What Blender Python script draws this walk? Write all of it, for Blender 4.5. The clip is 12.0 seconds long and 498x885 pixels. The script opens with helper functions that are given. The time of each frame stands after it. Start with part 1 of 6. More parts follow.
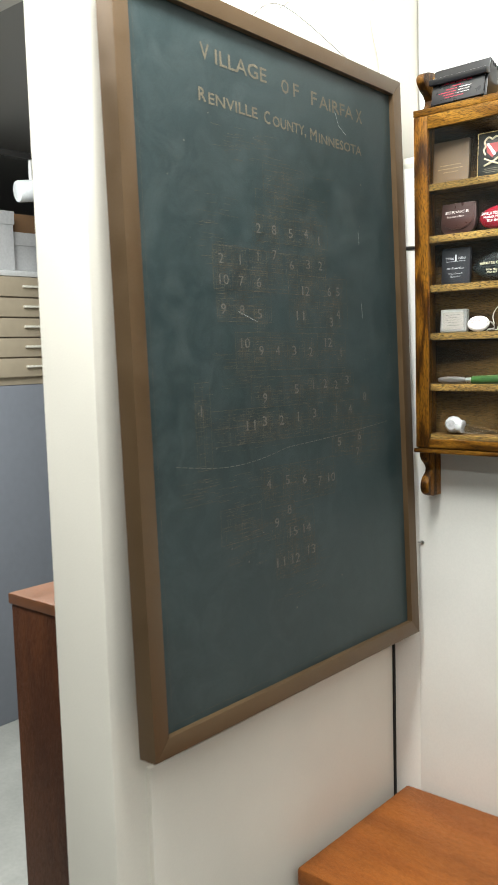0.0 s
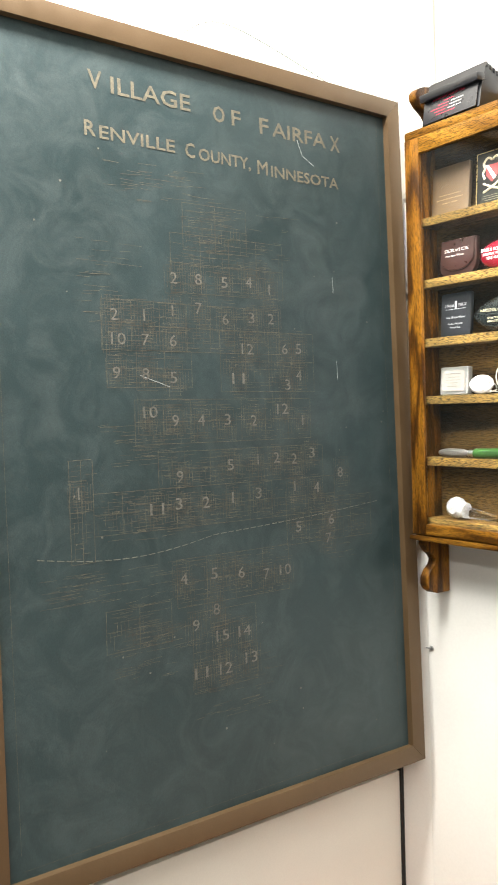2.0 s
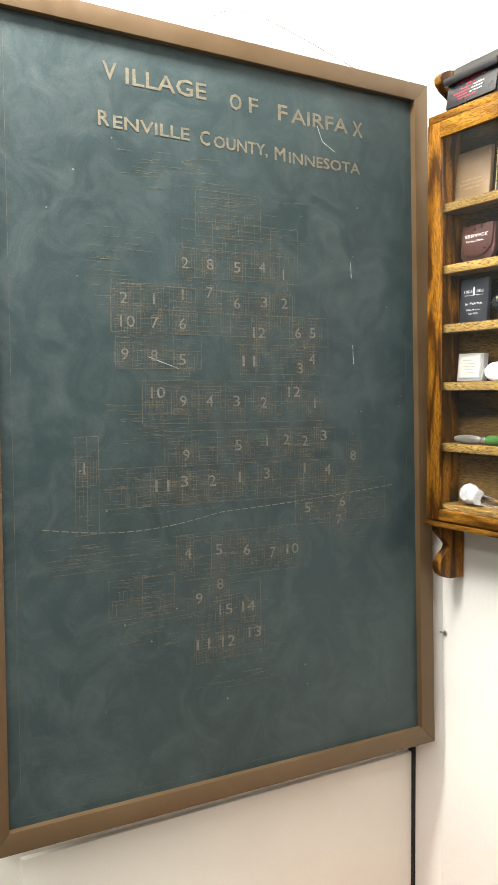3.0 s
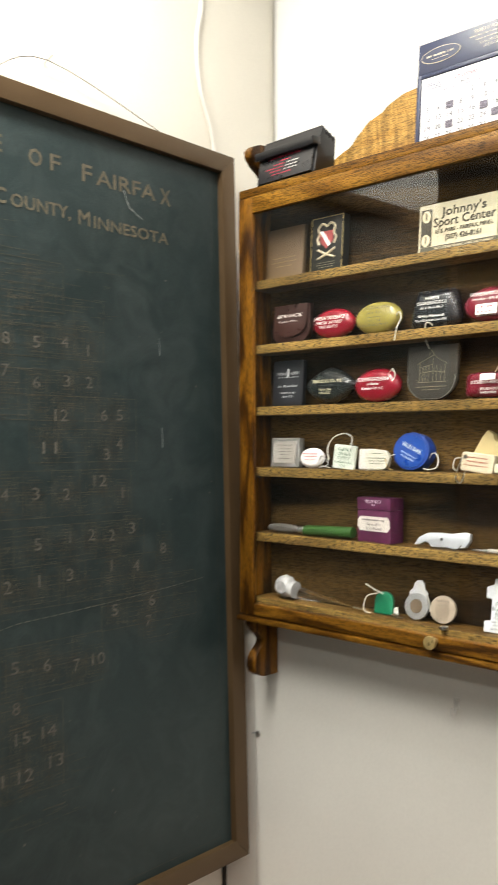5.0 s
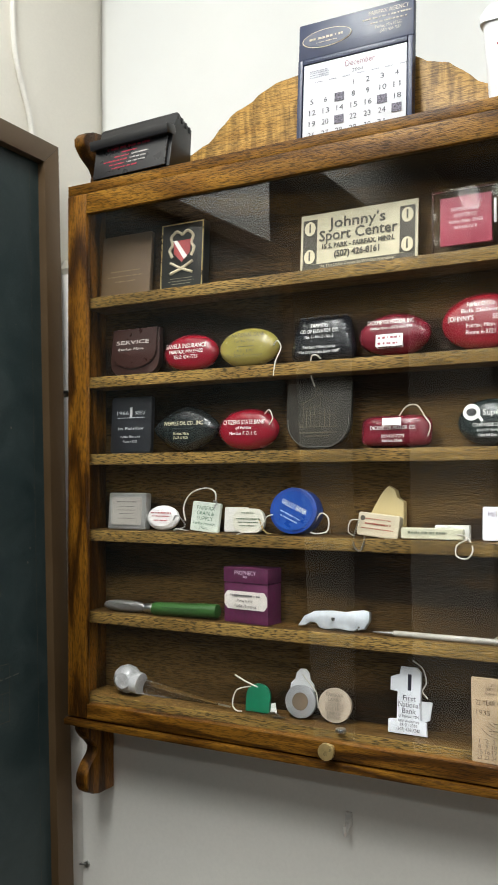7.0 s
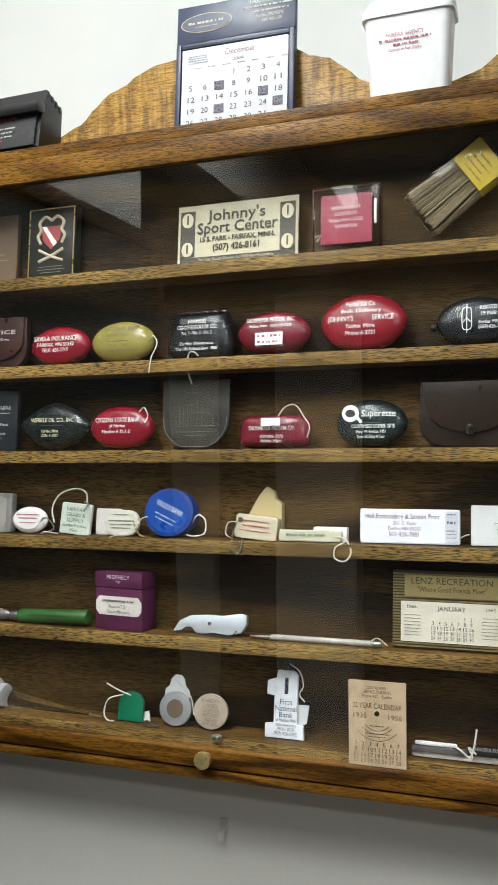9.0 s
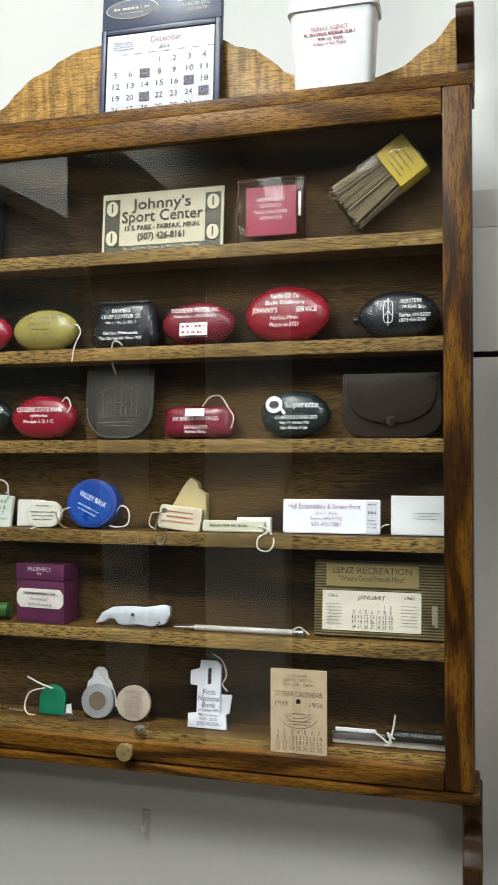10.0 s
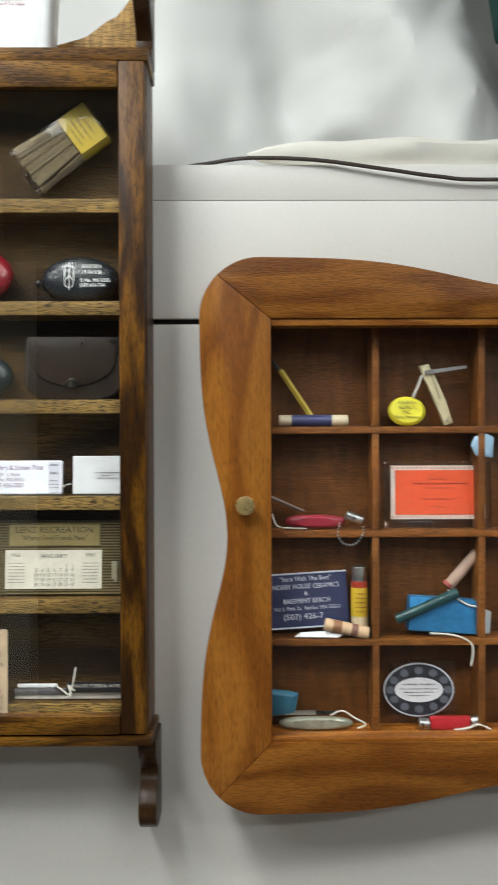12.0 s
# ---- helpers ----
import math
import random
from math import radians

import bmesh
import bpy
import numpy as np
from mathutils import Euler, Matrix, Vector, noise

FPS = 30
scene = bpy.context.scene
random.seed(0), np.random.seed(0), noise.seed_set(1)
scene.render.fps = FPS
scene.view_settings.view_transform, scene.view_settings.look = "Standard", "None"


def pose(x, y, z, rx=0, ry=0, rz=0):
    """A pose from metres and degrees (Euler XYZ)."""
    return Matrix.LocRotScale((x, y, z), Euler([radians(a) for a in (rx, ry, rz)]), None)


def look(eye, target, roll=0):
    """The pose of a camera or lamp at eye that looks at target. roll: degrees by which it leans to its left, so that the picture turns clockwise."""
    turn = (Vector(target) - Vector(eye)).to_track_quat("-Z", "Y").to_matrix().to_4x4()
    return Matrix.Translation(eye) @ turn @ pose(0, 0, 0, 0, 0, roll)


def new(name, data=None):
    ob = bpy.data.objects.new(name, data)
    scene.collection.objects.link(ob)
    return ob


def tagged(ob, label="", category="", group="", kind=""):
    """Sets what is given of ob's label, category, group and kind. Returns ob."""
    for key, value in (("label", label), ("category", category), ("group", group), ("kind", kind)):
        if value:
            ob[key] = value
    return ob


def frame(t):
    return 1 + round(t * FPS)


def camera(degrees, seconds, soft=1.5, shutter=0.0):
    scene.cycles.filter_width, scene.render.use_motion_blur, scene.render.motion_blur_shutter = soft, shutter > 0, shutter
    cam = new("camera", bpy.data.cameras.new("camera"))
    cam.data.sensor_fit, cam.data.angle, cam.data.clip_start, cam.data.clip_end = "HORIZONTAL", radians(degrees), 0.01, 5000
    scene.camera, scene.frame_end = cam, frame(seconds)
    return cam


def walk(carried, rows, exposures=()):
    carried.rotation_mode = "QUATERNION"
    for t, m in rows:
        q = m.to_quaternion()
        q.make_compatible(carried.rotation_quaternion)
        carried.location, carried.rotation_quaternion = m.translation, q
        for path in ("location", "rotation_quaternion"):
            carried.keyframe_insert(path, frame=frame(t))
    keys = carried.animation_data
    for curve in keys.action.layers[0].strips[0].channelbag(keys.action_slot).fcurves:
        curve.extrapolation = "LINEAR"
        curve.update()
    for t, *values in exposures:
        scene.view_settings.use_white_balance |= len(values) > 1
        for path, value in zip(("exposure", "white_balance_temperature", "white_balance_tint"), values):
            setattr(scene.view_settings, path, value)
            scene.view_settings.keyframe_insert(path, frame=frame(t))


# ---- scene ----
cam = camera(32.1, 12.0, 1.5, 0.4)
PATH = [
    (0, (0.79, -1.424, 1.621), (-0.517, 0.076, 1.416), -1.6),
    (0.5, (0.797, -1.285, 1.623), (-0.568, 0.166, 1.452), -1.3),
    (1, (0.816, -1.149, 1.631), (-0.627, 0.226, 1.467), -0.9),
    (1.5, (0.829, -1.068, 1.636), (-0.673, 0.247, 1.528), -0.7),
    (2, (0.892, -1.004, 1.637), (-0.725, 0.171, 1.558), -1.7),
    (2.5, (0.979, -0.945, 1.638), (-0.752, 0.05, 1.515), -0.5),
    (4.5, (0.96, -0.917, 1.653), (-0.702, 0.191, 1.562), 0.5),
    (5, (0.844, -0.917, 1.688), (-0.544, 0.523, 1.677), -0.2),
    (5.5, (0.795, -0.866, 1.702), (-0.508, 0.651, 1.691), -0.5),
    (6, (0.749, -0.8, 1.703), (-0.516, 0.749, 1.727), 0.2),
    (6.5, (0.689, -0.783, 1.71), (-0.461, 0.852, 1.766), 1.4),
    (7, (0.637, -0.801, 1.71), (-0.328, 0.949, 1.777), -0.4),
    (7.2, (0.616, -0.803, 1.707), (-0.286, 0.98, 1.776), -0.9),
    (9, (0.616, -0.782, 1.722), (-0.066, 1.097, 1.759), -0.3),
    (9.5, (0.613, -0.782, 1.72), (0.003, 1.122, 1.758), -0.3),
    (10, (0.622, -0.781, 1.718), (0.092, 1.147, 1.743), -0.1),
    (10.5, (0.625, -0.785, 1.717), (0.171, 1.163, 1.727), 0.1),
    (11, (0.624, -0.8, 1.715), (0.421, 1.19, 1.717), 0.7),
    (11.5, (0.653, -0.799, 1.699), (0.573, 1.199, 1.716), 0.7),
    (12, (0.692, -0.797, 1.697), (0.708, 1.203, 1.686), -0.2),
]
walk(cam, [(t, look(eye, aim, roll)) for t, eye, aim, roll in PATH],
     exposures=[(0.0, -0.4, 6200, 6), (0.6, -0.46, 6200, 6), (1.0, -0.12, 6300, 8), (1.5, 0.18, 6400, 9), (2.7, 0.35, 6450, 9), (4.3, 0.32, 6550, 9), (4.5, 0.12, 6600, 9), (5.0, -0.88, 6750, 9), (5.8, -1.25, 6650, 9), (6.6, -1.35, 6350, 8), (9.0, -1.42, 6050, 6), (12.0, -1.42, 6050, 6)])

# ---- world and lights ----
world = bpy.data.worlds.new("room_dark")
scene.world = world
world.use_nodes = True
world.node_tree.nodes["Background"].inputs["Color"].default_value = (0.30, 0.31, 0.33, 1)
world.node_tree.nodes["Background"].inputs["Strength"].default_value = 0.05


def area_lamp(name, place, size_x, size_y, watts, color):
    data = bpy.data.lights.new(name, "AREA")
    data.shape, data.size, data.size_y, data.energy, data.color = "RECTANGLE", size_x, size_y, watts, color
    ob = new(name, data)
    ob.matrix_world = pose(*place)
    return ob


CEIL = 2.66
LAMP = (1.0, 0.985, 0.935)
# overhead lamps, all out of view
area_lamp("fluorescent_lamp", (0.20, -0.80, CEIL - 0.07), 0.2, 1.0, 46, LAMP)
area_lamp("fluorescent_lamp", (-0.62, -1.22, CEIL - 0.07), 0.6, 0.4, 36, LAMP)
# fill added for the drape and ledge on the right
area_lamp("fluorescent_lamp", (1.05, -0.95, CEIL - 0.07), 1.2, 0.2, 20, LAMP)
# fill added from behind the viewer for chalkboard and lower walls
area_lamp("fluorescent_lamp", (2.1, -2.0, CEIL - 0.07), 1.2, 0.2, 43, LAMP)
# added to brighten the next room
area_lamp("fluorescent_lamp", (-1.5, -0.1, CEIL - 0.07), 1.2, 0.3, 80, LAMP)


# ---- materials ----
def nodes_of(name):
    m = bpy.data.materials.new(name)
    m.use_nodes = True
    t = m.node_tree
    return m, t, t.nodes["Principled BSDF"]


def node(t, kind, **inputs):
    n = t.nodes.new(kind)
    for k, v in inputs.items():
        n.inputs[k.replace("_", " ")].default_value = v
    return n


def coords(t, scale=(1, 1, 1)):
    c = t.nodes.new("ShaderNodeTexCoord")
    mp = t.nodes.new("ShaderNodeMapping")
    mp.inputs["Scale"].default_value = scale
    t.links.new(c.outputs["Object"], mp.inputs["Vector"])
    return mp.outputs["Vector"]


def ramp(t, fac, stops):
    r = t.nodes.new("ShaderNodeValToRGB")
    el = r.color_ramp.elements
    while len(el) < len(stops):
        el.new(0.5)
    for e, (p, c) in zip(el, stops):
        e.position, e.color = p, (*c, 1)
    t.links.new(fac, r.inputs["Fac"])
    return r.outputs["Color"]


def mix(t, kind, fac, a, b):
    m = t.nodes.new("ShaderNodeMix")
    m.data_type, m.blend_type = "RGBA", kind
    for sock, v in ((m.inputs[0], fac), (m.inputs[6], a), (m.inputs[7], b)):
        if isinstance(v, (int, float)):
            sock.default_value = v
        elif isinstance(v, tuple):
            sock.default_value = (*v, 1)
        else:
            t.links.new(v, sock)
    return m.outputs[2]


def bump(t, bsdf, height, strength, distance=0.001):
    b = t.nodes.new("ShaderNodeBump")
    b.inputs["Strength"].default_value, b.inputs["Distance"].default_value = strength, distance
    t.links.new(height, b.inputs["Height"])
    t.links.new(b.outputs["Normal"], bsdf.inputs["Normal"])


def shade(c, k):
    return tuple(min(1.0, v * k) for v in c)


def plain(name, color, rough=0.5, metal=0.0, vary=0.12, grain=900.0, relief=0.15, blotch=30.0, coat=0.0):
    """Paint, plastic, paper or metal: two scales of variation and a fine relief."""
    m, t, b = nodes_of(name)
    v = coords(t)
    n1 = node(t, "ShaderNodeTexNoise", Scale=blotch, Detail=4.0)
    n2 = node(t, "ShaderNodeTexNoise", Scale=grain, Detail=3.0)
    t.links.new(v, n1.inputs["Vector"]), t.links.new(v, n2.inputs["Vector"])
    c1 = ramp(t, n1.outputs["Fac"], [(0.3, shade(color, 1 - vary)), (0.7, shade(color, 1 + vary * 0.6))])
    c2 = ramp(t, n2.outputs["Fac"], [(0.3, (1 - vary * 0.7,) * 3), (0.65, (1, 1, 1))])
    t.links.new(mix(t, "MULTIPLY", 1.0, c1, c2), b.inputs["Base Color"])
    r = ramp(t, n1.outputs["Fac"], [(0.3, (rough * 0.8,) * 3), (0.7, (min(1, rough * 1.2),) * 3)])
    t.links.new(r, b.inputs["Roughness"])
    b.inputs["Metallic"].default_value = metal
    b.inputs["Coat Weight"].default_value = coat
    b.inputs["Coat Roughness"].default_value = 0.12
    if relief:
        bump(t, b, n2.outputs["Fac"], relief, 0.0006)
    return m


def wood(name, dark, mid, light, axis="X", rough=0.42, bands=14.0, pores=0.6, coat=0.06, curl=0.0, rings=26.0, depth=0.5, blot=0.28):
    """Oiled timber with the grain along one axis: contour figure, cross curl, streaks and short pores."""
    m, t, b = nodes_of(name)

    def along(k):
        return {"X": (k, 1, 1), "Y": (1, k, 1), "Z": (1, 1, k)}[axis]

    info = t.nodes.new("ShaderNodeObjectInfo")

    def shifted(scale):
        shift = t.nodes.new("ShaderNodeVectorMath")
        shift.operation = "MULTIPLY_ADD"
        shift.inputs[1].default_value = (3.0, 5.0, 7.0)
        t.links.new(info.outputs["Random"], shift.inputs[0]), t.links.new(coords(t, scale), shift.inputs[2])
        return shift.outputs[0]

    def noise_at(vec, scale, detail, rough_, dist=0.0):
        n = node(t, "ShaderNodeTexNoise", Scale=scale, Detail=detail, Roughness=rough_, Distortion=dist)
        t.links.new(vec, n.inputs["Vector"])
        return n.outputs["Fac"]

    big = noise_at(shifted(along(0.16)), bands, 3.0, 0.5, 0.4)
    mul = t.nodes.new("ShaderNodeMath")
    mul.operation = "MULTIPLY"
    mul.inputs[1].default_value = rings
    wob = t.nodes.new("ShaderNodeMath")
    wob.operation = "MULTIPLY_ADD"
    wob.inputs[1].default_value = 1.6
    t.links.new(big, mul.inputs[0])
    streak = noise_at(coords(t, along(0.06)), 420.0, 4.0, 0.65)
    t.links.new(streak, wob.inputs[0]), t.links.new(mul.outputs[0], wob.inputs[2])
    sine = t.nodes.new("ShaderNodeMath")
    sine.operation = "SINE"
    t.links.new(wob.outputs[0], sine.inputs[0])
    unit = t.nodes.new("ShaderNodeMath")
    unit.operation = "MULTIPLY_ADD"
    unit.inputs[1].default_value, unit.inputs[2].default_value = 0.5, 0.5
    t.links.new(sine.outputs[0], unit.inputs[0])
    base = ramp(t, unit.outputs[0], [(0.05, dark), (0.45, mid), (0.9, light)])
    base = mix(t, "MIX", depth, mid, base)
    patch = noise_at(shifted(along(0.3)), 7.0, 3.0, 0.5)
    c = mix(t, "MULTIPLY", 1.0, base, ramp(t, patch, [(0.34, (1 - blot,) * 3), (0.66, (1.15, 1.15, 1.15))]))
    stk = ramp(t, streak, [(0.33, (1 - pores * 0.45,) * 3), (0.6, (1.12, 1.1, 1.06))])
    c = mix(t, "MULTIPLY", 1.0, c, stk)
    pore = noise_at(coords(t, along(0.10)), 1300.0, 2.0, 0.5)
    c = mix(t, "MULTIPLY", 1.0, c, ramp(t, pore, [(0.40, (1 - pores,) * 3), (0.52, (1.06, 1.06, 1.06))]))
    if curl:
        ripple = noise_at(coords(t, {"X": (1, 0.25, 0.16), "Y": (0.25, 1, 0.16), "Z": (0.16, 0.25, 1)}[axis]), 150.0, 2.0, 0.5, 0.6)
        c = mix(t, "MULTIPLY", 1.0, c, ramp(t, ripple, [(0.36, (1 - curl,) * 3), (0.62, (1.12, 1.12, 1.12))]))
    t.links.new(c, b.inputs["Base Color"])
    t.links.new(ramp(t, pore, [(0.35, (min(1, rough * 1.5),) * 3), (0.6, (rough,) * 3)]), b.inputs["Roughness"])
    b.inputs["Coat Weight"].default_value, b.inputs["Coat Roughness"].default_value = coat, 0.25
    b.inputs["Specular IOR Level"].default_value = 0.2
    bump(t, b, pore, 0.5, 0.0008)
    return m


# raised a little: strong light on the top rail is put into this colour
OAK = ((0.085, 0.035, 0.0034), (0.180, 0.080, 0.0085), (0.285, 0.140, 0.019))
oak_x = wood("oak_x", *OAK, "X", 0.36, 16.0, 0.6, 0.05, 0.0, 34.0, 0.7)
# redder oak for bottom rail and lip, darkened for the shade they sit in
oak_red_shaded = wood("oak_red_shaded", (0.050, 0.019, 0.0018), (0.125, 0.050, 0.0045), (0.215, 0.095, 0.010), "X", 0.34, 16.0, 0.5, 0.08, 0.0, 44.0, 0.9)
oak_z = wood("oak_z", (0.040, 0.014, 0.0011), (0.125, 0.048, 0.0032), (0.215, 0.090, 0.0075), "Z", 0.34, 16.0, 0.55, 0.08, 0.0, 44.0, 0.95)
oak_dark = wood("oak_dark_brown", (0.022, 0.010, 0.003), (0.045, 0.020, 0.006), (0.07, 0.033, 0.010), "Z", 0.3, 16.0, 0.5, 0.15)
oak_pale = wood("oak_shelf_edge", (0.13, 0.078, 0.018), (0.205, 0.125, 0.032), (0.30, 0.195, 0.058), "X", 0.45, 16.0, 0.82, 0.05, 0.0, 26.0, 0.5)
oak_shelf = wood("oak_shelf", (0.050, 0.024, 0.004), (0.095, 0.050, 0.010), (0.15, 0.084, 0.020), "X", 0.5, 14.0, 0.55, 0.0)
oak_crest = wood("oak_crest", (0.27, 0.135, 0.024), (0.40, 0.215, 0.046), (0.52, 0.31, 0.085), "X", 0.36, 9.0, 0.45, 0.1, 0.42)
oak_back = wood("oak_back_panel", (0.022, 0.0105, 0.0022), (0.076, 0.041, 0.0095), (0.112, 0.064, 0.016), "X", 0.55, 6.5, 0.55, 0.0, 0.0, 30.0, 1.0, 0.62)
cherry_x = wood("cherry_x", (0.205, 0.066, 0.008), (0.275, 0.097, 0.012), (0.33, 0.124, 0.017), "X", 0.30, 10.0, 0.24, 0.15, 0.0, 75.0, 1.0)
cherry_z = wood("cherry_z", (0.205, 0.066, 0.008), (0.275, 0.097, 0.012), (0.33, 0.124, 0.017), "Z", 0.30, 10.0, 0.24, 0.15, 0.0, 75.0, 1.0)
# darker cherry for the back panel, the box's inner shade in its colour
cherry_shaded = wood("cherry_inner_shaded", (0.066, 0.021, 0.004), (0.105, 0.037, 0.007), (0.145, 0.055, 0.012), "X", 0.30, 10.0, 0.3, 0.3, 0.2)
table_wood = wood("table_wood", (0.19, 0.054, 0.009), (0.25, 0.076, 0.013), (0.29, 0.094, 0.017), "X", 0.36, 8.0, 0.2, 0.1, 0.0, 26.0, 0.4)
brown_wood = wood("brown_cabinet_wood", (0.050, 0.016, 0.006), (0.075, 0.025, 0.009), (0.10, 0.036, 0.013), "Z", 0.45, 8.0, 0.25)

wall_paint = plain("cream_wall_paint", (0.74, 0.70, 0.62), 0.55, vary=0.05, grain=420.0, relief=0.12, blotch=4.0)
panel_paint = plain("white_panel_paint", (0.80, 0.775, 0.72), 0.42, vary=0.045, grain=300.0, relief=0.10, blotch=5.0)
drape_cloth = plain("white_drape_cloth", (0.80, 0.80, 0.78), 0.85, vary=0.05, grain=1500.0, relief=0.35, blotch=6.0)
gap_black = plain("dark_gap", (0.012, 0.011, 0.010), 0.8, vary=0.2)
ceiling_paint = plain("grey_ceiling_tile", (0.36, 0.36, 0.355), 0.85, vary=0.04, grain=400.0, relief=0.05, blotch=2.0)
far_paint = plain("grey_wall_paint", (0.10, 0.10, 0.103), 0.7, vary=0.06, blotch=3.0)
floor_vinyl = plain("grey_floor_vinyl", (0.42, 0.42, 0.39), 0.35, vary=0.14, grain=60.0, relief=0.05, blotch=7.0)
bronze = plain("bronze_frame_metal", (0.102, 0.062, 0.029), 0.42, 0.35, vary=0.10, grain=500.0, relief=0.12, blotch=18.0)
white_cord = plain("white_cord", (0.75, 0.72, 0.66), 0.6)
dark_cord = plain("brown_cord", (0.045, 0.030, 0.022), 0.5)
steel = plain("worn_steel", (0.55, 0.55, 0.54), 0.32, 1.0, vary=0.12, blotch=120.0)
brass = plain("brass", (0.55, 0.40, 0.17), 0.3, 0.55, vary=0.15, blotch=200.0)


def chalkboard_material():
    m, t, b = nodes_of("chalkboard_green")
    v = coords(t)
    a = node(t, "ShaderNodeTexNoise", Scale=3.2, Detail=6.0, Roughness=0.62)
    d = node(t, "ShaderNodeTexNoise", Scale=16.0, Detail=6.0, Roughness=0.7, Distortion=1.2)
    g = node(t, "ShaderNodeTexNoise", Scale=700.0, Detail=2.0)
    for n in (a, d, g):
        t.links.new(v, n.inputs["Vector"])
    c = ramp(t, a.outputs["Fac"], [(0.3, (0.013, 0.0255, 0.0265)), (0.7, (0.024, 0.041, 0.0425))])
    s = ramp(t, d.outputs["Fac"], [(0.42, (0, 0, 0)), (0.8, (0.024, 0.026, 0.024))])
    k = ramp(t, g.outputs["Fac"], [(0.3, (0.82, 0.82, 0.82)), (0.7, (1.1, 1.1, 1.1))])
    t.links.new(mix(t, "MULTIPLY", 1.0, mix(t, "ADD", 1.0, c, s), k), b.inputs["Base Color"])
    t.links.new(ramp(t, d.outputs["Fac"], [(0.3, (0.40,) * 3), (0.7, (0.58,) * 3)]), b.inputs["Roughness"])
    b.inputs["Specular IOR Level"].default_value = 0.38
    bump(t, b, g.outputs["Fac"], 0.2, 0.0005)
    return m


chalk_green = chalkboard_material()


def glass_material(name, tint=(1, 1, 1), rough=0.0):
    m, t, b = nodes_of(name)
    b.inputs["Base Color"].default_value = (*tint, 1)
    b.inputs["Transmission Weight"].default_value = 1.0
    b.inputs["Roughness"].default_value = rough
    b.inputs["IOR"].default_value = 1.46
    return m


glass = glass_material("window_glass")
clear_plastic = glass_material("clear_plastic", (0.93, 0.94, 0.94), 0.08)
colors = {}


def ink(color, rough=0.5, metal=0.0, kind="paint", coat=0.0):
    key = (color, rough, metal, coat)
    if key not in colors:
        colors[key] = plain(kind, color, rough, metal, vary=0.08, grain=1400.0, relief=0.06, blotch=90.0, coat=coat)
    return colors[key]


WHITE, BLACK, GOLD = (0.78, 0.77, 0.73), (0.012, 0.012, 0.013), (0.55, 0.42, 0.18)
chalk_paint = plain("faded_tan_lettering", (0.130, 0.113, 0.076), 0.8, vary=0.35, grain=500.0, blotch=120.0)
chalk_number = plain("grey_chalk_numbers", (0.125, 0.120, 0.10), 0.85, vary=0.4, grain=500.0, blotch=150.0)
chalk_line = plain("faint_chalk_lines", (0.090, 0.083, 0.062), 0.85, vary=0.5, grain=300.0, blotch=70.0)

# ---- building helpers ----
BASE = {}


def thing(name, base, label, category, group="", kind=""):
    ob = new(name)
    ob.empty_display_size = 0.02
    ob.location = base
    BASE[ob] = Vector(base)
    return tagged(ob, label, category, group, kind)


def finish(name, bm, material, smooth=True):
    me = bpy.data.meshes.new(name)
    bmesh.ops.recalc_face_normals(bm, faces=bm.faces[:])
    bm.to_mesh(me)
    bm.free()
    me.materials.append(material)
    if smooth:
        me.polygons.foreach_set("use_smooth", [True] * len(me.polygons))
        me.set_sharp_from_angle(angle=radians(38))
    return me


def part(name, bm, material, parent, label="", smooth=True):
    bmesh.ops.translate(bm, verts=bm.verts[:], vec=-BASE[parent])
    ob = new(name, finish(name, bm, material, smooth))
    ob.parent = parent
    BASE[ob] = BASE[parent]
    return tagged(ob, label)


def solo(name, bm, material, label, category, group="", kind="", smooth=True):
    lo = Vector([min(v.co[i] for v in bm.verts) for i in range(3)])
    hi = Vector([max(v.co[i] for v in bm.verts) for i in range(3)])
    base = Vector(((lo.x + hi.x) / 2, (lo.y + hi.y) / 2, lo.z))
    bmesh.ops.translate(bm, verts=bm.verts[:], vec=-base)
    ob = new(name, finish(name, bm, material, smooth))
    ob.location = base
    BASE[ob] = base
    return tagged(ob, label, category, group, kind)


def merge(bm, other, m=None):
    if m is not None:
        bmesh.ops.transform(other, matrix=m, verts=other.verts[:])
    me = bpy.data.meshes.new("tmp")
    other.to_mesh(me)
    other.free()
    bm.from_mesh(me)
    bpy.data.meshes.remove(me)
    return bm


def box(x0, x1, y0, y1, z0, z1, bev=0.0, bm=None, m=None, seg=2):
    b = bmesh.new()
    bmesh.ops.create_cube(b, size=1.0)
    for v in b.verts:
        v.co = ((x0 + x1) / 2 + v.co.x * (x1 - x0), (y0 + y1) / 2 + v.co.y * (y1 - y0), (z0 + z1) / 2 + v.co.z * (z1 - z0))
    if bev:
        bmesh.ops.bevel(b, geom=b.edges[:], offset=bev, segments=seg, profile=0.6, affect="EDGES")
    if m is not None:
        bmesh.ops.transform(b, matrix=m, verts=b.verts[:])
    return b if bm is None else merge(bm, b)


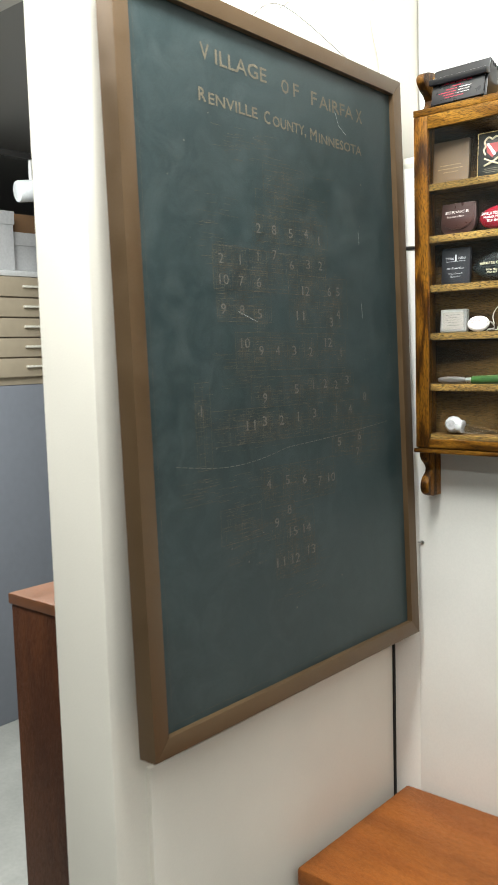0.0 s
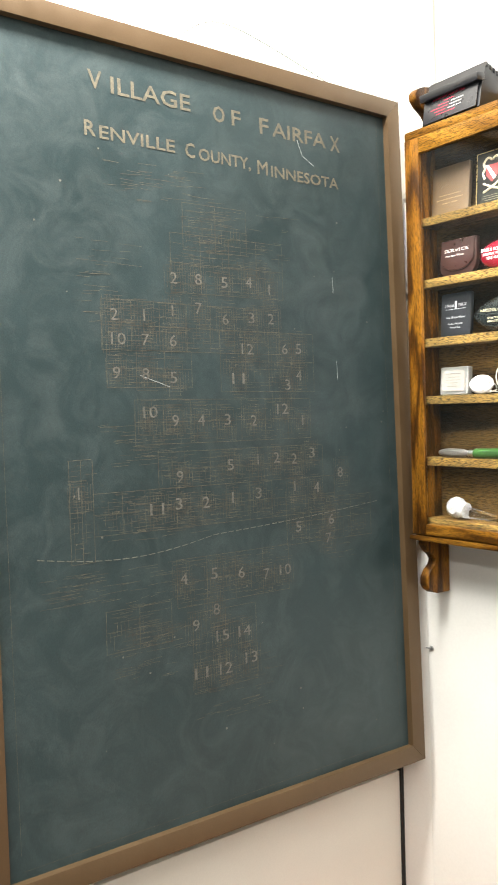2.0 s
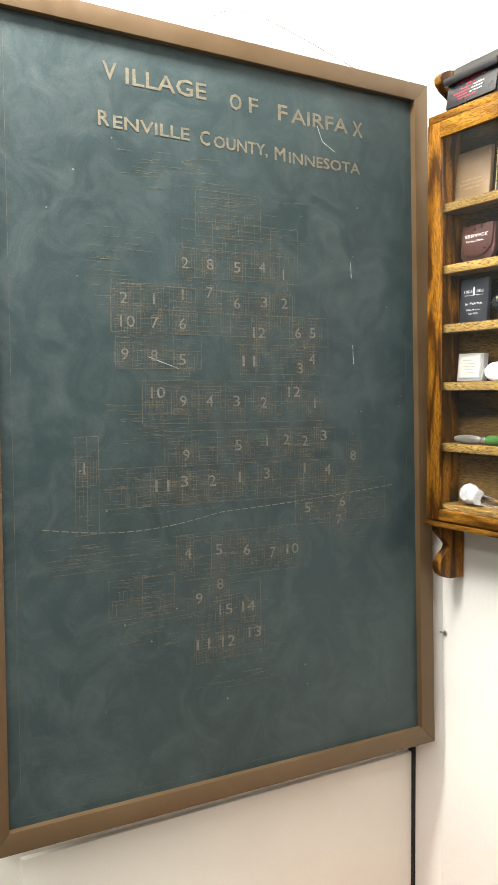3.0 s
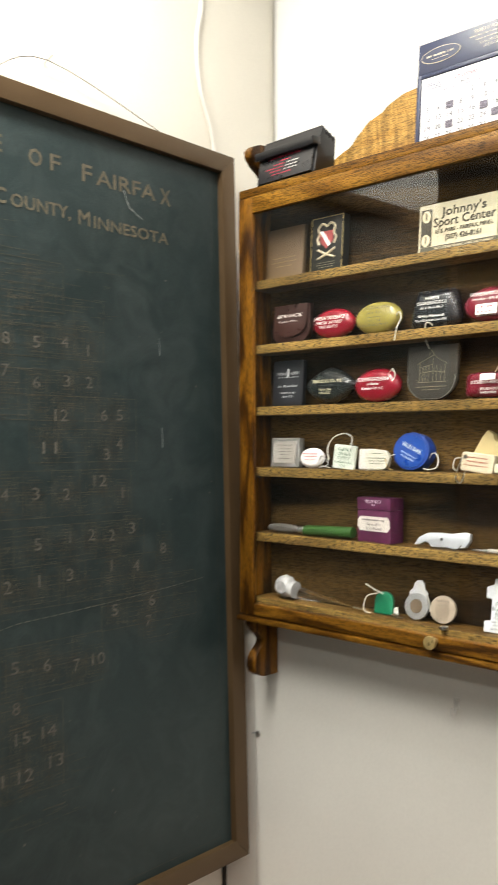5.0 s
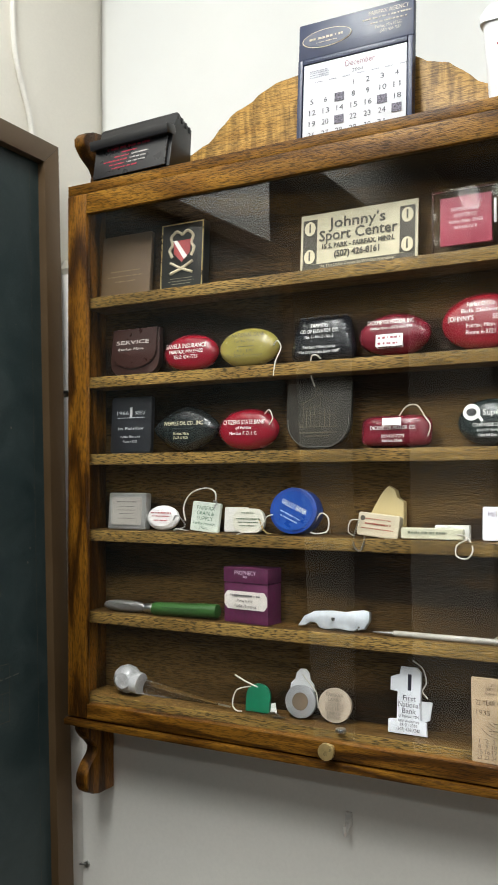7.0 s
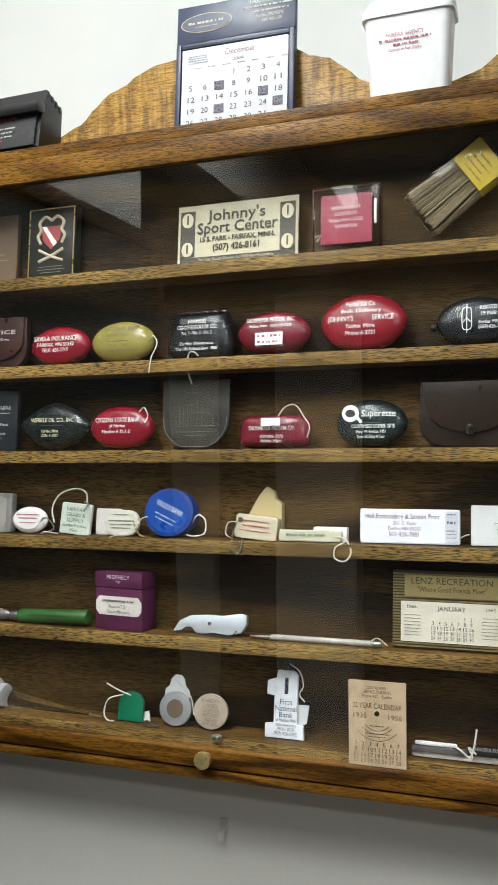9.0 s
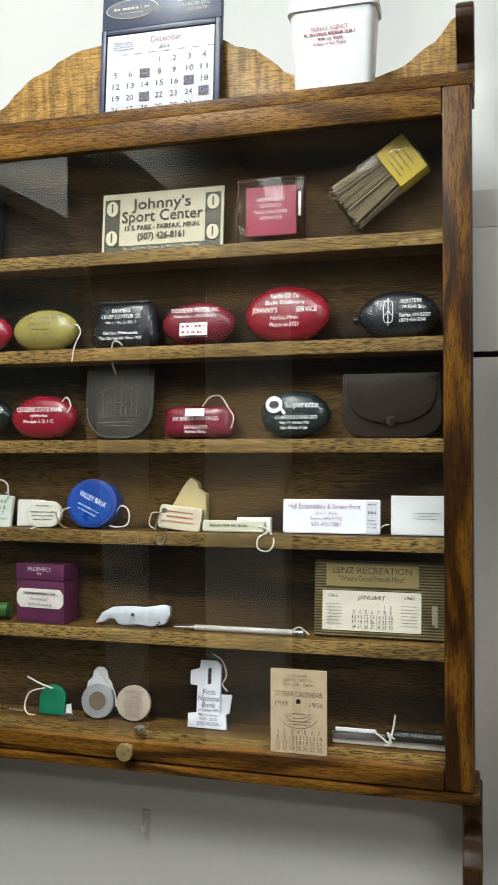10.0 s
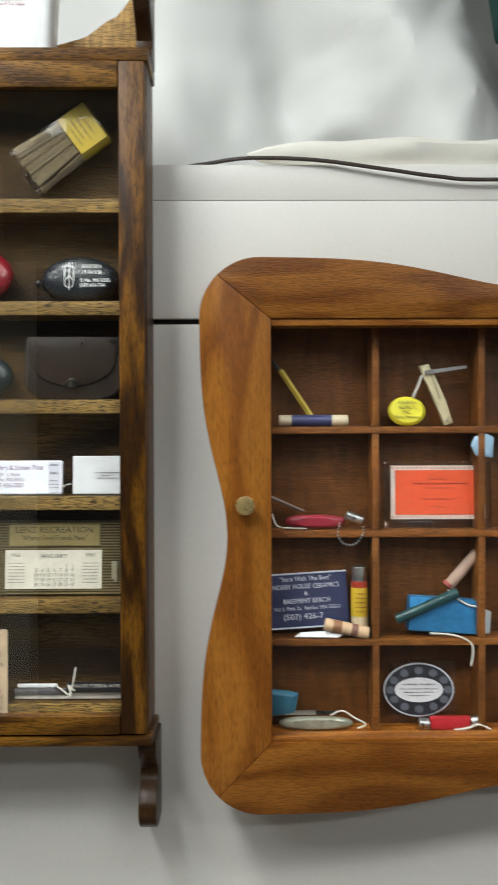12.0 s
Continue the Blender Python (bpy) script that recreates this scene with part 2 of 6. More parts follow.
def prism(outline, y0, y1, bev=0.0, m=None, seg=2):
    """A flat piece cut from an outline in x and z, as thick as y0 to y1."""
    b = bmesh.new()
    f = b.faces.new([b.verts.new((x, y0, z)) for x, z in outline])
    ex = bmesh.ops.extrude_face_region(b, geom=[f])
    bmesh.ops.translate(b, verts=[v for v in ex["geom"] if isinstance(v, bmesh.types.BMVert)], vec=(0, y1 - y0, 0))
    if bev:
        rim = [e for e in b.edges if abs(e.verts[0].co.y - e.verts[1].co.y) < 1e-6]
        bmesh.ops.bevel(b, geom=rim, offset=bev, segments=seg, profile=0.6, affect="EDGES")
    if m is not None:
        bmesh.ops.transform(b, matrix=m, verts=b.verts[:])
    return b


def oval(cx, cz, rx, rz, n=40, power=2.0, a0=0.0, a1=2 * math.pi):
    out = []
    for i in range(n):
        a = a0 + (a1 - a0) * i / n
        c, s = math.cos(a), math.sin(a)
        out.append((cx + rx * math.copysign(abs(c) ** (2 / power), c), cz + rz * math.copysign(abs(s) ** (2 / power), s)))
    return out


def round_rect(x0, x1, z0, z1, r, n=5):
    out = []
    for cx, cz, a in ((x1 - r, z1 - r, 0), (x0 + r, z1 - r, 90), (x0 + r, z0 + r, 180), (x1 - r, z0 + r, 270)):
        out += [(cx + r * math.cos(radians(a + 90 * i / n)), cz + r * math.sin(radians(a + 90 * i / n))) for i in range(n + 1)]
    return out


def pillow(outline, y, thick, rings=6, flat=0.35):
    """A soft domed body on an outline in x and z, bulging to both sides of y."""
    b = bmesh.new()
    cx = sum(p[0] for p in outline) / len(outline)
    cz = sum(p[1] for p in outline) / len(outline)
    prev, last = None, None
    for k in range(-rings, rings + 1):
        ph = k / rings * math.pi / 2
        s = max(flat * 0.05, math.cos(ph) ** (0.55 if abs(k) < rings else 1))
        if abs(k) == rings:
            s = flat
        ring = [b.verts.new((cx + (px - cx) * s, y + thick / 2 * math.sin(ph), cz + (pz - cz) * s)) for px, pz in outline]
        if prev:
            for i in range(len(ring)):
                j = (i + 1) % len(ring)
                b.faces.new((prev[i], prev[j], ring[j], ring[i]))
        else:
            b.faces.new(ring)
        prev = ring
    b.faces.new(prev)
    return b


def cyl(p, axis, r, length, seg=24, bev=0.0, r2=None):
    b = bmesh.new()
    bmesh.ops.create_cone(b, cap_ends=True, segments=seg, radius1=r, radius2=r if r2 is None else r2, depth=length)
    if bev:
        rim = [e for e in b.edges if abs(e.verts[0].co.z - e.verts[1].co.z) < 1e-6]
        bmesh.ops.bevel(b, geom=rim, offset=bev, segments=2, profile=0.6, affect="EDGES")
    q = Vector((0, 0, 1)).rotation_difference(Vector(axis)).to_matrix().to_4x4()
    bmesh.ops.transform(b, matrix=Matrix.Translation(p) @ q, verts=b.verts[:])
    return b


def smooth_line(pts, n=8):
    pts = [Vector(p) for p in pts]
    out = []
    for i in range(len(pts) - 1):
        a, b_, c, d = pts[max(i - 1, 0)], pts[i], pts[i + 1], pts[min(i + 2, len(pts) - 1)]
        for k in range(n):
            u = k / n
            out.append(0.5 * ((2 * b_) + (c - a) * u + (2 * a - 5 * b_ + 4 * c - d) * u * u + (3 * b_ - a - 3 * c + d) * u ** 3))
    return out + [pts[-1]]


def cord(pts, r, seg=6, n=8, bm=None):
    line = smooth_line(pts, n)
    b = bmesh.new()
    prev = None
    for i, p in enumerate(line):
        d = (line[min(i + 1, len(line) - 1)] - line[max(i - 1, 0)]).normalized()
        side = d.cross(Vector((0.31, 0.87, 0.38))).normalized()
        up = side.cross(d)
        ring = [b.verts.new(p + (side * math.cos(2 * math.pi * k / seg) + up * math.sin(2 * math.pi * k / seg)) * r) for k in range(seg)]
        if prev:
            for k in range(seg):
                b.faces.new((prev[k], prev[(k + 1) % seg], ring[(k + 1) % seg], ring[k]))
        else:
            b.faces.new(ring)
        prev = ring
    b.faces.new(prev)
    return b if bm is None else merge(bm, b)


def bead_chain(pts, r, gap):
    b = bmesh.new()
    line = smooth_line(pts, 24)
    run, nxt = 0.0, 0.0
    for a, c in zip(line, line[1:]):
        run += (c - a).length
        if run >= nxt:
            nxt = run + gap
            s = bmesh.new()
            bmesh.ops.create_icosphere(s, subdivisions=1, radius=r)
            merge(b, s, Matrix.Translation(c))
    return b


def letters(lines, mat_to, width=None, height=None, spacing=1.0):
    """Words as thin faces in the local x-z plane, through the pose mat_to; lines: (text, x, z, size, width)."""
    b = bmesh.new()
    for text, x, z, size, w in lines:
        cu = bpy.data.curves.new("words", "FONT")
        cu.body, cu.size, cu.resolution_u = text, size, 2
        cu.align_x, cu.align_y, cu.space_character = "CENTER", "CENTER", spacing
        tmp = bpy.data.objects.new("words", cu)
        me = bpy.data.meshes.new_from_object(tmp)
        s = bmesh.new()
        s.from_mesh(me)
        bpy.data.meshes.remove(me), bpy.data.objects.remove(tmp), bpy.data.curves.remove(cu)
        if w and s.verts:
            lo, hi = min(v.co.x for v in s.verts), max(v.co.x for v in s.verts)
            bmesh.ops.scale(s, vec=(w / max(hi - lo, 1e-6), 1, 1), verts=s.verts[:])
        merge(b, s, mat_to @ Matrix.Translation((x, 0, z)) @ pose(0, 0, 0, 90, 0, 0))
    return b


def bars(rows, mat_to):
    """Writing too small to read: broken bars. rows: (x0, x1, z, height)."""
    b = bmesh.new()
    rng = random.Random(len(rows) * 7 + int(abs(rows[0][0]) * 1e5))
    for x0, x1, z, h in rows:
        x = x0
        while x < x1:
            w = min(h * rng.uniform(0.25, 1.1), x1 - x)
            box(x, x + w, -0.0002, 0.0, z - h * 0.36, z + h * rng.uniform(0.2, 0.36), 0, b, mat_to)
            x += w + h * rng.choice((0.22, 0.22, 0.3, 0.7))
    return b


# ---- the setting ----
WX = -0.088  # face of the wall that carries the chalkboard
WEND = -0.714  # its free end


def setting(name, bm, material, label, category="wall"):
    return solo(name, bm, material, label, category, kind="structure")


wl = box(WX - 0.112, WX, WEND, 0.30, 0.0, CEIL, 0.004)
setting("wall_west", wl, wall_paint, "cream painted partition wall with a free end", "wall")
setting("wall_north_lower", box(-0.03, 3.2, 0.0, 0.07, 0.0, 1.8015, 0.001), panel_paint, "white painted lower wall panel behind the display cases", "wall")
band = thing("trim_band", (1.6, 0.0, 1.806), "white painted board along the top of the panel", "trim", kind="structure")
part("board", box(-0.028, 3.2, -0.003, 0.065, 1.8065, 1.9143, 0.0005), panel_paint, band)
part("cap", box(-0.03, 3.2, -0.0036, 0.075, 1.9144, 1.947, 0.0006), panel_paint, band)
setting("trim_gap", box(-0.026, 3.2, 0.004, 0.05, 1.7995, 1.8085), gap_black, "dark open joint under the top board", "trim")
# canted strip that closes the corner
strip = bmesh.new()
for z0, z1, k in ((0.0, 1.800, 0.0), (1.808, 1.947, 0.002)):
    c = bmesh.new()
    lo = [c.verts.new((x, y, z0)) for x, y in ((-0.077, -0.013 - k), (-0.03, 0.002 - k), (-0.03, 0.05), (-0.077, 0.05))]
    f = c.faces.new(lo)
    ex = bmesh.ops.extrude_face_region(c, geom=[f])
    bmesh.ops.translate(c, verts=[v for v in ex["geom"] if isinstance(v, bmesh.types.BMVert)], vec=(0, 0, z1 - z0))
    merge(strip, c)
setting("trim_corner", strip, panel_paint, "canted white corner strip between the two walls", "trim")
setting("trim_seam", box(WX, -0.0765, -0.0195, -0.0135, 0.0, 1.80), gap_black, "dark vertical joint beside the corner strip", "trim")
setting("panel_west", box(WX - 0.002, -0.0795, WEND + 0.06, -0.0190, 0.0, 1.05, 0.0015), wall_paint, "cream wall sheet below the chalkboard", "wall")
setting("wall_north_upper", box(-0.2, 3.2, 0.20, 0.30, 1.80, CEIL, 0), wall_paint, "plain cream upper wall behind the drape", "wall")
setting("floor", box(-5.2, 3.2, -4.2, 4.2, -0.05, 0.0), floor_vinyl, "grey speckled vinyl floor", "floor")
setting("ceiling", box(-5.2, 3.2, -4.2, 4.2, CEIL, CEIL + 0.05), ceiling_paint, "grey ceiling", "ceiling")
setting("wall_east", box(3.2, 3.3, -4.2, 0.3, 0, CEIL), far_paint, "plain grey wall behind the viewer", "wall")
setting("wall_south", box(-5.2, 3.3, -4.3, -4.2, 0, CEIL), far_paint, "plain grey wall behind the viewer", "wall")
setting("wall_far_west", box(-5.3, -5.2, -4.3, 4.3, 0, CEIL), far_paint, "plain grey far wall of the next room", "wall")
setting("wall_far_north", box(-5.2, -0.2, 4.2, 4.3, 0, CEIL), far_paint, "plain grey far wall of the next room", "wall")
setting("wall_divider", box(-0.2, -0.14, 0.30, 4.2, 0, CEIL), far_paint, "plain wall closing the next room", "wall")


# housings made up to go with the unseen lamps
def ceiling_fixture(x, y, w, d):
    f = thing("lamp_housing", (x, y, CEIL - 0.06), "white metal housing added over an unseen lamp", "ceiling light", "fluorescent ceiling lights")
    part("housing", box(x - w / 2, x + w / 2, y - d / 2, y + d / 2, CEIL - 0.055, CEIL, 0.01), ink(WHITE, 0.4), f)


for fx, fy, fw, fd in ((0.20, -0.80, 0.26, 1.06), (-0.62, -1.22, 0.66, 0.46), (1.05, -0.95, 1.26, 0.26), (2.1, -2.0, 1.26, 0.26), (-1.5, -0.1, 1.26, 0.36)):
    ceiling_fixture(fx, fy, fw, fd)

# unseen uprights, added for the pale vertical bands reflected in the case glass
setting("pillar_1", box(-0.92, -0.46, -4.199, -4.0, 0, CEIL, 0.004), panel_paint, "white upright added behind the viewer to reflect in the glass", "pillar")
setting("pillar_2", box(-1.68, -1.34, -4.199, -4.1, 0, CEIL, 0.004), wall_paint, "cream upright added behind the viewer to reflect in the glass", "pillar")
# unseen beam, added to give the glass a second grey reflection
setting("wall_header", box(-0.25, -0.15, -2.40, -1.10, 2.385, CEIL - 0.001, 0.003), wall_paint, "cream beam added out of view to reflect in the case glass", "wall")

# white drape hung along the upper wall, its hem folded on the ledge
dr = bmesh.new()
NX, NZ = 260, 70
grid = []
for i in range(NX + 1):
    x = -0.086 + i / NX * 2.6
    col = []
    for j in range(NZ + 1):
        z = 1.949 + j / NZ * (CEIL - 1.949)
        q = max(0.0, min(1.0, (x - 0.55) / 0.25))
        fold = 0.006 * math.sin(x * 34 + 1.3 * math.sin(z * 4)) + 0.005 * math.sin(x * 19 + z * 5)
        big = 0.060 * q * noise.noise(Vector((x * 5.5 + z * 2.2, z * 3.1 - x * 1.6, 2.0))) + 0.018 * q * noise.noise(Vector((x * 15, z * 9 + x * 8, 5.0)))
        y = 0.115 + fold * (1 - 0.5 * q) + big * 1.6 + q * 0.026 * math.sin(13 * (x + 0.75 * z) + 4.5 * noise.noise(Vector((x * 2.6, z * 2.2, 1.0)))) + q * 0.010 * math.sin(31 * (x - 0.4 * z) + 3 * noise.noise(Vector((x * 5, z * 4, 7.0)))) - 0.012 * q * max(0, 1 - (z - 1.949) / 0.2) + q * 0.055 * (abs(noise.noise(Vector((x * 4.2 - z * 2.8, z * 2.6 + x * 1.2, 11.0)))) - 0.25) + q * 0.045 * abs(noise.noise(Vector((x * 9 + z * 6, z * 7 - x * 4, 17.0)))) + q * 0.012 * abs(noise.noise(Vector((x * 22 - z * 9, z * 17 + x * 6, 23.0))))
        col.append(dr.verts.new((x, y, z)))
    grid.append(col)
for i in range(NX):
    for j in range(NZ):
        dr.faces.new((grid[i][j], grid[i + 1][j], grid[i + 1][j + 1], grid[i][j + 1]))
drape = thing("drape", (1.2, 0.07, 1.949), "white cloth drape hanging in soft folds above the ledge", "drape")
dob = part("cloth", dr, drape_cloth, drape)
mod = dob.modifiers.new("thick", "SOLIDIFY")
mod.thickness = 0.0015


def hem_roll(x0, x1, seed, r=0.008, y0=0.020):
    b = bmesh.new()
    n, seg, prev = 90, 14, None
    for i in range(n + 1):
        u = i / n
        x = x0 + u * (x1 - x0)
        ends = min(1.0, math.sqrt(min(u, 1 - u) * 24 + 0.02))
        ring = []
        for k in range(seg):
            a = 2 * math.pi * k / seg
            rr = r * ends * (1 + 0.35 * noise.noise(Vector((x * 16, a, seed))))
            zc = 1.948 + r * 0.78 + 0.003 * max(0, noise.noise(Vector((x * 9, seed, 0))))
            ring.append(b.verts.new((x, y0 + 0.9 * rr * math.cos(a), max(1.9475, zc + rr * math.sin(a)))))
        if prev:
            for k in range(seg):
                b.faces.new((prev[k], prev[(k + 1) % seg], ring[(k + 1) % seg], ring[k]))
        else:
            b.faces.new(ring)
        prev = ring
    b.faces.new(prev)
    return b


hem_cloth = plain("cream_hem_cloth", (0.80, 0.77, 0.69), 0.85, vary=0.07, grain=1500.0, relief=0.35, blotch=20.0)
part("hem", hem_roll(0.698, 2.3, 3.0, 0.0150, 0.012), hem_cloth, drape, "folded cream hem")
part("hem", hem_roll(-0.075, -0.004, 8.0, 0.012), hem_cloth, drape, "folded cream hem")
gr = bmesh.new()
for i in range(25):
    for j in range(17):
        u, w = i / 24, j / 16
        z = 2.048 + w * 0.5
        x = 0.905 + 0.03 * (1 - w) ** 2 - 0.012 * w + u * 0.3
        gr.verts.new((x, 0.030 + 0.008 * math.sin(u * 19 + w), z + 0.05 * max(0, 0.5 - u) * (1 - w)))
gr.verts.ensure_lookup_table()
for i in range(24):
    for j in range(16):
        a = i * 17 + j
        gr.faces.new((gr.verts[a], gr.verts[a + 17], gr.verts[a + 18], gr.verts[a + 1]))
green_cloth = solo("green_cloth", gr, plain("dark_green_cloth", (0.008, 0.05, 0.038), 0.8, vary=0.2, grain=1200.0, relief=0.3), "dark green cloth hanging in front of the white drape", "cloth")
green_cloth.modifiers.new("thick", "SOLIDIFY").thickness = 0.002

solo("power_cord", cord([(0.64, 0.012, 1.9495), (0.66, 0.002, 1.9495), (0.70, -0.0065, 1.9520), (0.76, -0.0085, 1.9495), (0.82, -0.0105, 1.9410), (0.87, -0.0105, 1.9340), (0.92, -0.0105, 1.9310), (1.1, -0.0105, 1.9350), (1.4, -0.007, 1.9505)], 0.0018, 8),
     dark_cord, "brown power cord lying along the ledge", "cord")
solo("wall_cable", cord([(WX + 0.004, -0.052, 2.64), (WX + 0.004, -0.050, 2.35), (WX + 0.004, -0.060, 2.27), (WX + 0.004, -0.055, 2.20), (WX + 0.004, -0.030, 2.13), (WX + 0.004, -0.020, 2.05), (WX + 0.004, -0.018, 1.96)], 0.0035, 8),
     white_cord, "white cable running down the cream wall", "cable")

# ---- chalkboard with a painted village map ----
U = Vector((-0.0161, 0.9998, -0.0132)).normalized()
V = Vector((-0.0379, 0.0126, 0.9992))
V = (V - U * U.dot(V)).normalized()
N = U.cross(V)
# local x along the board, local y into the wall, local z up
MB = Matrix(((U.x, -N.x, V.x, -0.014), (U.y, -N.y, V.y, -0.676), (U.z, -N.z, V.z, 1.1238), (0, 0, 0, 1)))
chalkboard = thing("chalkboard", MB @ Vector((0.31, 0.0, -0.03)), "framed dark green chalkboard with a faded painted village map", "chalkboard")
X0, X1, Z0, Z1, FW = -0.011, 0.621, 0.003, 0.957, 0.026
part("slate", box(X0 - 0.004, X1 + 0.004, 0.0, 0.008, Z0 - 0.004, Z1 + 0.004, 0, m=MB), chalk_green, chalkboard, "dark green writing surface with smudges")
part("backing", box(X0 - 0.01, X1 + 0.01, 0.009, 0.018, Z0 - 0.01, Z1 + 0.01, 0, m=MB), brown_wood, chalkboard)
for quad in ([(X0 - FW, Z0 - FW), (X1 + FW, Z0 - FW), (X1, Z0), (X0, Z0)], [(X0 - FW, Z1 + FW), (X1 + FW, Z1 + FW), (X1, Z1), (X0, Z1)],
             [(X0 - FW, Z0 - FW), (X0, Z0), (X0, Z1), (X0 - FW, Z1 + FW)], [(X1 + FW, Z0 - FW), (X1, Z0), (X1, Z1), (X1 + FW, Z1 + FW)]):
    part("frame_bar", prism(quad, -0.010, 0.020, 0.0012, MB), bronze, chalkboard, "brown metal frame")


def thicken(b, r):
    """Widens painted strokes a little."""
    loops = [e for e in b.edges if e.is_boundary]
    moves = {}
    for e in loops:
        f = e.link_faces[0]
        mid = f.calc_center_median()
        n = (e.verts[1].co - e.verts[0].co).cross(f.normal).normalized()
        if n.dot((e.verts[0].co + e.verts[1].co) / 2 - mid) < 0:
            n = -n
        for v in e.verts:
            moves[v] = moves.get(v, Vector()) + n
    for v, d in moves.items():
        v.co += d.normalized() * r if d.length > 1e-6 else Vector()
    return b


face = MB @ Matrix.Translation((0, -0.0006, 0))
TITLES = (
    [("V", 0.135, 0.909, 0.031, 0.018), ("ILLAGE", 0.212, 0.907, 0.029, 0.113)], [("O", 0.314, 0.902, 0.029, 0.018), ("F", 0.341, 0.902, 0.029, 0.014)],
    [("F", 0.388, 0.900, 0.031, 0.015), ("AIRFA", 0.452, 0.899, 0.028, 0.098), ("X", 0.519, 0.898, 0.031, 0.018)],
    [("R", 0.1250, 0.850, 0.026, 0.014), ("ENVILLE", 0.1905, 0.848, 0.022, 0.105)], [("C", 0.2665, 0.847, 0.026, 0.014), ("OUNTY,", 0.3215, 0.845, 0.022, 0.083)],
    [("M", 0.3835, 0.843, 0.026, 0.017), ("INNESOTA", 0.4595, 0.841, 0.021, 0.124)])
for words in TITLES:
    part("title_word", thicken(letters(words, face), 0.0005), chalk_paint, chalkboard, "faded tan painted word")
NUMBERS = (
    "2 0.234 0.682, 8 0.271 0.683, 5 0.312 0.682, 4 0.352 0.685, 1 0.386 0.678, 2 0.148 0.632, 1 0.189 0.633, 1 0.230 0.641, 7 0.269 0.646, 6 0.311 0.634, 3 0.354 0.638, 2 0.387 0.638",
    "10 0.150 0.603, 7 0.189 0.603, 6 0.229 0.603, 12 0.343 0.596, 6 0.409 0.598, 5 0.434 0.599, 9 0.148 0.562, 8 0.188 0.561, 5 0.228 0.557, 11 0.328 0.557, 4 0.433 0.562, 3 0.412 0.549",
    "10 0.190 0.514, 9 0.228 0.503, 4 0.267 0.503, 3 0.308 0.503, 2 0.351 0.501, 12 0.399 0.516, 1 0.436 0.500, 9 0.231 0.433, 5 0.310 0.444, 1 0.355 0.449, 2 0.387 0.450, 2 0.418 0.447, 3 0.451 0.454, 8 0.503 0.424",
    "1 0.092 0.421, 11 0.196 0.395, 3 0.228 0.399, 2 0.269 0.398, 1 0.311 0.401, 3 0.354 0.404, 1 0.417 0.409, 4 0.457 0.405, 5 0.421 0.353, 6 0.482 0.358, 7 0.475 0.332",
    "4 0.231 0.305, 5 0.277 0.306, 6 0.320 0.302, 7 0.361 0.295, 10 0.392 0.297, 8 0.278 0.260, 9 0.246 0.244, 15 0.284 0.225, 14 0.319 0.225, 11 0.251 0.183, 12 0.287 0.182, 13 0.329 0.189")
for row in NUMBERS:
    for item in row.split(","):
        w, a, b_ = item.split()
        part("block_number", thicken(letters([(w, float(a), float(b_), 0.0205, None if w == "1" else 0.0100 * len(w))], face), 0.0001), chalk_number, chalkboard, "grey painted block number")


def chalk_strokes(rows, width=0.0006):
    """Thin straight lines on the board: (x0, z0, x1, z1)."""
    b = bmesh.new()
    for xa, za, xb, zb in rows:
        d = Vector((xb - xa, 0, zb - za))
        s = Vector((-d.z, 0, d.x)).normalized() * width / 2
        q = [Vector((xa, 0, za)) - s, Vector((xb, 0, zb)) - s, Vector((xb, 0, zb)) + s, Vector((xa, 0, za)) + s]
        b.faces.new([b.verts.new(MB @ (p + Vector((0, -0.0004, 0)))) for p in q])
    return b


rng = random.Random(4)
blocks, lots = [], []
for bx, bz, w, h in ((0.23, 0.665, 0.18, 0.075), (0.13, 0.59, 0.12, 0.06), (0.21, 0.59, 0.19, 0.06), (0.135, 0.545, 0.12, 0.045), (0.17, 0.475, 0.28, 0.055),
                     (0.30, 0.54, 0.16, 0.08), (0.25, 0.72, 0.10, 0.06), (0.08, 0.34, 0.03, 0.12), (0.11, 0.37, 0.38, 0.05), (0.20, 0.42, 0.27, 0.045), (0.22, 0.27, 0.18, 0.06), (0.24, 0.16, 0.10, 0.10), (0.40, 0.33, 0.16, 0.06), (0.12, 0.23, 0.09, 0.05)):
    n = max(2, int(w / 0.038))
    for i in range(n + 1):
        x = bx + w * i / n
        blocks.append((x, bz, x + 0.001, bz + h))
    for k in (0, 0.5, 1):
        blocks.append((bx, bz + h * k, bx + w, bz + h * k + 0.001))
    for i in range(int(w / 0.0022)):
        xs, zs = bx + rng.random() * w * 0.85, bz + rng.random() * h
        lots.append((xs, zs, xs + rng.uniform(0.004, 0.02), zs + rng.uniform(-0.001, 0.001)))
    for i in range(int(w / 0.005)):
        if rng.random() < 0.75:
            x, z = bx + i * 0.005, bz + rng.random() * h * 0.4
            lots.append((x, z, x, z + h * rng.uniform(0.2, 0.5)))
    for i in range(int(h / 0.006)):
        z = bz + i * 0.006
        xa = bx + rng.random() * w * 0.5
        lots.append((xa, z, xa + w * rng.uniform(0.1, 0.45), z + 0.0005))
